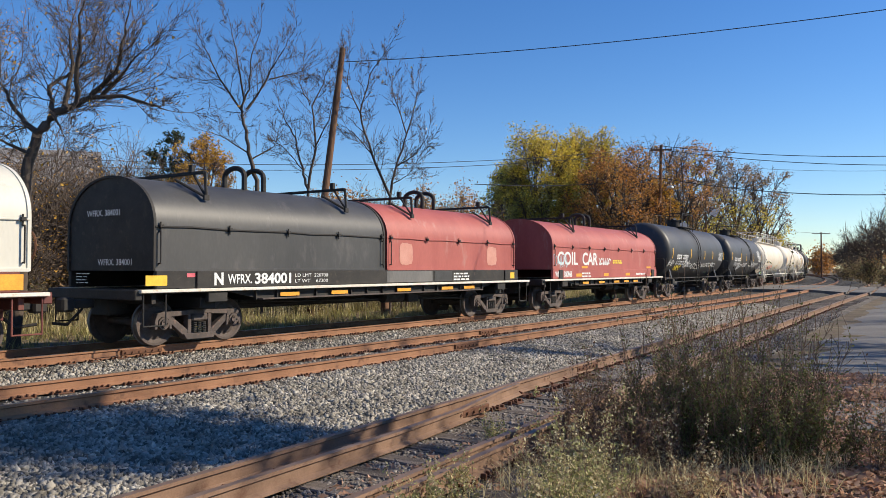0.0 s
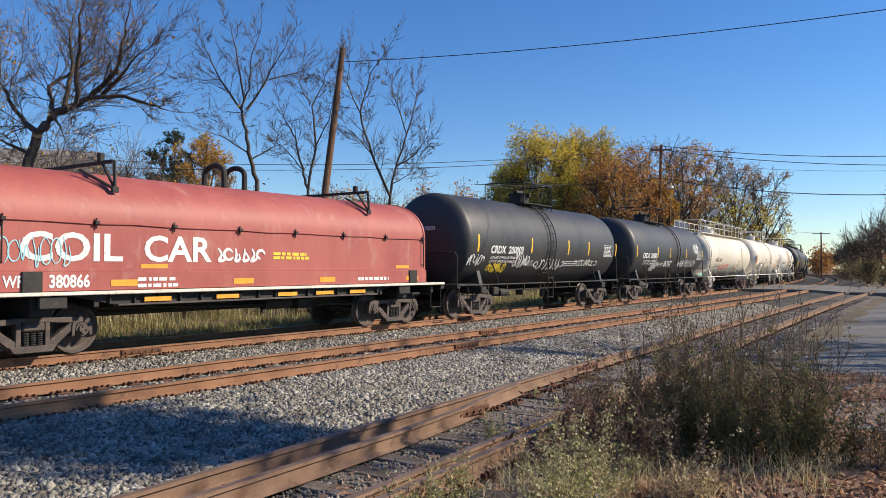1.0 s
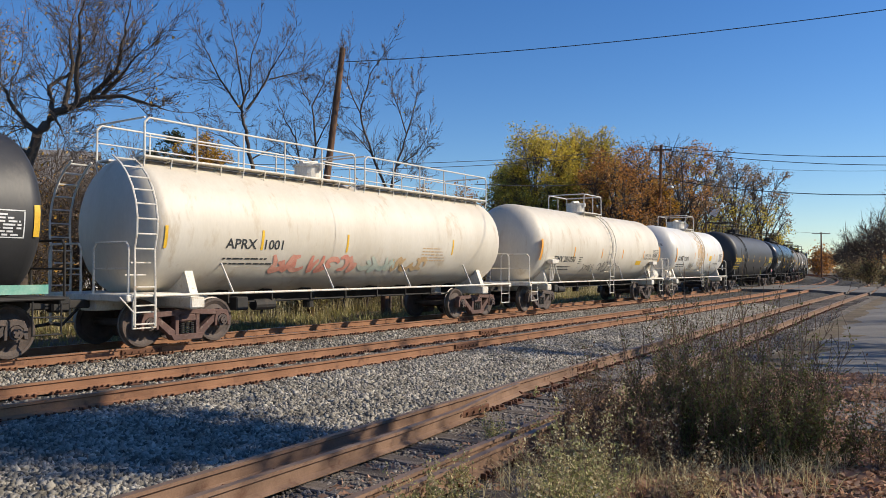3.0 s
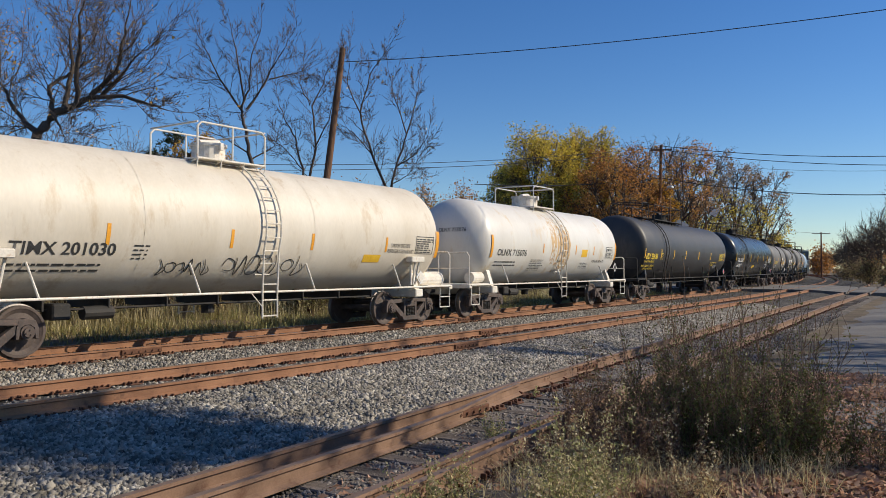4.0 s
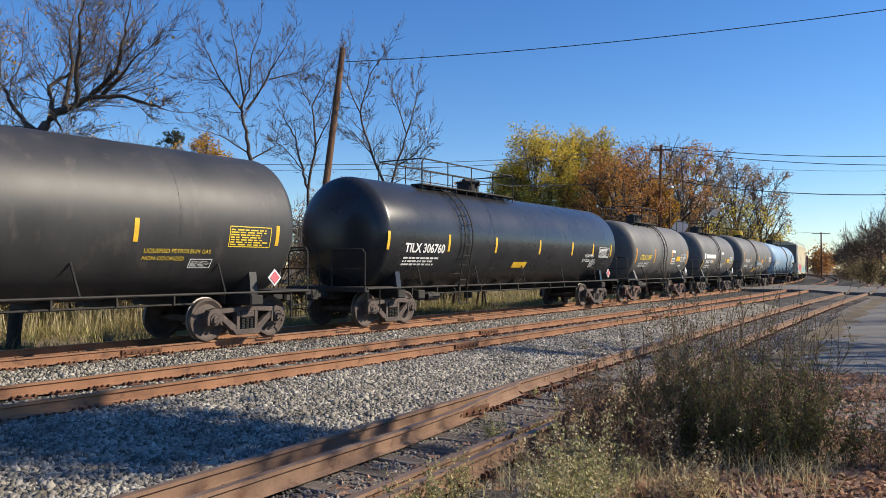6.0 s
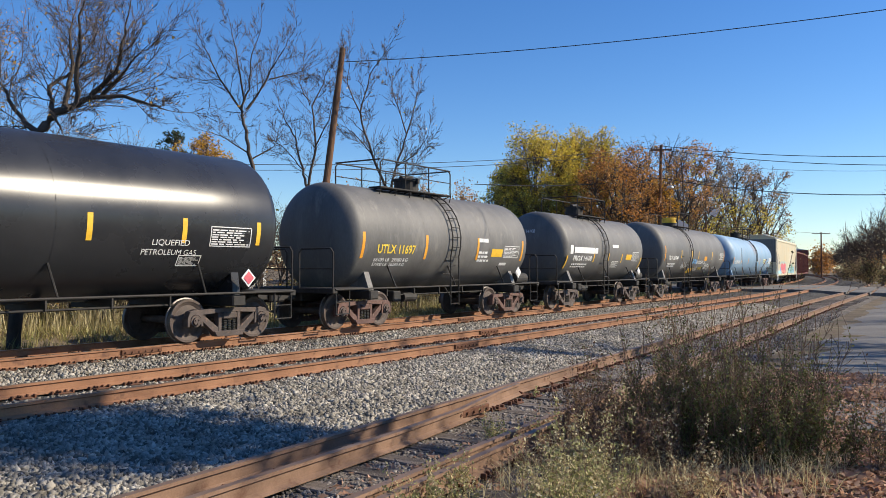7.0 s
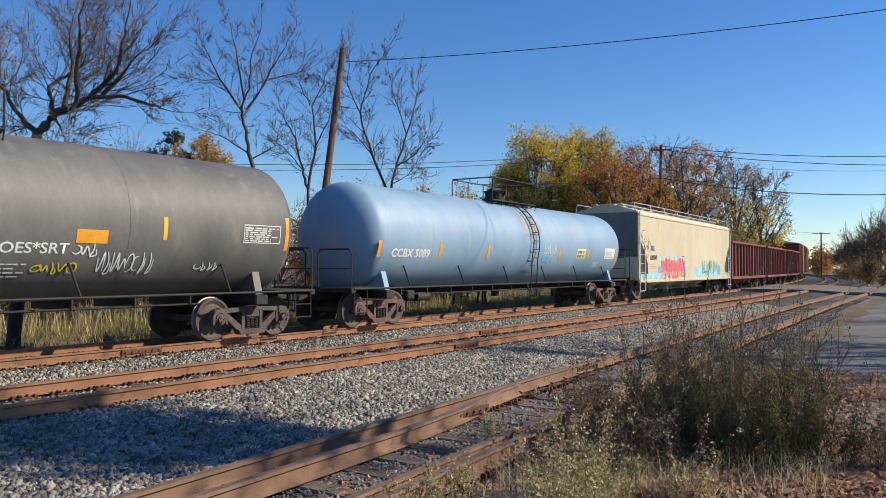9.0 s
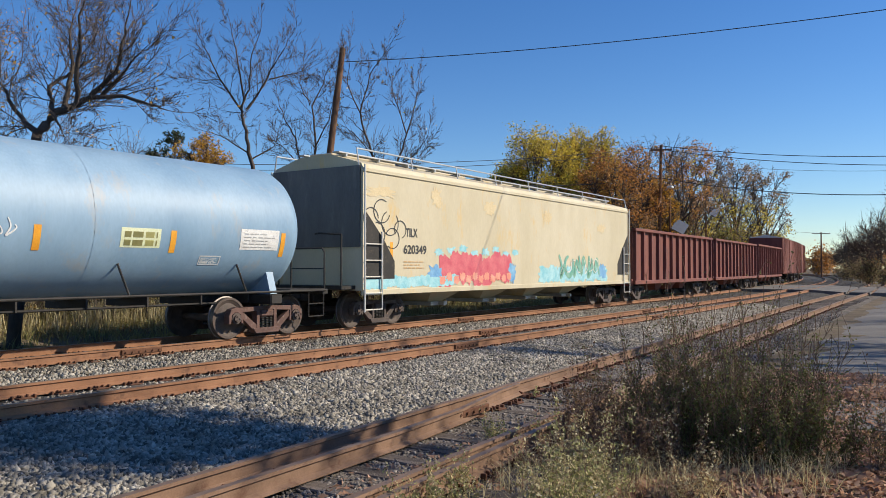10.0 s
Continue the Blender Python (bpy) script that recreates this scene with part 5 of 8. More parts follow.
    # grab irons on the side
    for y, o in ((-W, 0.06), (W, -0.06)):
        bm = bmesh.new()
        grab(bm, x0 + 0.10, y, zb + 0.14, side - 0.12, o, 0.016)
        part("grab_iron", bm, M["frame"], hd)
        bm = bmesh.new()
        grab(bm, x1 - 0.10, y, zb + 0.14, side - 0.12, o, 0.016)
        part("grab_iron", bm, M["frame"], hd)
    return hd


def coil_car(label, uf, ur, body, deck0, deck1, steel="frame", truck="truck"):
    car, h = new_car("coil_car", label, "coil car", uf, ur)
    L = h + 1.75
    bm = bmesh.new()
    box(bm, (-L + 0.15, -0.30, 0.62), (L - 0.15, 0.30, 1.05), 0.02)
    part("centre_sill", fix(bm), M[steel], car)
    for x in np.linspace(-L + 0.4, L - 0.4, 12):
        bm = bmesh.new()
        box(bm, (x - 0.05, -1.40, 0.86), (x + 0.05, 1.40, 1.06), 0.008)
        part("cross_bearer", fix(bm), M[steel], car)
    for y in (-1, 1):
        bm = bmesh.new()
        box(bm, (deck0, y * 1.46 - 0.05, 1.16), (deck1, y * 1.46 + 0.05, 1.50), 0.01)
        part("side_plate", fix(bm), M[body], car)
        bm = bmesh.new()
        box(bm, (-L, y * 1.49 - 0.09, 1.085), (L, y * 1.49 + 0.09, 1.15), 0.01)
        part("side_sill", fix(bm), M["cream_trim"], car, "pale scuffed side sill")
        # lower girder that bellies between the trucks
        bm = bmesh.new()
        plate(bm, [(-h + 0.4, 1.08), (h - 0.4, 1.08), (h - 1.3, 0.90), (-h + 1.3, 0.90)], 0.06, Matrix.Translation((0, y * 1.38, 0)))
        for x in np.linspace(-h + 1.2, h - 1.2, 16):
            box(bm, (x - 0.015, y * 1.42 - 0.05, 0.90), (x + 0.015, y * 1.42 + 0.05, 1.08))
        part("girder", fix(bm), M[steel], car)
    bm = bmesh.new()
    box(bm, (-L + 0.05, -1.42, 1.06), (L - 0.05, 1.42, 1.14), 0.01)
    part("deck", fix(bm), M[steel], car)
    for s in (-1, 1):
        bm = bmesh.new()
        box(bm, (s * L - 0.08, -1.5, 0.95), (s * L + 0.08, 1.5, 1.15), 0.015)
        box(bm, (s * h - 0.2, -1.35, 0.72), (s * h + 0.2, 1.35, 0.98), 0.03)
        for y in (-1, 1):
            rail_hoop(bm, [(s * (L - 0.1), y * 1.5, 1.1), (s * (L - 0.1), y * 1.5, 0.45), (s * (L - 0.6), y * 1.5, 0.45), (s * (L - 0.6), y * 1.5, 1.1)], 0.016)
        part("end_sill", fix(bm), M[steel], car)
        coupler(car, s * L, s)
        add_truck(car, s * h, truck)
        for y in (-1, 1):
            bm = bmesh.new()
            box(bm, (min(s * (h + 0.10), s * (h + 0.45)), y * 1.5 - 0.05, 1.14), (max(s * (h + 0.10), s * (h + 0.45)), y * 1.5 + 0.05, 1.50), 0.01)
            box(bm, (s * (h - 0.1) - 0.25, y * 1.47 - 0.06, 0.86), (s * (h - 0.1) + 0.25, y * 1.47 + 0.06, 1.08), 0.015)
            part("jacking_pad", fix(bm), M[steel], car)
    for y in (-1, 1):
        bm = bmesh.new()
        box(bm, (-h + 1.3, y * 1.47 - 0.09, 0.87), (h - 1.3, y * 1.47 + 0.09, 0.905), 0.006)
        part("lower_flange", fix(bm), M["truck"], car, "dusty lower edge of the walkway")
        for x in (-h + 2.2, -h + 3.9, 0.6, h - 3.2, h - 2.0):
            patch(x - 0.3, x + 0.3, 0.93, 1.02, Skin(None, 0, -1.475), M["orange"], car) if y < 0 else None
    bm = bmesh.new()
    bar(bm, (0.3, -0.95, 0.78), (1.1, -0.95, 0.78), 0.17, 14)
    box(bm, (1.3, -1.1, 0.6), (1.8, -0.7, 0.85), 0.03)
    bar(bm, (-h + 1, -0.6, 0.7), (h - 1, -0.6, 0.7), 0.022, 6)
    bar(bm, (-h + 1.2, -0.9, 0.82), (h - 1.2, -0.9, 0.62), 0.03, 6)
    part("brake_gear", fix(bm), M[steel], car)
    return car, h, L


flat = Skin(None, 0, -1.512)
car, h, L = coil_car("coil car with one dark grey and one red hood", 10.55, 22.4, "frame", -7.3, 6.95)
c0 = (10.55 + 22.4) / 2
hood(car, 9.16 - c0, 16.2 - c0, 1.46, 1.51, 3.42, "hood_black")
hood(car, 16.35 - c0, 23.25 - c0, 1.46, 1.51, 3.42, "red")
front = EndSkin(9.16 - c0 - 0.034)
for z, a in ((2.62, -0.75), (1.62, -0.35)):
    lettering("WFRX. 384001", a, a + 1.15, z, 0.13, front, M["white"], car, 0.002)
bars(-1.1, -0.6, 1.25, 1.5, 4, EndSkin(-7.36), M["white"], car, seed=90, fill=0.3)
lettering("N", -5.92, -5.68, 1.22, 0.25, flat, M["white"], car, 0.014)
lettering("WFRX.", -5.57, -4.9, 1.24, 0.20, flat, M["white"], car, 0.006)
lettering("384001", -4.82, -3.73, 1.23, 0.23, flat, M["white"], car, 0.01)
lettering("LD LMT  220700", -3.6, -2.5, 1.36, 0.08, flat, M["white"], car)
lettering("LT WT    67300", -3.6, -2.5, 1.23, 0.08, flat, M["white"], car)
bars(3.0, 4.0, 1.2, 1.46, 3, flat, M["white"], car, seed=92)
patch(2.0, 2.9, 1.18, 1.48, flat, M["letter_black"], car, "panel", "black painted panel")
patch(-0.2, 1.9, 1.18, 1.48, flat, M["grey_black"], car, "panel", "grey painted panel")
patch(-7.54, -7.06, 1.22, 1.42, flat, M["yellow"], car, "reflector", "yellow reflective plate")
patch(6.14, 6.7, 1.22, 1.42, flat, M["yellow"], car, "reflector", "yellow reflective plate")
patch(-6.6, -6.4, 1.38, 1.46, flat, M["paint_red"], car)
for x in (0.71, 5.3):
    splash(x, 1.95, 0.62, 0.62, Skin(None, 0, -1.462), M["faded_disc"], car, 3, "faded_disc", "faded pale disc on the hood", 0.004, 0.08)

car, h, L = coil_car("red coil car with white lettering and graffiti", 26.35, 36.4, "red", -5.95, 5.95)
hood(car, -5.9, 5.9, 1.46, 1.51, 3.42, "red")
hs = Skin(None, 0, -1.462)
lettering("COIL", -5.47, -3.58, 1.70, 0.50, hs, M["white"], car, 0.016)
lettering("CAR", -3.13, -1.54, 1.70, 0.50, hs, M["white"], car, 0.016)
scrawl(-1.45, -0.1, 1.72, 1.98, hs, M["white"], car, 0.07, 6, 95, "painted_device", "white painted device")
bars(0.16, 1.42, 1.76, 1.94, 2, hs, M["letter_yellow"], car, seed=96, fill=0.75)
scrawl(-5.85, -4.6, 1.6, 2.1, hs, M["paint_teal"], car, 0.025, 7, 97)
lettering("WFRX", -5.78, -5.15, 1.24, 0.2, flat, M["white"], car, 0.006)
lettering("380866", -5.0, -4.26, 1.23, 0.22, flat, M["white"], car, 0.01)
bars(-3.3, -2.3, 1.2, 1.44, 2, flat, M["white"], car, seed=98)
bars(3.0, 4.4, 1.25, 1.4, 1, flat, M["white"], car, seed=99)
for x in (-3.85, -1.0, 1.6, 5.0):
    patch(x, x + 0.55, 1.23, 1.35, flat, M["orange"], car)
for x in (-3.2, 4.6):
    patch(x, x + 0.6, 1.54, 1.64, hs, M["orange"], car)

# cream coil car on a red-brown frame that leaves first
car, h, L = coil_car("cream coil car on a red-brown frame", -6.5, 5.35, "oxide", -7.2, 7.2, "oxide", "truck_red")
hood(car, -7.25, 0.02, 1.46, 1.51, 3.42, "cream_hood")
hood(car, 0.12, 7.36, 1.46, 1.51, 3.42, "cream_hood")
patch(6.5, 7.25, 1.2, 1.46, flat, M["orange"], car, "reflector", "orange reflective plate")
bars(6.3, 6.8, 1.62, 1.72, 1, hs, M["letter_black"], car, seed=94)
bm = bmesh.new()
for k in range(20):
    a0, a1 = 2 * math.pi * k / 20, 2 * math.pi * (k + 1) / 20
    bar(bm, (7.62, -0.9 + 0.28 * math.cos(a0), 1.95 + 0.28 * math.sin(a0)), (7.62, -0.9 + 0.28 * math.cos(a1), 1.95 + 0.28 * math.sin(a1)), 0.022, 5)
for k in range(3):
    bar(bm, (7.62, -0.9, 1.95), (7.62, -0.9 + 0.28 * math.cos(k * 2.09), 1.95 + 0.28 * math.sin(k * 2.09)), 0.014, 5)
bar(bm, (7.36, -0.9, 1.95), (7.62, -0.9, 1.95), 0.03, 8)
part("brake_wheel", bm, M["iron"], car, "rusty round brake wheel")


# ---- covered hopper ----
def hopper_car(label, uf, ur):
    car, h = new_car("covered_hopper", label, "hopper car", uf, ur)
    L, W, z0, z1, zr = 9.36, 1.60, 0.99, 4.18, 4.52
    # body: upright sides with a rounded shoulder, ends that slope in to the bays
    prof = [(-W, z0), (-W, z1 - 0.05), (-W + 0.05, z1 + 0.06), (-0.55, zr), (0.55, zr), (W - 0.05, z1 + 0.06), (W, z1 - 0.05), (W, z0)]
    bm = bmesh.new()
    loft(bm, [[(x, y, z) for y, z in prof] for x in (-L + 0.03, L - 0.03)])
    body = part("body", fix(bm), M["hopper"], car)
    # triangular end openings: flat plates painted dark for recess shade, framed by the corner posts
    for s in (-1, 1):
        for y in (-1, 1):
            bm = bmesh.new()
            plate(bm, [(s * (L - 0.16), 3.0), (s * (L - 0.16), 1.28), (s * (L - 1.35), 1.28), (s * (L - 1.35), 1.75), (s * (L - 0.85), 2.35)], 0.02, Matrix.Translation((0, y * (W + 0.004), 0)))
            part("end_opening", fix(bm), M["frame"], car, "dark plate painted as the shaded opening beside the slope sheet")
            bm = bmesh.new()
            for x in (L - 0.05, L - 0.75):
                bar(bm, (s * x, y * (W + 0.06), 1.0), (s * x, y * (W + 0.06), 2.6 if x > L - 0.5 else 2.5), 0.03, 6)
            bar(bm, (s * (L - 0.05), y * (W + 0.06), 0.45), (s * (L - 0.05), y * (W + 0.06), 4.2), 0.028, 6)
            for z in np.arange(0.5, 2.6, 0.42):
                bar(bm, (s * (L - 0.05), y * (W + 0.07), z), (s * (L - 0.75), y * (W + 0.07), z), 0.016, 5)
            bar(bm, (s * (L - 0.75), y * (W + 0.07), 0.5), (s * (L - 0.75), y * (W + 0.07), 1.0), 0.02, 5)
            part("ladder", bm, M["white_tank"], car)
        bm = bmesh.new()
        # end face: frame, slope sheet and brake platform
        # sheet of the cream body in dark grey: its shade is put into the colour
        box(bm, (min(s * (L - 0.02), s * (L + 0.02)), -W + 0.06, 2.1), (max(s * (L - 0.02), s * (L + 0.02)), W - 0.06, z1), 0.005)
        part("end_sheet", fix(bm), M["grey_black"], car, "end sheet with its shade painted in grey")
        bm = bmesh.new()
        box(bm, (min(s * L, s * (L + 0.55)), -1.4, 1.02), (max(s * L, s * (L + 0.55)), 1.4, 1.12), 0.01)
        box(bm, (s * L - 0.35, -0.3, 0.7), (s * L + 0.35, 0.3, 1.05), 0.02)
        rail_hoop(bm, [(s * (L + 0.5), -1.35, 1.1), (s * (L + 0.5), -1.35, 2.4), (s * (L + 0.5), -0.6, 2.45), (s * (L + 0.2), -0.2, 2.45)], 0.024)
        part("end_platform", fix(bm), M["frame"], car)
        coupler(car, s * (L + 0.45), s)
    # side sill and eave flanges
    for y in (-1, 1):
        bm = bmesh.new()
        box(bm, (-L, y * W - 0.03, z0 - 0.12), (L, y * W + 0.03, z0 + 0.02), 0.01)
        box(bm, (-L, y * W - 0.035, z1 - 0.16), (L, y * W + 0.045, z1 - 0.06), 0.012)
        part("side_sill", fix(bm), M["hopper"], car)
        bm = bmesh.new()
        bar(bm, (-L, y * 1.42, zr + 0.10), (L, y * 1.42, zr + 0.10), 0.022, 6)
        for x in np.linspace(-L, L, 9):
            bar(bm, (x, y * 1.50, z1), (x, y * 1.42, zr + 0.10), 0.02, 6)
        part("roof_rail", bm, M["galv"], car)
    bm = bmesh.new()
    for y in (-0.62, 0.62):
        box(bm, (-L + 0.1, y - 0.12, zr + 0.06), (L - 0.1, y + 0.12, zr + 0.10), 0.006)
    for x in np.linspace(-L + 0.4, L - 0.4, 14):
        box(bm, (x - 0.03, -0.75, zr - 0.02), (x + 0.03, 0.75, zr + 0.06), 0.005)
    part("running_board", fix(bm), M["galv"], car)
    bm = bmesh.new()
    for x in np.linspace(-L + 1.6, L - 1.6, 5):
        box(bm, (x - 1.4, -0.4, zr), (x + 1.4, 0.4, zr + 0.09), 0.03)
    part("hatch", fix(bm), M["hopper"], car)
    # discharge bays
    for x in np.linspace(-4.6, 4.6, 4):
        bm = bmesh.new()
        loft(bm, [[(x - 1.05, -1.2, z0), (x + 1.05, -1.2, z0), (x + 1.05, 1.2, z0), (x - 1.05, 1.2, z0)], [(x - 0.34, -0.55, 0.52), (x + 0.34, -0.55, 0.52), (x + 0.34, 0.55, 0.52), (x - 0.34, 0.55, 0.52)]])
        part("bay", fix(bm), M["hopper"], car)
        bm = bmesh.new()
        box(bm, (x - 0.45, -0.75, 0.42), (x + 0.45, 0.75, 0.54), 0.02)
        bar(bm, (x, -0.95, 0.48), (x, -0.6, 0.48), 0.06, 8)
        part("outlet_gate", fix(bm), M["galv"], car)
    for s in (-1, 1):
        add_truck(car, s * h)
    return car, L, W


car, L, W = hopper_car("cream covered hopper car with colourful graffiti", 207.5, 223.45)
hs = Skin(None, 0, -1.604)
lettering("TILX", -7.5, -6.95, 2.42, 0.24, hs, M["letter_black"], car, 0.008)
lettering("620349", -7.6, -6.52, 1.96, 0.24, hs, M["letter_black"], car, 0.008)
bars(-7.6, -6.6, 1.55, 1.8, 3, hs, M["rust_stain"], car, seed=102, fill=0.4)
patch(-8.2, -8.08, 1.55, 2.25, hs, M["orange"], car)
for i in range(9):
    splash(-9.0 + i * 0.48, 1.16 + 0.03 * (i % 3), 0.66, 0.34, hs, M["paint_teal"], car, 12 + i, label="pale teal graffiti", lift=0.002 + 0.0006 * i, soft=0.3)
# blocky red letters with paler faces
for i in range(7):
    x = -5.55 + i * 0.6
    splash(x, 1.52 + 0.05 * ((i * 3) % 4 - 1.5), 0.78, 1.0, hs, M["paint_red"], car, 30 + i, label="faded red graffiti letters", lift=0.003 + 0.0006 * i, soft=0.22)
for i in range(12):
    x = -5.7 + i * 0.36
    splash(x, 1.22 + 0.08 * (i % 2), 0.34, 0.26, hs, M["paint_pink"], car, 50 + i, label="salmon graffiti details", lift=0.009 + 0.0004 * i, soft=0.4)
for i in range(8):
    splash(-5.9 + i * 0.66, 2.02 + 0.06 * (i % 3), 0.5, 0.24, hs, M["paint_teal"], car, 70 + i, label="pale teal graffiti", lift=0.002 + 0.0003 * i, soft=0.5)
splash(-6.1, 1.35, 0.7, 0.62, hs, M["paint_blue"], car, 20, label="blue graffiti", lift=0.0045, soft=0.4)
splash(-1.5, 1.4, 0.5, 0.7, hs, M["paint_blue"], car, 24, label="blue graffiti", lift=0.0085, soft=0.4)
for i in range(9):
    splash(0.9 + i * 0.68, 1.30 + 0.06 * (i % 2), 0.95, 0.66, hs, M["paint_teal"], car, 80 + i, label="pale teal graffiti", lift=0.002 + 0.0005 * i, soft=0.35)
scrawl(2.0, 5.9, 1.25, 2.05, hs, M["paint_green"], car, 0.22, 6, 19, label="dark green graffiti letters")
scrawl(2.1, 5.8, 1.35, 1.95, hs, M["white_tank"], car, 0.05, 7, 29, label="white graffiti outline")
splash(6.3, 1.45, 0.8, 0.6, hs, M["paint_blue"], car, 22, label="blue graffiti", lift=0.009, soft=0.4)
# a loosely sketched outline: arcs of thin brown paint
for i, (x, z, r) in enumerate(((-9.0, 2.85, 0.30), (-8.55, 3.05, 0.34), (-8.2, 2.75, 0.36), (-8.75, 2.45, 0.33), (-8.1, 2.35, 0.30), (-7.75, 2.6, 0.26))):
    bm = bmesh.new()
    ring = [2 * math.pi * k / 20 + i for k in range(17)]
    prev = None
    for a in ring:
        w = 0.014
        q = [bm.verts.new(hs.at(x + (r + s * w) * math.cos(a), z + (r * 0.9 + s * w) * math.sin(a), 0.005)) for s in (-1, 1)]
        if prev:
            bm.faces.new((prev[0], prev[1], q[1], q[0]))
        prev = q
    part("graffiti", fix(bm), M["letter_black"], car, "thin sketched paint outline")
for i, (x, z, w, h2) in enumerate(((-8.6, 3.55, 1.4, 0.3), (-6.0, 3.6, 0.5, 0.6), (-3.0, 3.5, 0.8, 0.5), (1.2, 3.4, 0.7, 0.5), (6.2, 3.2, 0.9, 0.4))):
    splash(x, z, w, h2, hs, M["rust_wash"], car, 21 + i, "rust_streak", "faint tan rust stain", 0.003, 0.5)


# ---- red-brown hoppers and boxcar ----
def ribbed_hopper(uf, ur, tall=0.0):
    car, h = new_car("open_hopper", "rust-red open hopper car with upright ribs", "hopper car", uf, ur)
    L, W, z0, z1 = h + 1.6, 1.52, 0.98, 3.3 + tall
    bm = bmesh.new()
    loft(bm, [[(-L + 0.05, -W + 0.12, z1), (L - 0.05, -W + 0.12, z1), (L - 0.05, W - 0.12, z1), (-L + 0.05, W - 0.12, z1)],
              [(-L + 0.05, -W + 0.12, z0), (L - 0.05, -W + 0.12, z0), (L - 0.05, W - 0.12, z0), (-L + 0.05, W - 0.12, z0)]])
    part("body", fix(bm), M["oxide"], car)
    for y in (-1, 1):
        for x in np.linspace(-L + 0.2, L - 0.2, 13):
            bm = bmesh.new()
            loft(bm, [[(x - 0.09, y * (W - 0.13), z), (x - 0.05, y * (W + 0.02), z), (x + 0.05, y * (W + 0.02), z), (x + 0.09, y * (W - 0.13), z)] for z in (z0 - 0.06, z1)])
            part("rib", fix(bm), M["oxide"], car)
        bm = bmesh.new()
        box(bm, (-L, y * (W - 0.03) - 0.09, z1 - 0.02), (L, y * (W - 0.03) + 0.09, z1 + 0.12), 0.02)
        box(bm, (-L, y * (W - 0.05) - 0.08, z0 - 0.18), (L, y * (W - 0.05) + 0.08, z0), 0.02)
        part("top_chord", fix(bm), M["oxide"], car)
    for x in (-2.2, 0.0, 2.2):
        bm = bmesh.new()
        loft(bm, [[(x - 0.9, -1.2, z0), (x + 0.9, -1.2, z0), (x + 0.9, 1.2, z0), (x - 0.9, 1.2, z0)], [(x - 0.3, -1.0, 0.45), (x + 0.3, -1.0, 0.45), (x + 0.3, 1.0, 0.45), (x - 0.3, 1.0, 0.45)]])
        part("bay", fix(bm), M["oxide"], car)
    for s in (-1, 1):
        bm = bmesh.new()
        box(bm, (s * L - 0.08, -1.4, 0.75), (s * L + 0.08, 1.4, 1.05), 0.02)
        for z in (1.3, 1.7, 2.1, 2.5, 2.9):
            bar(bm, (s * (L + 0.06), -1.35, z), (s * (L + 0.06), -0.9, z), 0.014, 5)
        part("end_sill", fix(bm), M["oxide"], car)
        coupler(car, s * L, s)
        add_truck(car, s * h)
    return car


def boxcar(uf, ur):
    car, h = new_car("boxcar", "rust-red boxcar with a grey roof", "boxcar", uf, ur)
    L, W, z0, z1 = h + 1.9, 1.55, 1.0, 4.5
    bm = bmesh.new()
    box(bm, (-L, -W, z0), (L, W, z1), 0.03)
    part("body", fix(bm), M["oxide"], car)
    bm = bmesh.new()
    loft(bm, [[(x, -W - 0.04, z1), (x, 0, z1 + 0.28), (x, W + 0.04, z1)] for x in (-L, L)])
    part("roof", fix(bm), M["galv"], car)
    for y in (-1, 1):
        bm = bmesh.new()
        box(bm, (-1.5, y * W - 0.05, z0 + 0.1), (1.5, y * W + 0.05, z1 - 0.1), 0.02)
        part("door", fix(bm), M["oxide"], car)
        for x in np.linspace(-L + 0.3, L - 0.3, 15):
            if abs(x) > 1.6:
                bm = bmesh.new()
                box(bm, (x - 0.05, y * W - 0.04, z0), (x + 0.05, y * W + 0.04, z1), 0.01)
                part("rib", fix(bm), M["oxide"], car)
    for s in (-1, 1):
        coupler(car, s * L, s)
        add_truck(car, s * h)


for uf, ur, tall in ((227.45, 238.6, 0.0), (242.7, 253.9, 0.0), (258.0, 269.2, 0.05)):
    ribbed_hopper(uf, ur, tall)
boxcar(273.5, 286.0)
boxcar(290.3, 302.8)


# ---- plants ----
def rot_about(v, axis, a):
    return Matrix.Rotation(a, 3, axis) @ v


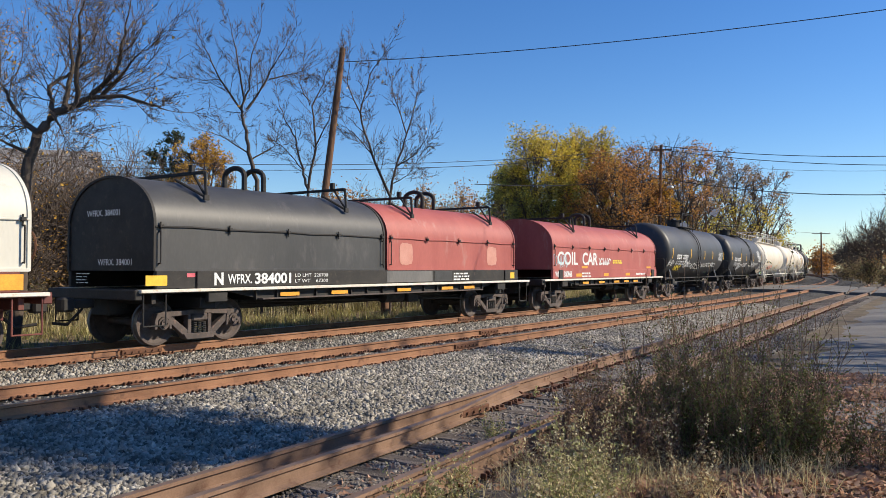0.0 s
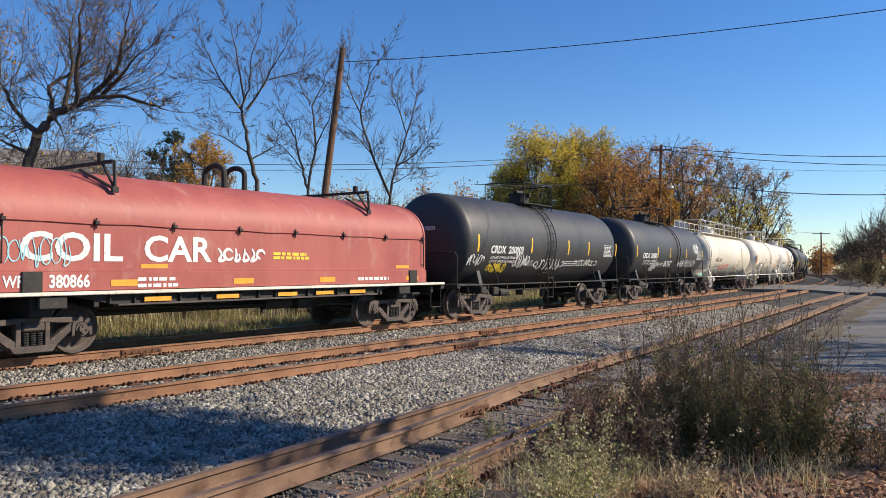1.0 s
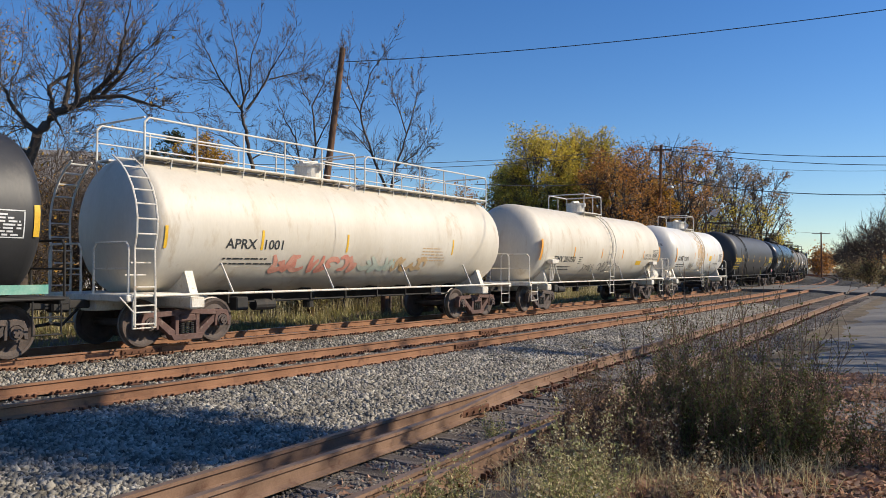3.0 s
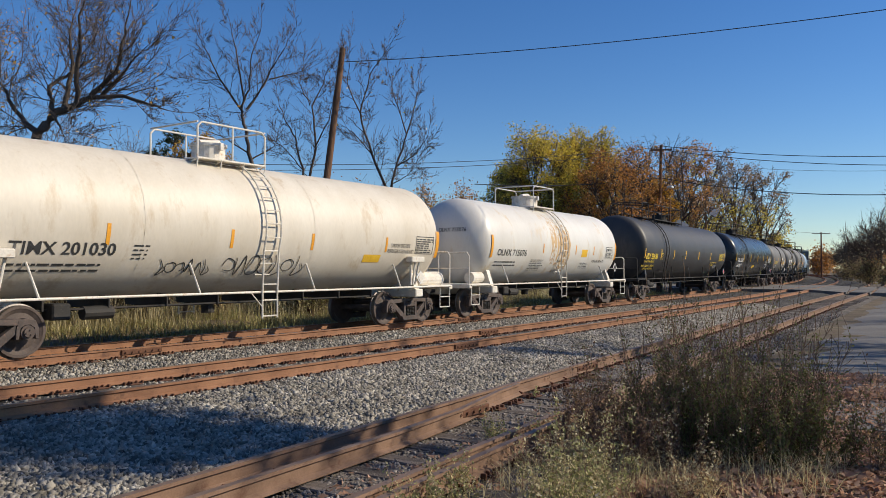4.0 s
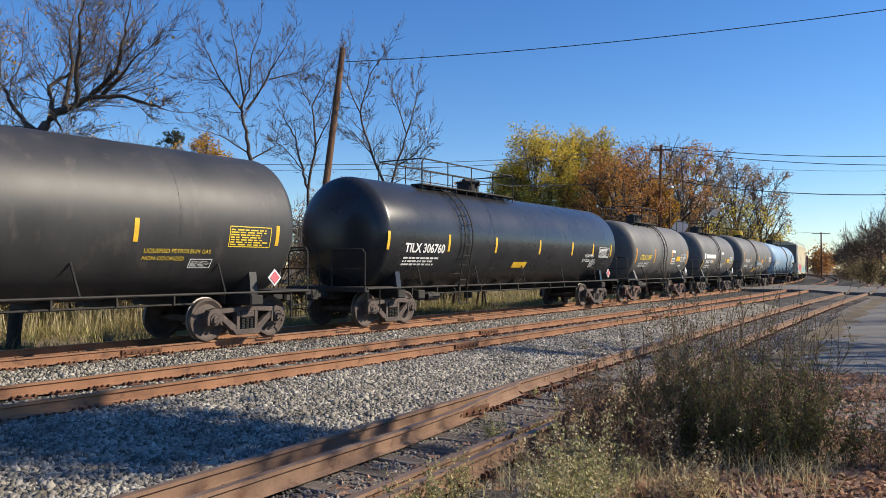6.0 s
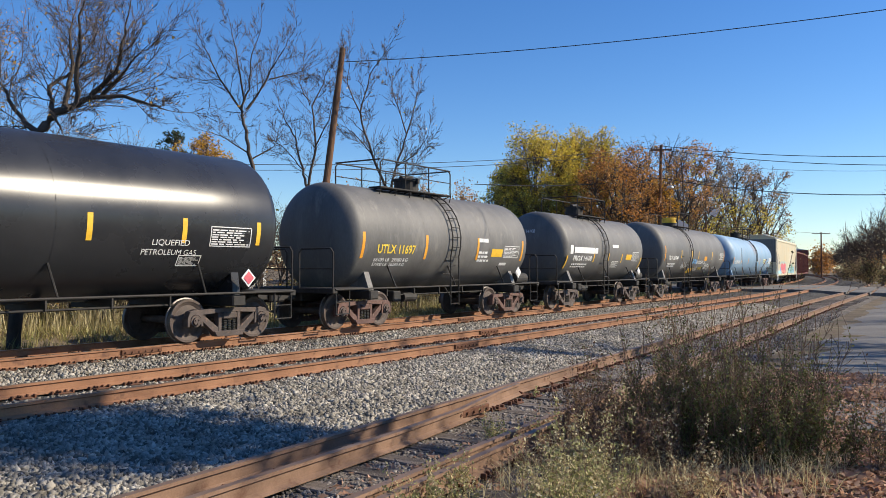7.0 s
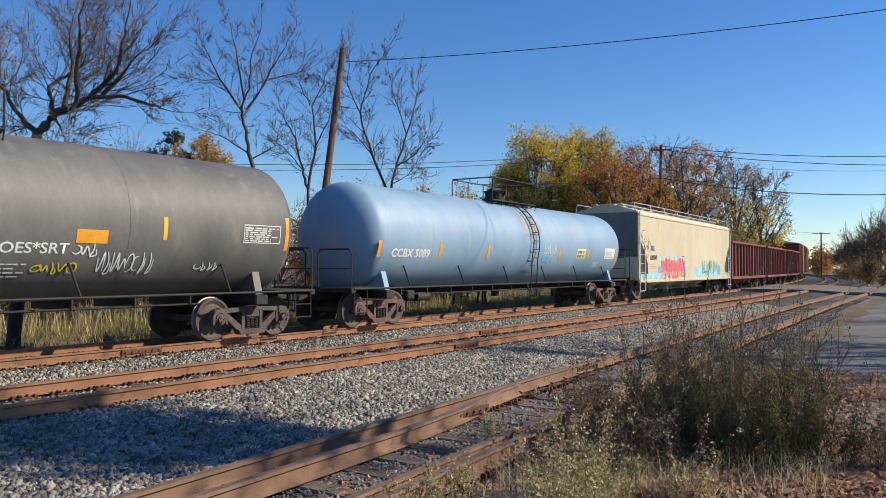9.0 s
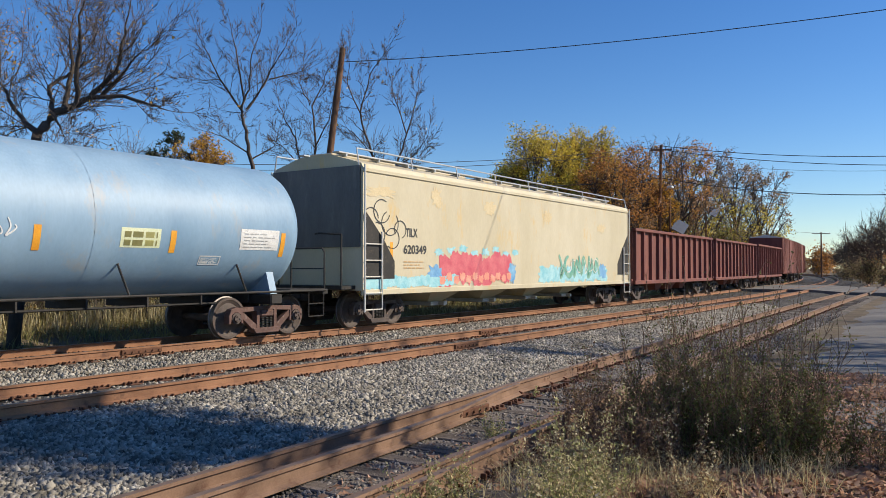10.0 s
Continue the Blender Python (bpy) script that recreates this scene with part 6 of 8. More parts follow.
def grow(rng, p, d, length, r, level, top, out, wander=0.16, up=0.10, kids=(3, 5), angle=(25, 55), shrink=(0.55, 0.78), taper=0.35, start=0.42):
    """One branch and, from it, its children: rows of (points, radii, level)."""
    n = max(3, int(5 - level * 0.5))
    pts, rad = [p.copy()], [r]
    q, v = p.copy(), d.normalized()
    for i in range(n):
        v = (v + Vector((rng.gauss(0, wander), rng.gauss(0, wander), rng.gauss(0, wander) + up))).normalized()
        q = q + v * (length / n)
        pts.append(q.copy())
        rad.append(r * (1 - (1 - taper) * (i + 1) / n))
    out.append((pts, rad, level))
    if level >= top:
        return
    k = rng.randint(*kids)
    for j in range(k):
        s0 = 0.3 if level else start
        f = min(s0 + (1 - s0) * (j + rng.random()) / k, 0.99)
        i = min(int(f * n), n - 1)
        g = f * n - i
        base = pts[i].lerp(pts[i + 1], g)
        rb = rad[i] + (rad[i + 1] - rad[i]) * g
        vd = (pts[i + 1] - pts[i]).normalized()
        side = vd.orthogonal().normalized()
        side = rot_about(side, vd, rng.uniform(0, 6.283))
        nd = rot_about(vd, side, radians(rng.uniform(*angle)))
        grow(rng, base, nd, length * rng.uniform(*shrink) * (1.05 - 0.3 * f), rb * rng.uniform(0.5, 0.72), level + 1, top, out, wander * 1.12, up, kids, angle, shrink, taper)
    # the branch goes on, thinner, from its own tip
    tipd = (pts[-1] - pts[-2]).normalized()
    tipd = (tipd + Vector((rng.gauss(0, 0.15), rng.gauss(0, 0.15), 0.05))).normalized()
    grow(rng, pts[-1], tipd, length * 0.7, rad[-1], level + 1, top, out, wander * 1.12, up, kids, angle, shrink, taper)


def tubes(rows, thick_sides=8):
    """Skins branches as tapered tubes; rows of one length and one number of sides go together."""
    groups, verts, faces, base = {}, [], [], 0
    for pts, rad, level in rows:
        groups.setdefault((len(pts), thick_sides if level == 0 else (5 if level == 1 else 3)), []).append((pts, rad))
    for (n, k), items in groups.items():
        P = np.array([[tuple(q) for q in p] for p, _ in items])
        R = np.array([r for _, r in items])
        T = np.empty_like(P)
        T[:, 1:-1] = P[:, 2:] - P[:, :-2]
        T[:, 0], T[:, -1] = P[:, 1] - P[:, 0], P[:, -1] - P[:, -2]
        T /= np.linalg.norm(T, axis=2, keepdims=True) + 1e-9
        ref = np.where(abs(T[..., 2:3]) < 0.8, np.array([0.0, 0, 1]), np.array([1.0, 0, 0]))
        A = np.cross(T, ref)
        A /= np.linalg.norm(A, axis=2, keepdims=True) + 1e-9
        B = np.cross(T, A)
        w = 2 * math.pi * np.arange(k) / k
        V = P[:, :, None, :] + (A[:, :, None, :] * np.cos(w)[None, None, :, None] + B[:, :, None, :] * np.sin(w)[None, None, :, None]) * R[:, :, None, None]
        m = len(items)
        i0 = base + (np.arange(m)[:, None, None] * n + np.arange(n - 1)[None, :, None]) * k
        s0, s1 = np.arange(k)[None, None, :], (np.arange(k)[None, None, :] + 1) % k
        faces.append(np.stack([i0 + s0, i0 + s1, i0 + k + s1, i0 + k + s0], -1).reshape(-1, 4))
        verts.append(V.reshape(-1, 3))
        base += m * n * k
    return (np.concatenate(verts), np.concatenate(faces)) if verts else ([], [])


def leaf_cloud(name, centres, size, material, seed, flat=0.0, spread=0.0):
    """Many small folded leaves: each is two triangles bent along the middle."""
    rng = np.random.default_rng(seed)
    c = np.asarray(centres, float)
    k = len(c)
    c = c + rng.normal(size=(k, 3)) * spread
    u = rng.normal(size=(k, 3))
    u[:, 2] *= (1 - flat)
    u /= np.linalg.norm(u, axis=1)[:, None]
    w = rng.normal(size=(k, 3))
    w[:, 2] *= (1 - flat)
    w -= (w * u).sum(1)[:, None] * u
    w /= np.linalg.norm(w, axis=1)[:, None]
    nrm = np.cross(u, w)
    s = size * rng.uniform(0.6, 1.4, (k, 1))
    v = np.stack([c - u * s, c + w * s * 0.55 + nrm * s * 0.22, c + u * s, c - w * s * 0.55 + nrm * s * 0.22], 1).reshape(-1, 3)
    i = np.arange(k)[:, None] * 4
    f = np.concatenate([i + np.array([[0, 2, 1]]), i + np.array([[0, 3, 2]])], 1).reshape(-1, 3)
    me = bpy.data.meshes.new(name)
    me.vertices.add(len(v))
    me.vertices.foreach_set("co", v.reshape(-1))
    me.loops.add(len(f) * 3)
    me.loops.foreach_set("vertex_index", f.reshape(-1).astype(np.int32))
    me.polygons.add(len(f))
    me.polygons.foreach_set("loop_start", np.arange(0, len(f) * 3, 3, dtype=np.int32))
    me.update(calc_edges=True)
    me.materials.append(material)
    return me


def tree(name, label, at, height, seed, r=0.16, lean=(0, 0), levels=4, kids=(3, 5), angle=(25, 55), leaves=0, leaf_size=0.1, material=None, second=None, trunk_part=0.45, leaf_spread=0.25,
         wander=0.13, up=0.08, min_level=3, shrink=(0.58, 0.8), stems=1, twig_r=0.008, start=0.42, leaf_floor=0.0):
    """A tree of one or more stems: trunk with limbs, a crown of twigs, and leaves where it keeps them."""
    rng = random.Random(seed)
    th = empty(name)
    th.location = at
    tagged(th, label, "tree")
    rows = []
    for s in range(stems):
        off = Vector((rng.uniform(-1, 1), rng.uniform(-1, 1), 0)) * (0.25 * (stems > 1))
        d = Vector((lean[0] + rng.uniform(-0.25, 0.25) * (stems > 1), lean[1] + rng.uniform(-0.25, 0.25) * (stems > 1), 1))
        grow(rng, off - Vector((0, 0, 0.3)), d, height * trunk_part * rng.uniform(0.9, 1.1), r * (0.7 if stems > 1 else 1), 0, levels, rows, wander * 0.6, up, kids, angle, shrink, 0.55, start)
    rows = [(p, [max(q, twig_r) for q in rr], lv) for p, rr, lv in rows]
    top = max(q.z for p, _, _ in rows for q in p)
    k = height / top
    rows = [([q * k for q in p], rr, lv) for p, rr, lv in rows]
    v, f = tubes([x for x in rows if x[2] <= 1])
    part("trunk", raw_mesh("trunk", v, f, M["bark"], True), None, th)
    v, f = tubes([x for x in rows if x[2] > 1])
    if len(v):
        part("crown", raw_mesh("crown", v, f, M["twig"], False), None, th)
    if leaves:
        tips = [q for p, _, lv in rows if lv >= min_level for q in p[1:] if q.z > leaf_floor]
        picks = [rng.choice(tips) for _ in range(leaves)]
        half = leaves if second is None else int(leaves * 0.6)
        part("foliage", leaf_cloud("foliage", picks[:half], leaf_size, material, seed, 0.2, leaf_spread), None, th)
        if second is not None:
            part("foliage", leaf_cloud("foliage", picks[half:], leaf_size, second, seed + 1, 0.2, leaf_spread), None, th)
    return th


def gz(x, y):
    return float(ground_z(x, y))


ASIDE = Vector((math.sin(radians(YAW)), -math.cos(radians(YAW)), 0))
DEEP = Vector((math.cos(radians(YAW)), math.sin(radians(YAW)), 0))


def limb_tree(label, foot, trunk_r, limbs, seed, levels=2, twig_r=0.007, kids=(4, 6), reach=1.6, leaves=0, leaf_size=0.05, material=None):
    """A bare tree shaped limb by limb: each limb is a row of (aside, height) knots and its thickness; twigs grow from all of them."""
    rng = random.Random(seed)
    th = empty("bare_tree")
    th.location = (foot[0], foot[1], gz(*foot))
    tagged(th, label, "tree")
    rows, twigs = [], []
    for n, (knots, r0) in enumerate(limbs):
        deep = 0.0
        drift = 0.0 if n == 0 else rng.choice((-0.5, 0.5)) * rng.uniform(0.4, 1.0)
        line = []
        for (a0, z0), (a1, z1) in zip(knots[:-1], knots[1:]):
            for i in range(4):
                t = i / 4
                line.append(ASIDE * (a0 + (a1 - a0) * t) + DEEP * (deep + drift * t) + Vector((rng.gauss(0, 0.025), rng.gauss(0, 0.025), z0 + (z1 - z0) * t)))
            deep += drift
        line.append(ASIDE * knots[-1][0] + DEEP * deep + Vector((0, 0, knots[-1][1])))
        k = len(line)
        rad = [max(trunk_r * r0 * (1 - 0.94 * i / (k - 1)), 0.009) for i in range(k)]
        rows.append((line, rad, 0 if n == 0 else 1))
        first = k // 2 if n == 0 else 1
        for i in range(first, k - 1):
            for _ in range(1 if n == 0 or i % 2 else 2):
                v = (line[i + 1] - line[i]).normalized()
                sidev = rot_about(v.orthogonal().normalized(), v, rng.uniform(0, 6.283))
                d = rot_about(v, sidev, radians(rng.uniform(28, 62)))
                grow(rng, line[i], d, reach * rng.uniform(0.4, 1.0) * (1.1 - 0.5 * i / k), min(max(rad[i] * 0.4, 0.007), 0.018), 2, 2 + levels, twigs, 0.13, 0.06, kids, (22, 52), (0.35, 0.6), 0.4)
        grow(rng, line[-1], line[-1] - line[-2], reach * 0.7, rad[-1], 2, 2 + levels, twigs, 0.12, 0.07, kids, (20, 48), (0.35, 0.6), 0.4)
    twigs = [(q, [max(x, twig_r) for x in rr], lv) for q, rr, lv in twigs]
    v, f = tubes(rows)
    part("trunk", raw_mesh("trunk", v, f, M["bark"], True), None, th)
    v, f = tubes(twigs)
    part("crown", raw_mesh("crown", v, f, M["twig"], False), None, th)
    if leaves:
        tips = [q[-1] for q, _, lv in twigs if lv >= 3]
        part("foliage", leaf_cloud("foliage", [rng.choice(tips) for _ in range(leaves)], leaf_size, material, seed, 0.2, 0.12), None, th)
    return th


def crown_tree(label, at, height, width, low, seed, paints, leaves=14000, leaf_size=0.09, lumps=16, bare=0.0, name="autumn_tree", trunk_r=0.24, split=0.55):
    """A broad tree in leaf: limbs run to lumps of foliage of uneven size set over a rounded crown; paints: the leaves high and outside, and those low and inside."""
    rng = random.Random(seed)
    th = empty(name)
    th.location = at
    tagged(th, label, "tree")
    mid, half, wide = (height + low) / 2, (height - low) / 2, width / 2
    rows, twigs, high, under = [], [], [], []
    bole = [Vector((rng.gauss(0, 0.06) * i, rng.gauss(0, 0.06) * i, -0.3 + (mid + 0.2 * half) * i / 6)) for i in range(7)]
    rows.append((bole, [trunk_r * (1 - 0.11 * i) for i in range(7)], 0))
    for n in range(lumps):
        up = 1 - 2 * (n + 0.5) / lumps
        az = n * 2.4 + rng.uniform(-0.4, 0.4)
        k = rng.uniform(0.66, 0.92)
        flat = math.sqrt(max(1 - up * up, 0.02))
        c = Vector((wide * k * flat * math.cos(az), wide * k * flat * math.sin(az), mid + half * k * up * (1.0 if up > 0 else 0.9)))
        rl = (0.6 * min(wide, half) + 0.4 * max(wide, half)) * rng.uniform(0.30, 0.46)
        b = bole[min(6, max(2, int(2 + 4 * (c.z - low) / (height - low) - 0.6)))]
        bend = b.lerp(c, 0.5) + Vector((rng.gauss(0, 0.2), rng.gauss(0, 0.2), -0.12 * half))
        limb = [b, b.lerp(bend, 0.5), bend, bend.lerp(c, 0.5), c]
        rows.append((limb, [trunk_r * q for q in (0.42, 0.34, 0.27, 0.2, 0.13)], 1))
        for j in range(26 if bare < 0.5 else 15):
            d = Vector((rng.gauss(0, 1), rng.gauss(0, 1), rng.gauss(0.25, 0.9))).normalized()
            tip = c + Vector((d.x, d.y, d.z * 0.85)) * rl * rng.uniform(0.6, 1.18)
            q0 = limb[3].lerp(c, rng.random())
            m0 = q0.lerp(tip, 0.55) + Vector((rng.gauss(0, 0.06), rng.gauss(0, 0.06), 0.05))
            twigs.append(([q0, m0, tip], [0.03, 0.02, 0.012], 2))
            for g in range(3):
                e = m0.lerp(tip, rng.random())
                w = e + Vector((rng.gauss(0, 0.25), rng.gauss(0, 0.25), rng.gauss(0.12, 0.2))) * rl * 0.55
                twigs.append(([e, e.lerp(w, 0.5) + Vector((0, 0, 0.03)), w], [0.016, 0.012, 0.009], 2))
            if rng.random() < bare:
                continue
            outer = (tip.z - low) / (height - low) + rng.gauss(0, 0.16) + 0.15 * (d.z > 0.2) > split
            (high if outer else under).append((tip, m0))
    v, f = tubes(rows)
    part("trunk", raw_mesh("trunk", v, f, M["bark"], True), None, th)
    v, f = tubes(twigs)
    part("crown", raw_mesh("crown", v, f, M["twig"], False), None, th)
    total = max(len(high) + len(under), 1)
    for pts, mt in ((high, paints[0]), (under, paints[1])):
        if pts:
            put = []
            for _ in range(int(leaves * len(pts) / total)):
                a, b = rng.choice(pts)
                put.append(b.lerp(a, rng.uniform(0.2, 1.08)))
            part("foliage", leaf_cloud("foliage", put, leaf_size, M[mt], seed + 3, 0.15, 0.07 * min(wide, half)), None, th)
    return th


# bare trees behind the tracks
WIDE = dict(wander=0.21, up=0.045, shrink=(0.6, 0.86))
limb_tree("large leaning bare tree behind the tracks", (9.7, 19.2), 0.17, (
    ([(-0.25, -0.2), (-0.1, 2.4), (0.03, 4.4), (0.26, 5.3), (0.66, 5.75), (1.19, 6.0), (1.53, 6.15), (2.26, 6.2), (2.94, 6.0), (3.4, 5.85)], 1.0),
    ([(0.66, 5.75), (0.28, 6.5), (0.49, 6.9), (1.02, 7.5), (1.12, 8.5)], 0.42),
    ([(1.4, 6.1), (2.26, 6.7), (2.59, 7.5), (2.86, 8.4)], 0.45),
    ([(1.19, 6.0), (1.4, 7.0), (1.6, 7.9), (1.97, 8.7)], 0.42),
    ([(0.88, 5.85), (0.99, 6.8), (0.79, 7.9), (0.95, 8.7)], 0.42),
    ([(0.26, 5.3), (-0.34, 5.7), (-1.02, 6.7), (-1.3, 7.8)], 0.5),
    ([(0.66, 5.75), (1.02, 5.4), (1.5, 4.9)], 0.25),
    ([(1.83, 6.2), (2.51, 6.8), (3.1, 7.3)], 0.32),
    ([(0.1, 4.8), (-0.5, 5.1), (-0.9, 5.0)], 0.3)), 3, 2, 0.0045, (5, 7), 1.4, 400, 0.04, M["gold_leaf"])
limb_tree("bare tree forking into upright limbs", (21.1, 23.9), 0.115, (
    ([(0.1, -0.2), (0.05, 2.5), (-0.04, 5.1), (-0.38, 6.2), (-0.53, 7.35), (-0.69, 7.9), (-0.38, 8.7), (-0.27, 10.1), (0.1, 11.2)], 1.0),
    ([(-0.69, 7.9), (-1.46, 9.1), (-1.95, 10.2), (-2.2, 10.7)], 0.45),
    ([(-0.42, 7.9), (0.4, 9.1), (1.04, 10.1), (1.5, 10.9)], 0.5),
    ([(0.4, 9.1), (1.4, 9.4), (2.0, 9.7)], 0.28),
    ([(-0.55, 8.3), (-0.8, 10.2), (-1.0, 11.3)], 0.4),
    ([(-0.38, 6.2), (-1.35, 6.8), (-2.1, 7.0)], 0.3),
    ([(-0.27, 5.9), (0.55, 6.5), (0.77, 7.6)], 0.3),
    ([(-1.46, 9.1), (-2.1, 9.0), (-2.6, 9.1)], 0.22)), 5, 2, 0.005, (4, 6), 1.1)
limb_tree("thin bare tree with two slender stems", (23.7, 23.7), 0.085, (
    ([(0.0, -0.2), (-0.02, 2.6), (-0.05, 5.1), (-0.24, 5.9), (-0.59, 7.2), (-1.06, 8.1), (-1.35, 9.0)], 1.0),
    ([(-0.05, 5.1), (0.24, 6.8), (0.07, 8.6), (0.6, 10.0), (0.95, 10.8)], 0.75),
    ([(-0.24, 5.9), (-1.06, 6.8), (-1.5, 7.3)], 0.35),
    ([(0.24, 6.8), (1.0, 8.3), (1.2, 9.3)], 0.4),
    ([(0.07, 8.6), (-0.5, 9.6), (-0.6, 10.4)], 0.35)), 8, 2, 0.005, (4, 6), 1.0)
limb_tree("twiggy bare tree beside the leaning pole", (25.6, 20.9), 0.085, (
    ([(0.0, -0.2), (0.0, 2.4), (0.0, 4.9), (0.24, 6.1), (0.71, 7.5), (1.05, 8.6), (1.2, 9.6)], 1.0),
    ([(0.0, 4.9), (-0.71, 6.6), (-1.18, 8.2), (-0.71, 9.6), (0.1, 10.6)], 0.8),
    ([(-1.18, 8.2), (-1.75, 9.6), (-1.65, 10.8)], 0.45),
    ([(0.24, 6.1), (1.1, 6.6), (1.6, 7.3)], 0.4),
    ([(0.71, 7.5), (0.24, 8.9), (0.0, 9.9)], 0.4),
    ([(0.1, 5.4), (0.75, 5.7), (1.2, 6.3)], 0.3),
    ([(-0.71, 6.6), (-1.5, 7.5), (-2.0, 7.8)], 0.35)), 12, 2, 0.005, (5, 7), 1.1, 60, 0.05, M["yellow_leaf"])
tree("bare_tree", "bare tree with thin yellow leaves", (6.2, 22.8, gz(6, 22)), 13.5, 14, 0.18, (0.12, 0), 5, (3, 4), (28, 60), 9000, 0.05, M["gold_leaf"], M["brown_leaf"], trunk_part=0.34, min_level=4, leaf_spread=0.3, twig_r=0.007, **WIDE)
tree("bare_tree", "bare tree with thin yellow leaves", (9.2, 25.2, gz(9, 25)), 11.8, 15, 0.15, (0.1, 0), 5, (3, 4), (28, 60), 4500, 0.045, M["gold_leaf"], M["rust_leaf"], trunk_part=0.34, min_level=4, leaf_spread=0.3, twig_r=0.007, **WIDE)
tree("bare_tree", "slender bare tree with grey twigs", (13.8, 26.5, gz(13, 26)), 8.8, 22, 0.11, (0.1, 0), 5, (3, 4), (28, 60), 1200, 0.05, M["brown_leaf"], trunk_part=0.36, min_level=4, twig_r=0.006, **WIDE)
for i, (x, y, h, lv) in enumerate(((28.4, 26.0, 6.4, 300), (32.5, 27.0, 5.8, 400), (13.5, 24.5, 5.8, 900), (17.0, 27.5, 6.0, 900), (10.6, 23.5, 5.4, 1200), (36.0, 29.0, 5.4, 700), (25.0, 27.0, 5.6, 300), (12.7, 25.3, 6.6, 900), (14.0, 25.3, 6.2, 900), (14.3, 23.1, 6.4, 900), (16.1, 24.0, 6.6, 900), (16.8, 22.9, 5.6, 900), (23.7, 22.0, 5.6, 900), (25.8, 22.3, 6.0, 900), (28.4, 22.2, 6.2, 900), (31.1, 21.9, 5.6, 900), (33.7, 21.6, 5.4, 900))):
    tree("bare_tree", "low tangled bare tree behind tracks", (x, y, gz(x, y)), h, 27 + i, 0.09, (0.05, 0), 4, (4, 5), (28, 66), lv, 0.05, M["brown_leaf"], M["gold_leaf"], trunk_part=0.36, stems=3, min_level=3, twig_r=0.006, **WIDE)
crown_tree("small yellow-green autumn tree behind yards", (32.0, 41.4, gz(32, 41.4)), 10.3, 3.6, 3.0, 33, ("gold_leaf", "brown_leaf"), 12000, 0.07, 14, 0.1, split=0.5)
crown_tree("dark evergreen behind the yards", (31.6, 44.2, gz(32, 43)), 10.9, 2.6, 2.0, 34, ("fir", "fir"), 6000, 0.08, 10, name="evergreen", trunk_r=0.16)

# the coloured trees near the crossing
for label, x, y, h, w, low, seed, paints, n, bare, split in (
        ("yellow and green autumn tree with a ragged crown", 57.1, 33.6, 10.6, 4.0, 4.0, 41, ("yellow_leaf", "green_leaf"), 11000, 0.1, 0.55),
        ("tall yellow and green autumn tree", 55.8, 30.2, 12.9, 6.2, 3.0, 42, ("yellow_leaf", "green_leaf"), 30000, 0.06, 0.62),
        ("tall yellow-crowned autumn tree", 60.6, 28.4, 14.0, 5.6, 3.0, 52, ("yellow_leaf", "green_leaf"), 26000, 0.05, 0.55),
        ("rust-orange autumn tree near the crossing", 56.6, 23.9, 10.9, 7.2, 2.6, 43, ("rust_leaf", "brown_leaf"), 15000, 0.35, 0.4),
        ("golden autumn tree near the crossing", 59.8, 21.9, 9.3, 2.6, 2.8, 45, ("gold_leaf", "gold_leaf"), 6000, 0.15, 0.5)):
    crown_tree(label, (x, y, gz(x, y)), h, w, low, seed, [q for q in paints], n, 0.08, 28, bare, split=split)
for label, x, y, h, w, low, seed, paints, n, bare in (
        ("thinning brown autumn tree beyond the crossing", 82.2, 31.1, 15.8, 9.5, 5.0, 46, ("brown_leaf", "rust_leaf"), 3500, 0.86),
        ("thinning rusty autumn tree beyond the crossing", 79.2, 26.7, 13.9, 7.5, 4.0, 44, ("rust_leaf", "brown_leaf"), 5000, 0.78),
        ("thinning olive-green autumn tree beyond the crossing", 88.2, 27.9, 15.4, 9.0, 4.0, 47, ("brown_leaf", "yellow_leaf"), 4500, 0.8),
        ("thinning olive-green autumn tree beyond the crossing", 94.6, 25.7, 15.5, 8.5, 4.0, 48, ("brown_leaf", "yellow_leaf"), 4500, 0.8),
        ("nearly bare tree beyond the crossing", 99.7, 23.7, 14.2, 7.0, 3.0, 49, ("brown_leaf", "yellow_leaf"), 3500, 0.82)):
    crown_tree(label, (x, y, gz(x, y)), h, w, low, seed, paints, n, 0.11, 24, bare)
for i, (x, y, h, mm) in enumerate(((57, 33.5, 6.0, "green_leaf"), (63.5, 30, 6.5, "brown_leaf"), (90, 26.6, 8.5, "green_leaf"), (96, 25.4, 8.0, "yellow_leaf"), (101.5, 23.8, 7.0, "green_leaf"), (84, 28, 8.0, "brown_leaf"), (78, 28, 7.0, "green_leaf"))):
    tree("understory_tree", "low mixed autumn undergrowth near the crossing", (x, y, gz(x, y)), h, 60 + i, 0.12, (0, 0), 3, (4, 6), (30, 65), 6500, 0.11, M[mm], M["brown_leaf"], trunk_part=0.3, stems=3, min_level=1, leaf_spread=0.7, twig_r=0.012)

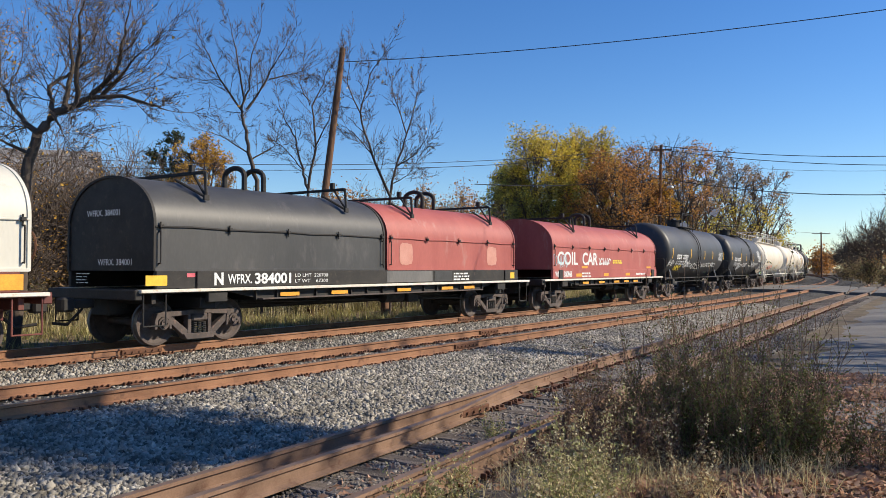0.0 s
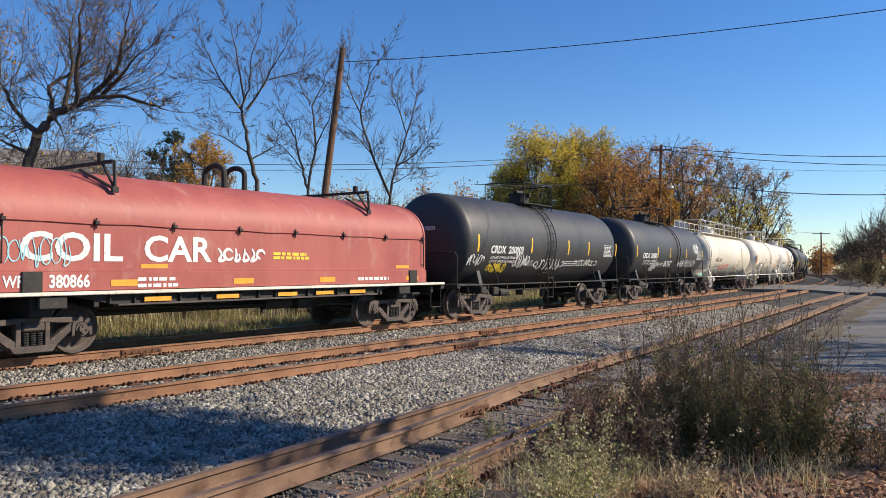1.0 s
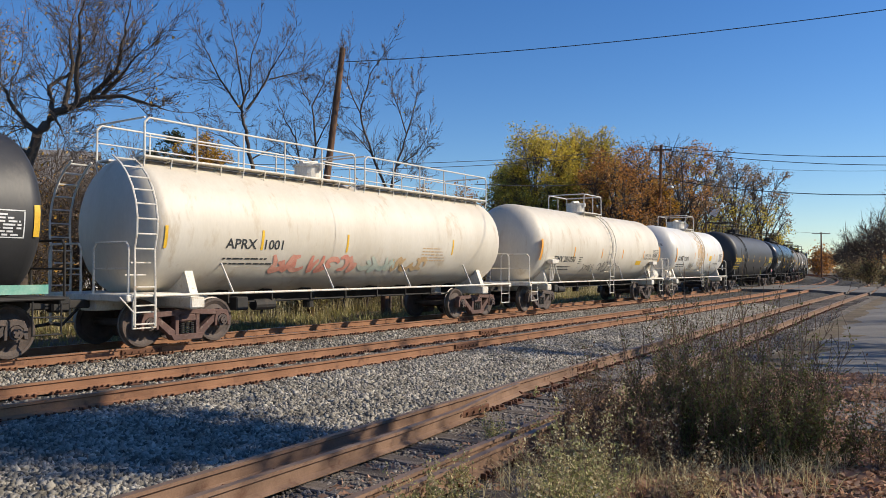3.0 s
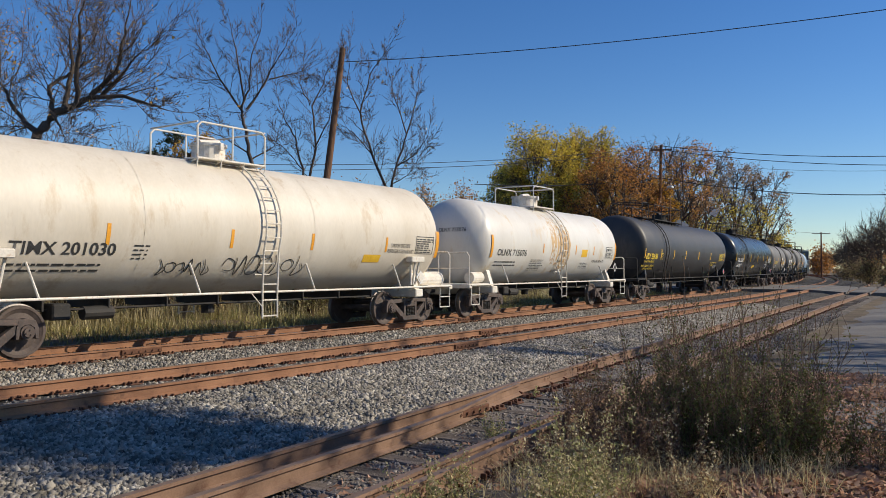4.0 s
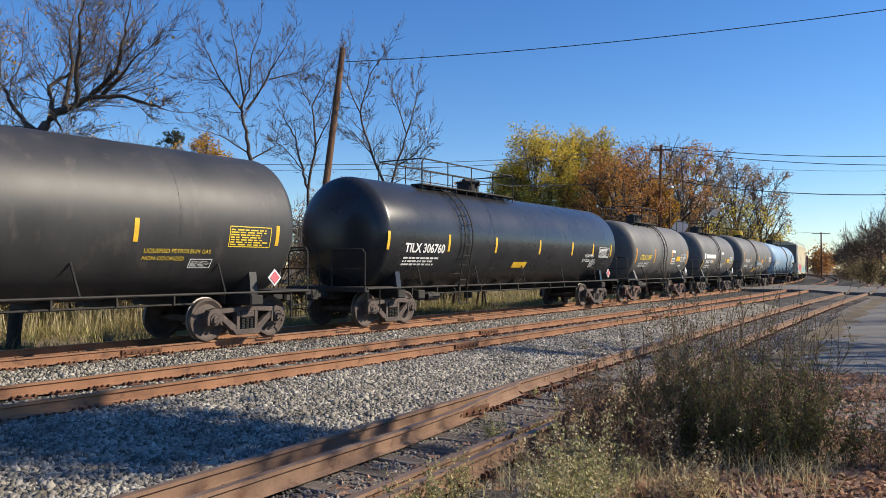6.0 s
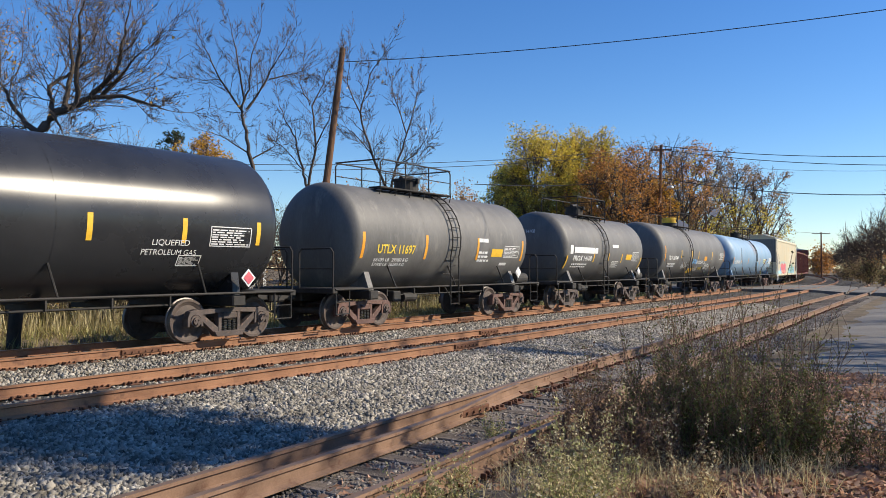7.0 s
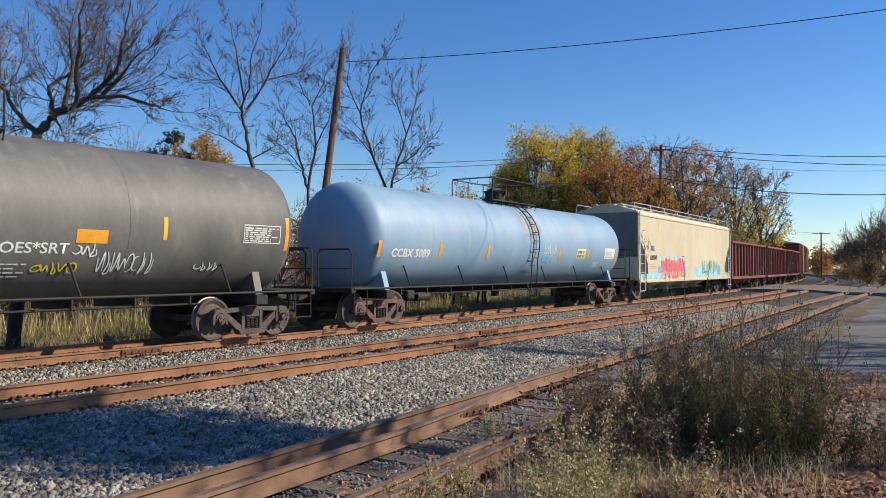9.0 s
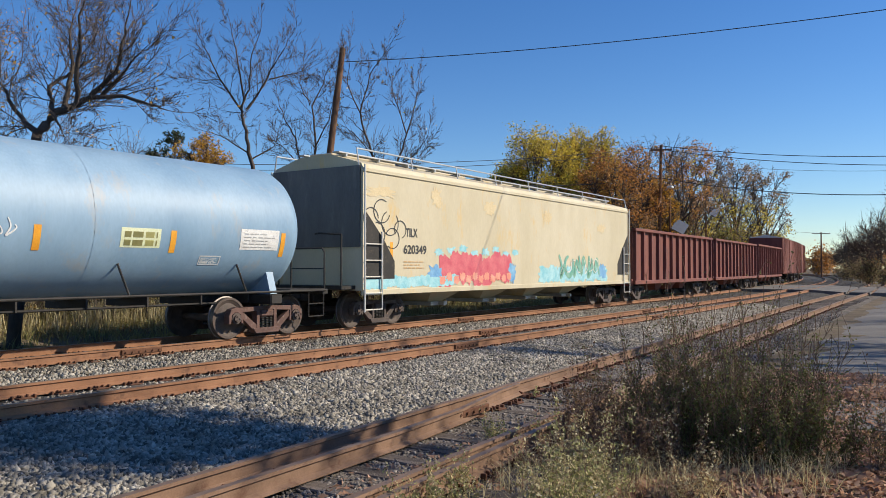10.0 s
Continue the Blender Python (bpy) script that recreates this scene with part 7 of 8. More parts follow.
# distant reddish trees between the bare ones
for i, (x, y, h, a, b) in enumerate(((70.7, 47.4, 11.3, "rust_leaf", "brown_leaf"), (66.5, 49.0, 10.4, "rust_leaf", "brown_leaf"), (48, 46, 8.5, "rust_leaf", "brown_leaf"), (54, 48, 9.0, "rust_leaf", "brown_leaf"), (43, 50, 8.0, "brown_leaf", "green_leaf"), (38, 52, 8.5, "brown_leaf", "gold_leaf"), (30, 58, 9.0, "brown_leaf", "rust_leaf"), (20, 52, 8.5, "brown_leaf", "gold_leaf"),
                                     (14, 46, 8.5, "brown_leaf", "gold_leaf"), (60, 50, 8.0, "green_leaf", "brown_leaf"))):
    tree("far_tree", "distant reddish brown tree behind the houses", (x, y, gz(x, y)), h, 80 + i, 0.18, (0, 0), 3, (5, 6), (28, 60), 5000, 0.13, M[a], M[b], trunk_part=0.34, min_level=2, leaf_spread=0.6)

# right-hand trees beyond the crossing
for i, (x, y, h, lv) in enumerate(((101, 10.6, 11.5, 250), (110, 12.6, 10.5, 250), (119, 14.8, 10.0, 200), (128, 18.3, 9.0, 200), (95, 8.0, 12.5, 350), (140, 20.6, 8.5, 200))):
    tree("bare_tree", "bare grey-brown tree beside the far tracks", (x, y, gz(x, y)), h, 100 + i, 0.2, (0, 0), 4, (5, 6), (24, 60), lv, 0.10, M["brown_leaf"], M["straw"], trunk_part=0.4, min_level=3, twig_r=0.009)
for i, (x, y, h) in enumerate(((99, 12.2, 3.6), (106, 13.2, 3.2), (115, 15.2, 3.4), (125, 18.2, 3.2), (92, 9.2, 3.0))):
    tree("shrub", "low green and brown scrub beside the far tracks", (x, y, gz(x, y)), h, 120 + i, 0.06, (0, 0), 3, (4, 5), (30, 70), 1300, 0.09, M["grass"], M["brown_leaf"], trunk_part=0.35, stems=4, min_level=2, leaf_spread=0.4, twig_r=0.012)
for i, (x, y, h, a) in enumerate(((190, 47, 8, "yellow_leaf"), (205, 43, 8.5, "green_leaf"), (215, 38, 8, "rust_leaf"), (225, 33, 9, "brown_leaf"), (235, 28, 9, "rust_leaf"), (205, 58, 9.5, "green_leaf"), (240, 24, 10, "brown_leaf"))):
    tree("far_tree", "distant autumn tree along the line", (x, y, gz(x, y)), h, 140 + i, 0.2, (0, 0), 3, (5, 6), (30, 65), 2200, 0.28, M[a], M["brown_leaf"], trunk_part=0.34, min_level=1, leaf_spread=0.9, twig_r=0.03)

# trees on the camera's side whose shade falls on the ballast, the bush and the road
tree("roadside_tree", "roadside tree with thinning brown leaves", (15.1, -7.5, -0.4), 18.0, 201, 0.17, (0, 0), 4, (4, 5), (30, 62), 2400, 0.15, M["brown_leaf"], M["rust_leaf"], trunk_part=0.68, min_level=2, leaf_spread=0.6, shrink=(0.20, 0.32), start=0.80, leaf_floor=11.2)
for i, (x, y, h) in enumerate(((22.5, -9.5, 17.0), (27.5, -10.0, 17.5))):
    tree("roadside_tree", "bare roadside tree with long limbs", (x, y, -0.4), h, 205 + 3 * i, 0.34, (0.05, 0.1), 3, (4, 5), (28, 62), 260, 0.12, M["brown_leaf"], None, trunk_part=0.45, min_level=3, leaf_spread=0.4, wander=0.17, twig_r=0.03)
tree("roadside_tree", "bare roadside tree with fine branches", (4.0, -9.0, -0.4), 9.5, 203, 0.13, (0.0, 0.1), 4, (3, 5), (25, 55), 300, 0.09, M["brown_leaf"], M["gold_leaf"], trunk_part=0.42, min_level=3, leaf_spread=0.4)
for i, (x, y, h) in enumerate(((31, -10.5, 18), (37, -9.5, 20), (42, -8.5, 15), (51, -9, 14))):
    tree("roadside_tree", "bare roadside tree beside the asphalt", (x, y, -0.4), h, 210 + i, 0.26, (0, 0.05), 3, (3, 4), (25, 58), 120, 0.11, M["brown_leaf"], None, trunk_part=0.42, min_level=3, wander=0.17)


# ---- grass, weeds, leaves ----
def blades(name, pts, height, width, material, seed, label, lean=0.35):
    """Grass blades, each a bent strip of two quads."""
    rng = np.random.default_rng(seed)
    c = np.asarray(pts, float)
    k = len(c)
    a = rng.uniform(0, 6.283, k)
    h = height * rng.uniform(0.45, 1.35, k)
    side = np.stack([np.cos(a), np.sin(a), np.zeros(k)], -1) * (width / 2)
    b = rng.uniform(0, 6.283, k)
    bend = np.stack([np.cos(b), np.sin(b), np.zeros(k)], -1) * (h * rng.uniform(0, lean * 2, k))[:, None]
    up = np.stack([np.zeros(k), np.zeros(k), h], -1)
    v = np.stack([c - side, c + side, c + up * 0.55 + bend * 0.3 - side * 0.8, c + up * 0.55 + bend * 0.3 + side * 0.8, c + up + bend], 1).reshape(-1, 3)
    i = np.arange(k)[:, None] * 5
    f = np.concatenate([i + np.array([[0, 1, 3]]), i + np.array([[0, 3, 2]]), i + np.array([[2, 3, 4]])], 1).reshape(-1, 3)
    me = bpy.data.meshes.new(name)
    me.vertices.add(len(v))
    me.vertices.foreach_set("co", v.reshape(-1))
    me.loops.add(len(f) * 3)
    me.loops.foreach_set("vertex_index", f.reshape(-1).astype(np.int32))
    me.polygons.add(len(f))
    me.polygons.foreach_set("loop_start", np.arange(0, len(f) * 3, 3, dtype=np.int32))
    me.update(calc_edges=True)
    me.materials.append(material)
    ob = new(name, me)
    return tagged(ob, label, "grass", kind="stuff")


rng = np.random.default_rng(11)


def patchy(k, u0, u1, n0, n1, clump=0.0):
    u = rng.uniform(u0, u1, k)
    n = rng.uniform(n0, n1, k)
    if clump:
        keep = (np.sin(u * 1.7 + n) + np.sin(u * 0.63 - n * 1.9) + rng.normal(0, 0.7, k)) > clump
        u, n = u[keep], n[keep]
    xyz = to_xyz(u, n, np.zeros(len(u)))
    xyz[:, 2] = ground_z(xyz[:, 0], xyz[:, 1]) - 0.02
    return xyz


blades("grass", patchy(46000, 2, 60, 3.0, 12.0, -0.6), 0.34, 0.016, M["grass"], 1, "dry yellow-green grass on the bank behind the tracks", 0.5)
blades("grass", patchy(24000, 2, 60, 3.2, 11.0, 0.3), 0.30, 0.03, M["weed"], 2, "green weeds on the bank behind the tracks", 0.6)
blades("tall_grass", patchy(22000, 2, 60, 6.0, 14.0, 0.2), 0.95, 0.02, M["straw"], 3, "tall dead grass behind the tracks", 0.3)
blades("grass", patchy(9000, 82, 140, 3.0, 9.0, -0.4), 0.5, 0.05, M["grass"], 4, "dry grass beyond the crossing", 0.5)


kinds = []
for i, mats in enumerate((("brown_leaf", "weed"), ("grass", "weed"), ("brown_leaf", "grass"), ("weed", "grass"))):
    kinds.append(tree("shrub", "brown scrubby bush on the bank", (4.0 + i * 2.2, 23.2 + 0.5 * i, gz(4 + i * 2.2, 23.2)), 1.7 + 0.3 * i, 310 + i, 0.03, (0, 0), 3, (4, 6), (25, 60), 1900, 0.05, M[mats[0]], M[mats[1]],
                      trunk_part=0.4, stems=6, min_level=1, leaf_spread=0.16, twig_r=0.006))
for i in range(24):
    r2 = random.Random(300 + i)
    q = on_track(4 + i * 2.1 + r2.uniform(-0.8, 0.8), r2.uniform(7.0, 12.5))
    copy_thing(kinds[r2.randrange(4)], Matrix.Translation((q.x, q.y, gz(q.x, q.y))) @ Matrix.Rotation(r2.uniform(0, 6.28), 4, 'Z'))

# the bush in the foreground
bush = empty("bush")
bush.location = (8.3, 2.25, -0.42)
tagged(bush, "dark leggy bush with brown stems and sparse green leaves", "bush")
br = random.Random(77)
rows = []
for i in range(130):
    a, rr = br.uniform(0, 6.283), math.sqrt(br.random())
    base = Vector((0.62 * rr * math.cos(a), 0.98 * rr * math.sin(a), -0.05))
    hh = (1.04 - 0.42 * rr * rr) * br.uniform(0.5, 1.12)
    grow(br, base, Vector((0.30 * rr * math.cos(a), 0.42 * rr * math.sin(a), 1)), hh, 0.006, 0, 2, rows, 0.09, 0.10, (7, 10), (16, 42), (0.20, 0.40), 0.35, 0.14)
v, f = tubes([(p, [max(q, 0.0026) for q in r], 2) for p, r, lv in rows])
part("stem", raw_mesh("stem", v, f, M["stem"]), None, bush)
tips = [q for p, _, lv in rows if lv >= 1 for q in p[1:]]
picks = [br.choice(tips) for _ in range(34000)]
tagged(part("foliage", leaf_cloud("foliage", picks, 0.0145, M["bush"], 5, 0, 0.028), None, bush), kind="stuff")
high = [q for q in tips if q.z > 0.62 and q.y > 0.1]
knots = [br.choice(high) for _ in range(22)]
tagged(part("seed_head", leaf_cloud("seed_head", [br.choice(knots) for _ in range(420)], 0.011, M["seed"], 6, 0, 0.022), None, bush), kind="stuff")
tagged(part("dry_leaves", leaf_cloud("dry_leaves", [br.choice(tips) for _ in range(7000)], 0.012, M["dead_leaf"], 8, 0, 0.03), None, bush), kind="stuff")


def weed(x, y, h, seed, mats, label, stems=16, spread=0.22, leaves=1500, size=0.014, name="weed"):
    th = empty(name)
    th.location = (x, y, max(gz(x, y), -0.41))
    tagged(th, label, "weed")
    r3 = random.Random(seed)
    rows = []
    for i in range(stems):
        a, rr = r3.uniform(0, 6.283), math.sqrt(r3.random()) * spread
        grow(r3, Vector((rr * math.cos(a), rr * math.sin(a), -0.03)), Vector((rr * math.cos(a) * 1.2, rr * math.sin(a) * 1.2, 1)), h * r3.uniform(0.55, 1.1), 0.004, 0, 1, rows, 0.10, 0.08, (6, 10), (20, 50), (0.2, 0.4), 0.4, 0.15)
    v, f = tubes([(p, [max(q, 0.0016) for q in rr], 2) for p, rr, lv in rows])
    part("stem", raw_mesh("stem", v, f, M["stem"]), None, th)
    t3 = [q for p, _, lv in rows for q in p[2:]]
    part("foliage", leaf_cloud("foliage", [r3.choice(t3) for _ in range(leaves)], size, M[mats[0]], seed, 0, 0.022), None, th)
    part("foliage", leaf_cloud("foliage", [r3.choice(t3) for _ in range(leaves // 2)], size, M[mats[1]], seed + 1, 0, 0.022), None, th)
    return th


for i, (x, y, h, mm, n) in enumerate(((5.05, 2.55, 0.72, ("straw", "weed"), 2600), (5.35, 2.75, 0.85, ("weed", "straw"), 2400), (4.85, 2.35, 0.5, ("straw", "seed"), 1600), (5.75, 2.6, 0.8, ("weed", "straw"), 2400), (6.2, 3.0, 0.7, ("straw", "weed"), 1600),
                                      (4.9, 3.75, 0.5, ("weed", "straw"), 2000), (5.2, 3.55, 0.45, ("weed", "straw"), 1600), (4.6, 3.55, 0.42, ("weed", "grass"), 1500), (5.6, 3.9, 0.4, ("weed", "straw"), 1300), (7.6, 4.6, 0.42, ("weed", "straw"), 1500), (6.9, 3.5, 0.6, ("straw", "brown_leaf"), 1300),
                                      (7.3, 3.3, 0.75, ("brown_leaf", "straw"), 1400), (10.0, 3.9, 0.7, ("brown_leaf", "straw"), 1300), (9.2, 3.8, 0.9, ("brown_leaf", "weed"), 1600), (9.8, 3.2, 1.0, ("weed", "brown_leaf"), 1700), (6.6, 2.2, 0.55, ("straw", "brown_leaf"), 1200), (8.4, 0.95, 0.8, ("brown_leaf", "bush"), 1400), (7.6, 3.55, 1.05, ("dead_leaf", "brown_leaf"), 2600), (8.0, 3.9, 1.1, ("dead_leaf", "brown_leaf"), 2600), (8.6, 3.6, 1.2, ("dead_leaf", "bush"), 2600), (7.0, 2.9, 0.9, ("dead_leaf", "brown_leaf"), 2200), (7.4, 2.5, 0.8, ("dead_leaf", "straw"), 2000), (6.5, 3.6, 0.6, ("dead_leaf", "straw"), 1600), (8.9, 4.1, 1.0, ("dead_leaf", "bush"), 2200))):
    weed(x, y, h * (0.72 if y < 3.0 else 0.6), 400 + i, mm, "dry pale green and straw weed beside the siding", leaves=int(n * 0.5), stems=11)

front = np.stack([rng.uniform(4.0, 9.5, 9000), rng.uniform(1.2, 4.3, 9000), np.full(9000, -0.40)], -1)
front[:, 2] = np.maximum(ground_z(front[:, 0], front[:, 1]), -0.40)
keep = (np.sin(front[:, 0] * 2.3 + front[:, 1] * 1.9) + np.sin(front[:, 0] * 5.1 - front[:, 1] * 3.3) + rng.normal(0, 0.6, 9000) > 0.1) & (front[:, 1] < 2.2 + 0.26 * front[:, 0])
blades("dry_grass", front[keep], 0.26, 0.005, M["straw"], 7, "thin dry grass beside the siding", 0.7)


def litter(rng2, k, x0, x1, y0, y1):
    x, y = rng2.uniform(x0, x1, k), rng2.uniform(y0, y1, k)
    return np.stack([x, y, np.maximum(ground_z(x, y), -0.40) + rng2.uniform(0.005, 0.05, k)], -1)


r9 = np.random.default_rng(9)
p9 = litter(r9, 34000, 3.5, 16.0, -0.6, 3.6)
p9 = p9[(p9[:, 1] < 1.9 + 0.18 * (p9[:, 0] - 4) + r9.normal(0, 0.35, len(p9)))]
q9 = litter(r9, 16000, 4.0, 11.0, 1.4, 4.2)
q9 = q9[(np.sin(q9[:, 0] * 3.1 + q9[:, 1] * 2.0) + np.sin(q9[:, 0] * 1.3 - q9[:, 1] * 4.7) + r9.normal(0, 0.8, len(q9)) > -0.2) & (q9[:, 1] < 3.2 + 0.11 * q9[:, 0])]
p9 = np.concatenate([p9, q9])
tagged(new("leaf_litter", leaf_cloud("leaf_litter", p9, 0.042, M["litter"], 12, 0.6, 0.012)), "fallen pinkish brown leaves on the ground", "leaves", kind="stuff")
p9 = np.concatenate([to_xyz(u, n, np.full(len(u), -0.345)) for u, n in [(r9.uniform(4.5, 14, 1500), np.interp(r9.uniform(4.5, 14, 1500), np.arange(-10, 120.0, 1.0), SIDING_POLY) - 1.5 + r9.normal(0, 0.2, 1500))]])
tagged(new("leaf_litter", leaf_cloud("leaf_litter", p9, 0.035, M["litter"], 13, 0.7, 0.01)), "fallen leaves caught along the siding rail", "leaves", kind="stuff")


# low woods along the skyline
r8 = np.random.default_rng(8)
a8 = r8.uniform(-0.35, 1.75, 9000)
d8 = r8.uniform(330, 420, 9000)
p8 = np.stack([d8 * np.cos(a8), d8 * np.sin(a8), r8.uniform(0, 1, 9000) ** 0.7 * (9 + 2.5 * np.sin(a8 * 23) + 1.5 * np.sin(a8 * 61))], -1)
tagged(new("far_woods", leaf_cloud("far_woods", p8, 1.5, M["brown_leaf"], 14, 0.2, 0.5)), "low brown woods along the skyline", "woods", kind="stuff")


# ---- poles, wires, signals ----
def pole(name, label, foot, top, r=0.15, arms=()):
    th = empty(name)
    tagged(th, label, "utility pole")
    bm = bmesh.new()
    bar(bm, Vector(foot) - Vector((0, 0, 0.4)), top, r, 14, r * 0.68)
    part("post", fix(bm), M["pole"], th, smooth=False)
    for z, w, d in arms:
        bm = bmesh.new()
        c = Vector(top) - Vector((0, 0, z))
        dv = Vector((math.cos(d), math.sin(d), 0))
        a, b = c - dv * w / 2, c + dv * w / 2
        m = Matrix.Translation(c) @ Matrix.Rotation(d, 4, 'Z')
        box(bm, (-w / 2, -0.05, -0.06), (w / 2, 0.05, 0.06), 0.01, m)
        part("crossarm", fix(bm), M["pole"], th)
        for s in (-0.45, -0.2, 0.2, 0.45):
            bm = bmesh.new()
            q = c + dv * w * s
            bar(bm, q + Vector((0, 0, 0.05)), q + Vector((0, 0, 0.2)), 0.04, 8)
            part("insulator", bm, M["pane"], th)
    return th


def wire(a, b, sag, r=0.012, name="wire", label="thin black overhead cable"):
    a, b = Vector(a), Vector(b)
    rows = []
    n = 24
    for i in range(n + 1):
        t = i / n
        rows.append(a.lerp(b, t) - Vector((0, 0, sag * 4 * t * (1 - t))))
    v, f = tubes([(rows, [r] * len(rows), 1)])
    return tagged(new(name, raw_mesh(name, v, f, M["wire"])), label, "cable")


pole("utility_pole", "leaning bare brown wooden pole", (22.0, 22.0, gz(22, 22)), (23.9, 22.0, 10.55), 0.17)
wire((23.9, 22.0, 10.0), (31.0, -8.0, 10.4), 0.55, 0.016)
pole("utility_pole", "dark wooden utility pole carrying cables", (57.9, 21.3, gz(58, 21)), (58.5, 21.2, 10.9), 0.16, ((0.35, 1.6, 1.9),))
wire((58.5, 21.2, 10.75), (22.1, 46.6, 8.0), 0.9, 0.02)
wire((58.4, 21.3, 10.4), (21.0, 47.5, 7.6), 0.9, 0.02)
wire((58.5, 21.2, 10.85), (57.5, 4.0, 8.6), 0.35, 0.024)
wire((58.7, 21.0, 10.55), (58.5, 4.0, 8.1), 0.35, 0.024)
wire((58.5, 21.2, 8.4), (57.5, 4.0, 6.2), 0.5, 0.03)
wire((58.5, 21.2, 8.4), (46.0, 30.0, 7.4), 0.3, 0.03)
wire((118.0, 30.0, 16.0), (110.0, 4.0, 13.2), 0.4, 0.02)
pole("utility_pole", "distant wooden utility pole with a crossarm", (163.8, 28.4, -0.4), (163.8, 28.4, 8.4), 0.17, ((0.3, 3.2, 2.0),))
wire((163.8, 28.4, 8.2), (120.0, 40.0, 9.2), 0.4, 0.02)


def solar_pole(x, y, h, label):
    th = pole("solar_pole", label, (x, y, gz(x, y)), (x, y, h), 0.10)
    bm = bmesh.new()
    box(bm, (-0.8, -0.5, -0.03), (0.8, 0.5, 0.03), 0.008, Matrix.Translation((x + 0.8, y - 0.5, h - 2.1)) @ Matrix.Rotation(radians(-30), 4, 'Y') @ Matrix.Rotation(radians(35), 4, 'X'))
    part("solar_panel", fix(bm), M["solar"], th, "tilted blue solar panel")
    bm = bmesh.new()
    box(bm, (x - 0.25, y - 0.3, 2.0), (x + 0.25, y + 0.2, 2.9), 0.03)
    part("cabinet", fix(bm), M["galv"], th)


solar_pole(83.5, 25.5, 9.6, "dark pole with a tilted solar panel")
solar_pole(58.6, 20.6, 6.8, "short mast with a tilted solar panel")

sig = empty("crossing_signal")
tagged(sig, "galvanised crossing signal mast with dark lamp heads", "signal")
bm = bmesh.new()
bar(bm, (56.8, 23.6, gz(57, 23.6)), (56.8, 23.6, 6.6), 0.09, 12)
box(bm, (56.5, 23.3, gz(57, 23.6) - 0.1), (57.1, 23.9, gz(57, 23.6) + 0.25), 0.03)
part("mast", fix(bm), M["galv"], sig)
for dz, dx in ((0.5, 0.55), (0.95, 1.05), (0.5, 1.15)):
    bm = bmesh.new()
    c = Vector((56.8 + dx * 0.6, 23.6 - dx * 0.8, 6.4 - dz))
    bar(bm, c, c + Vector((-0.08, -0.02, 0)), 0.27, 18)
    bar(bm, c + Vector((-0.10, -0.02, 0)), c + Vector((-0.32, -0.05, 0)), 0.13, 12)
    part("lamp_head", bm, M["frame"], sig)
bm = bmesh.new()
bar(bm, (56.8, 23.6, 6.3), (57.7, 22.5, 5.5), 0.04, 8)
bar(bm, (56.8, 23.6, 5.6), (57.6, 22.5, 5.6), 0.04, 8)
part("arm", bm, M["galv"], sig)
lamp = empty("street_lamp")
tagged(lamp, "small pale street lamp head on a short arm", "street lamp")
bm = bmesh.new()
bar(bm, (58.35, 20.9, 7.4), (57.9, 20.4, 7.6), 0.04, 8)
part("arm", bm, M["galv"], lamp)
bm = bmesh.new()
box(bm, (57.45, 20.05, 7.5), (57.95, 20.45, 7.68), 0.05)
part("head", fix(bm), M["white_wall"], lamp)


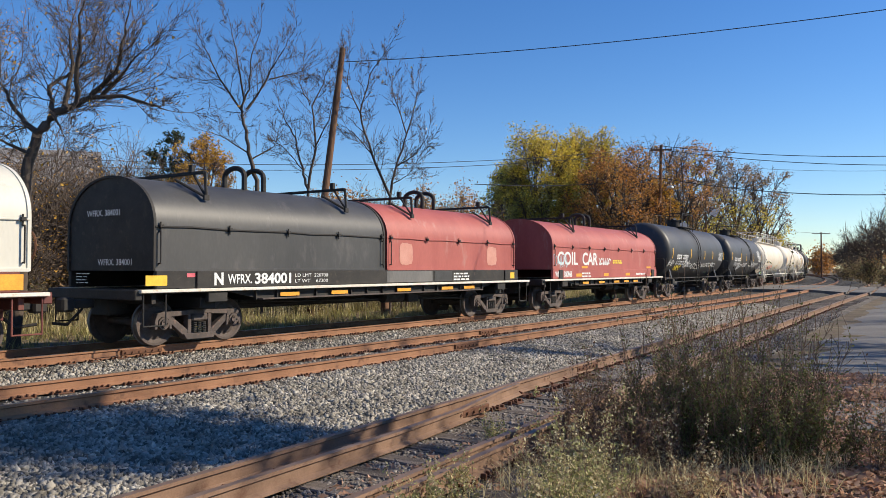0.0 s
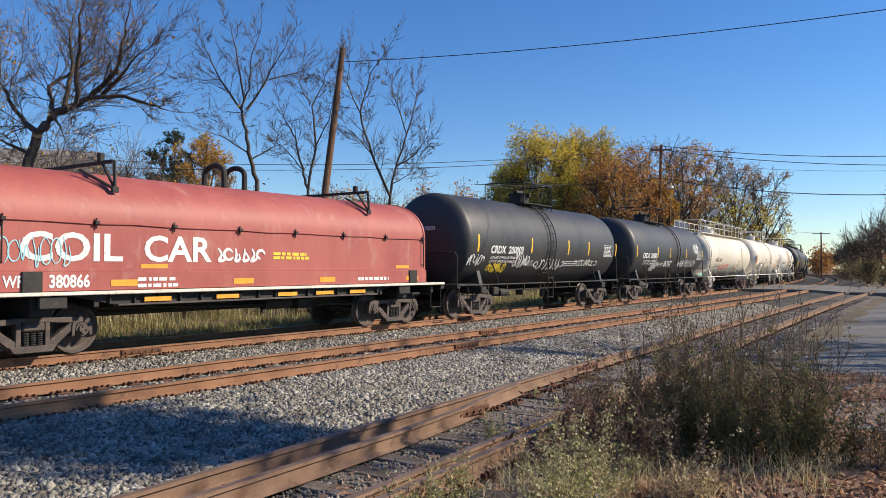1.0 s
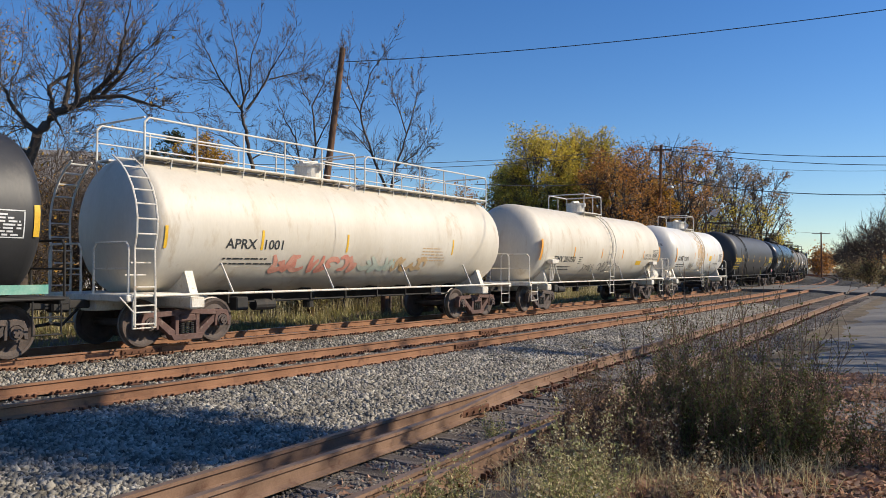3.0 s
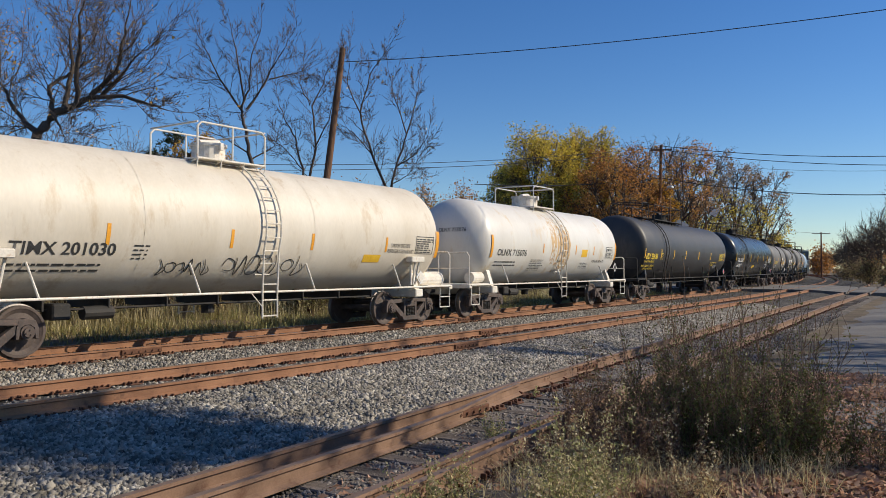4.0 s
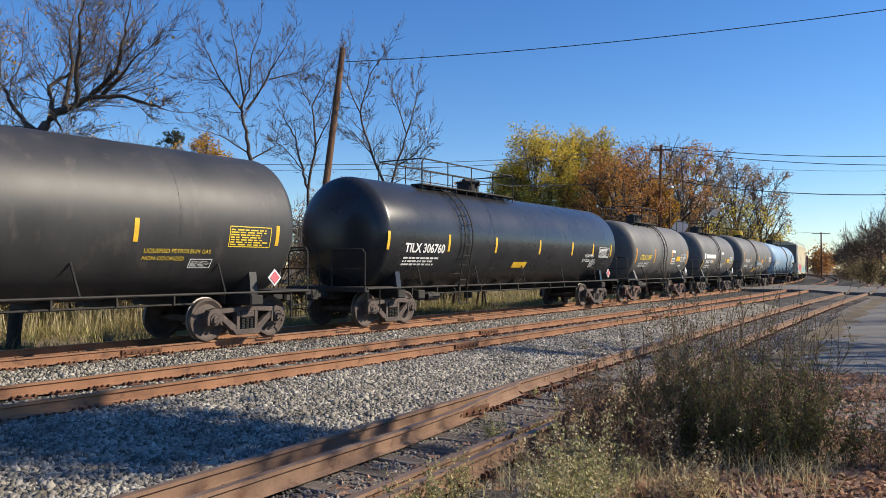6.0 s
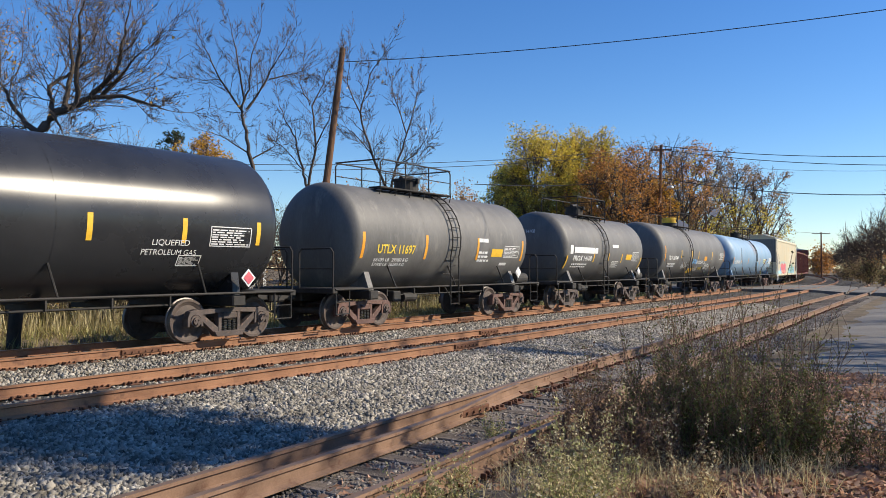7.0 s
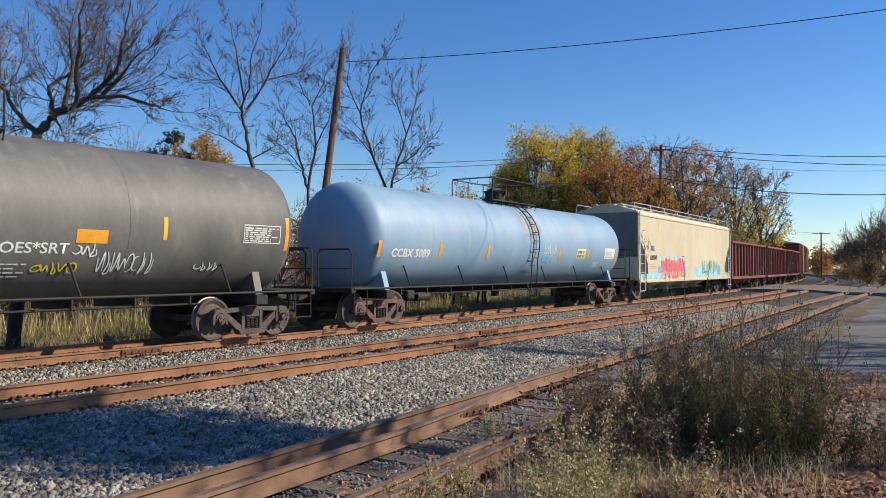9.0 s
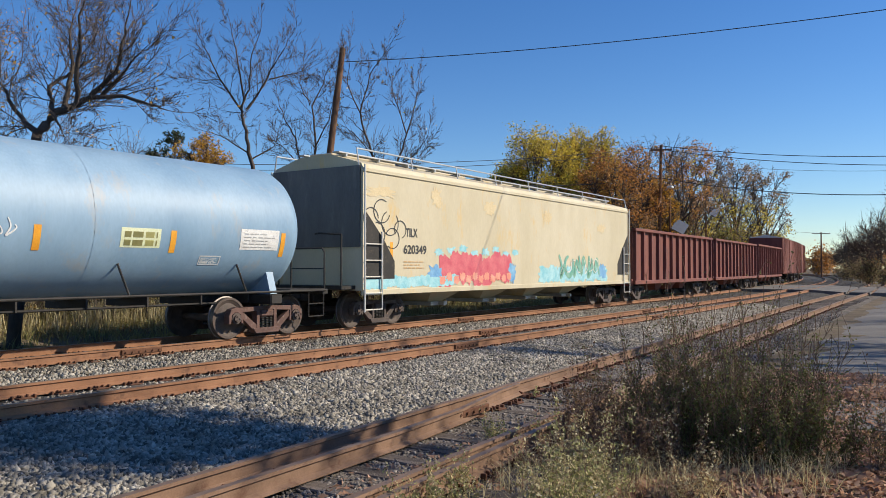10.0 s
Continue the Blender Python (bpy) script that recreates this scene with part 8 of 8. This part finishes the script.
# ---- houses behind the trees ----
def house(at, turn, w, d, h, rise, label, wins=3):
    th = empty("house")
    th.matrix_basis = Matrix.Translation(at) @ Matrix.Rotation(radians(turn), 4, 'Z')
    tagged(th, label, "house")
    bm = bmesh.new()
    loft(bm, [[(x, -d / 2, -1), (x, d / 2, -1), (x, d / 2, h), (x, 0, h + rise), (x, -d / 2, h)] for x in (-w / 2, w / 2)])
    part("wall", fix(bm), M["white_wall"], th)
    bm = bmesh.new()
    for s in (-1, 1):
        loft(bm, [[(x, s * (d / 2 + 0.4), h - 0.25), (x, s * (d / 2 + 0.4), h - 0.10), (x, 0, h + rise + 0.18), (x, 0, h + rise + 0.02)] for x in (-w / 2 - 0.35, w / 2 + 0.35)])
    part("roof", fix(bm), M["roof"], th)
    for k in range(wins):
        for z in (1.2, 3.8):
            if z + 1.3 > h:
                continue
            x = -w / 2 + w * (k + 0.5) / wins
            bm = bmesh.new()
            box(bm, (x - 0.55, -d / 2 - 0.06, z - 0.08), (x + 0.55, -d / 2 + 0.02, z + 1.38), 0.01)
            wf = part("window", fix(bm), M["white_tank"], th)
            bm = bmesh.new()
            box(bm, (x - 0.45, -d / 2 - 0.08, z), (x + 0.45, -d / 2 - 0.03, z + 1.3), 0)
            part("pane", fix(bm), M["pane"], wf)


house((19.5, 42.5, 0.0), -35, 10, 8, 5.2, 2.4, "white two-storey house behind bare trees")
house((33.5, 47.0, 0.0), -20, 11, 8, 4.6, 2.2, "white house with a grey shingle roof")
house((60.5, 47.5, 0.0), -10, 12, 8, 5.0, 1.2, "long pale house behind the trees", 4)

bm = bmesh.new()
box(bm, (-0.13, -0.13, -0.5), (0.13, 0.13, 1.15), 0.02)
q = on_track(24.7, 5.2)
post = new("stub_post", mesh_of("stub_post", bm, M["pole"]))
post.location = (q.x, q.y, gz(q.x, q.y))
tagged(post, "short dark wooden post beside the track", "post")


# ---- the train runs ----
def car_pose(uf, ur, t):
    a, b = on_track(uf - SPEED * t), on_track(ur - SPEED * t)
    d = b - a
    return Matrix.Translation((a + b) / 2) @ Matrix.Rotation(math.atan2(d.y, d.x), 4, 'Z')


def motions():
    for car, uf, ur in CARS:
        walk(car, [(i * 0.5, car_pose(uf, ur, i * 0.5)) for i in range(21)])
    turn = -math.degrees(SPEED / WHEEL_R)
    for w, x in SPINNING:
        walk(w, [(i / 30, pose(x, 0, WHEEL_R, 0, turn * i / 30, 0)) for i in range(301)])


motions()
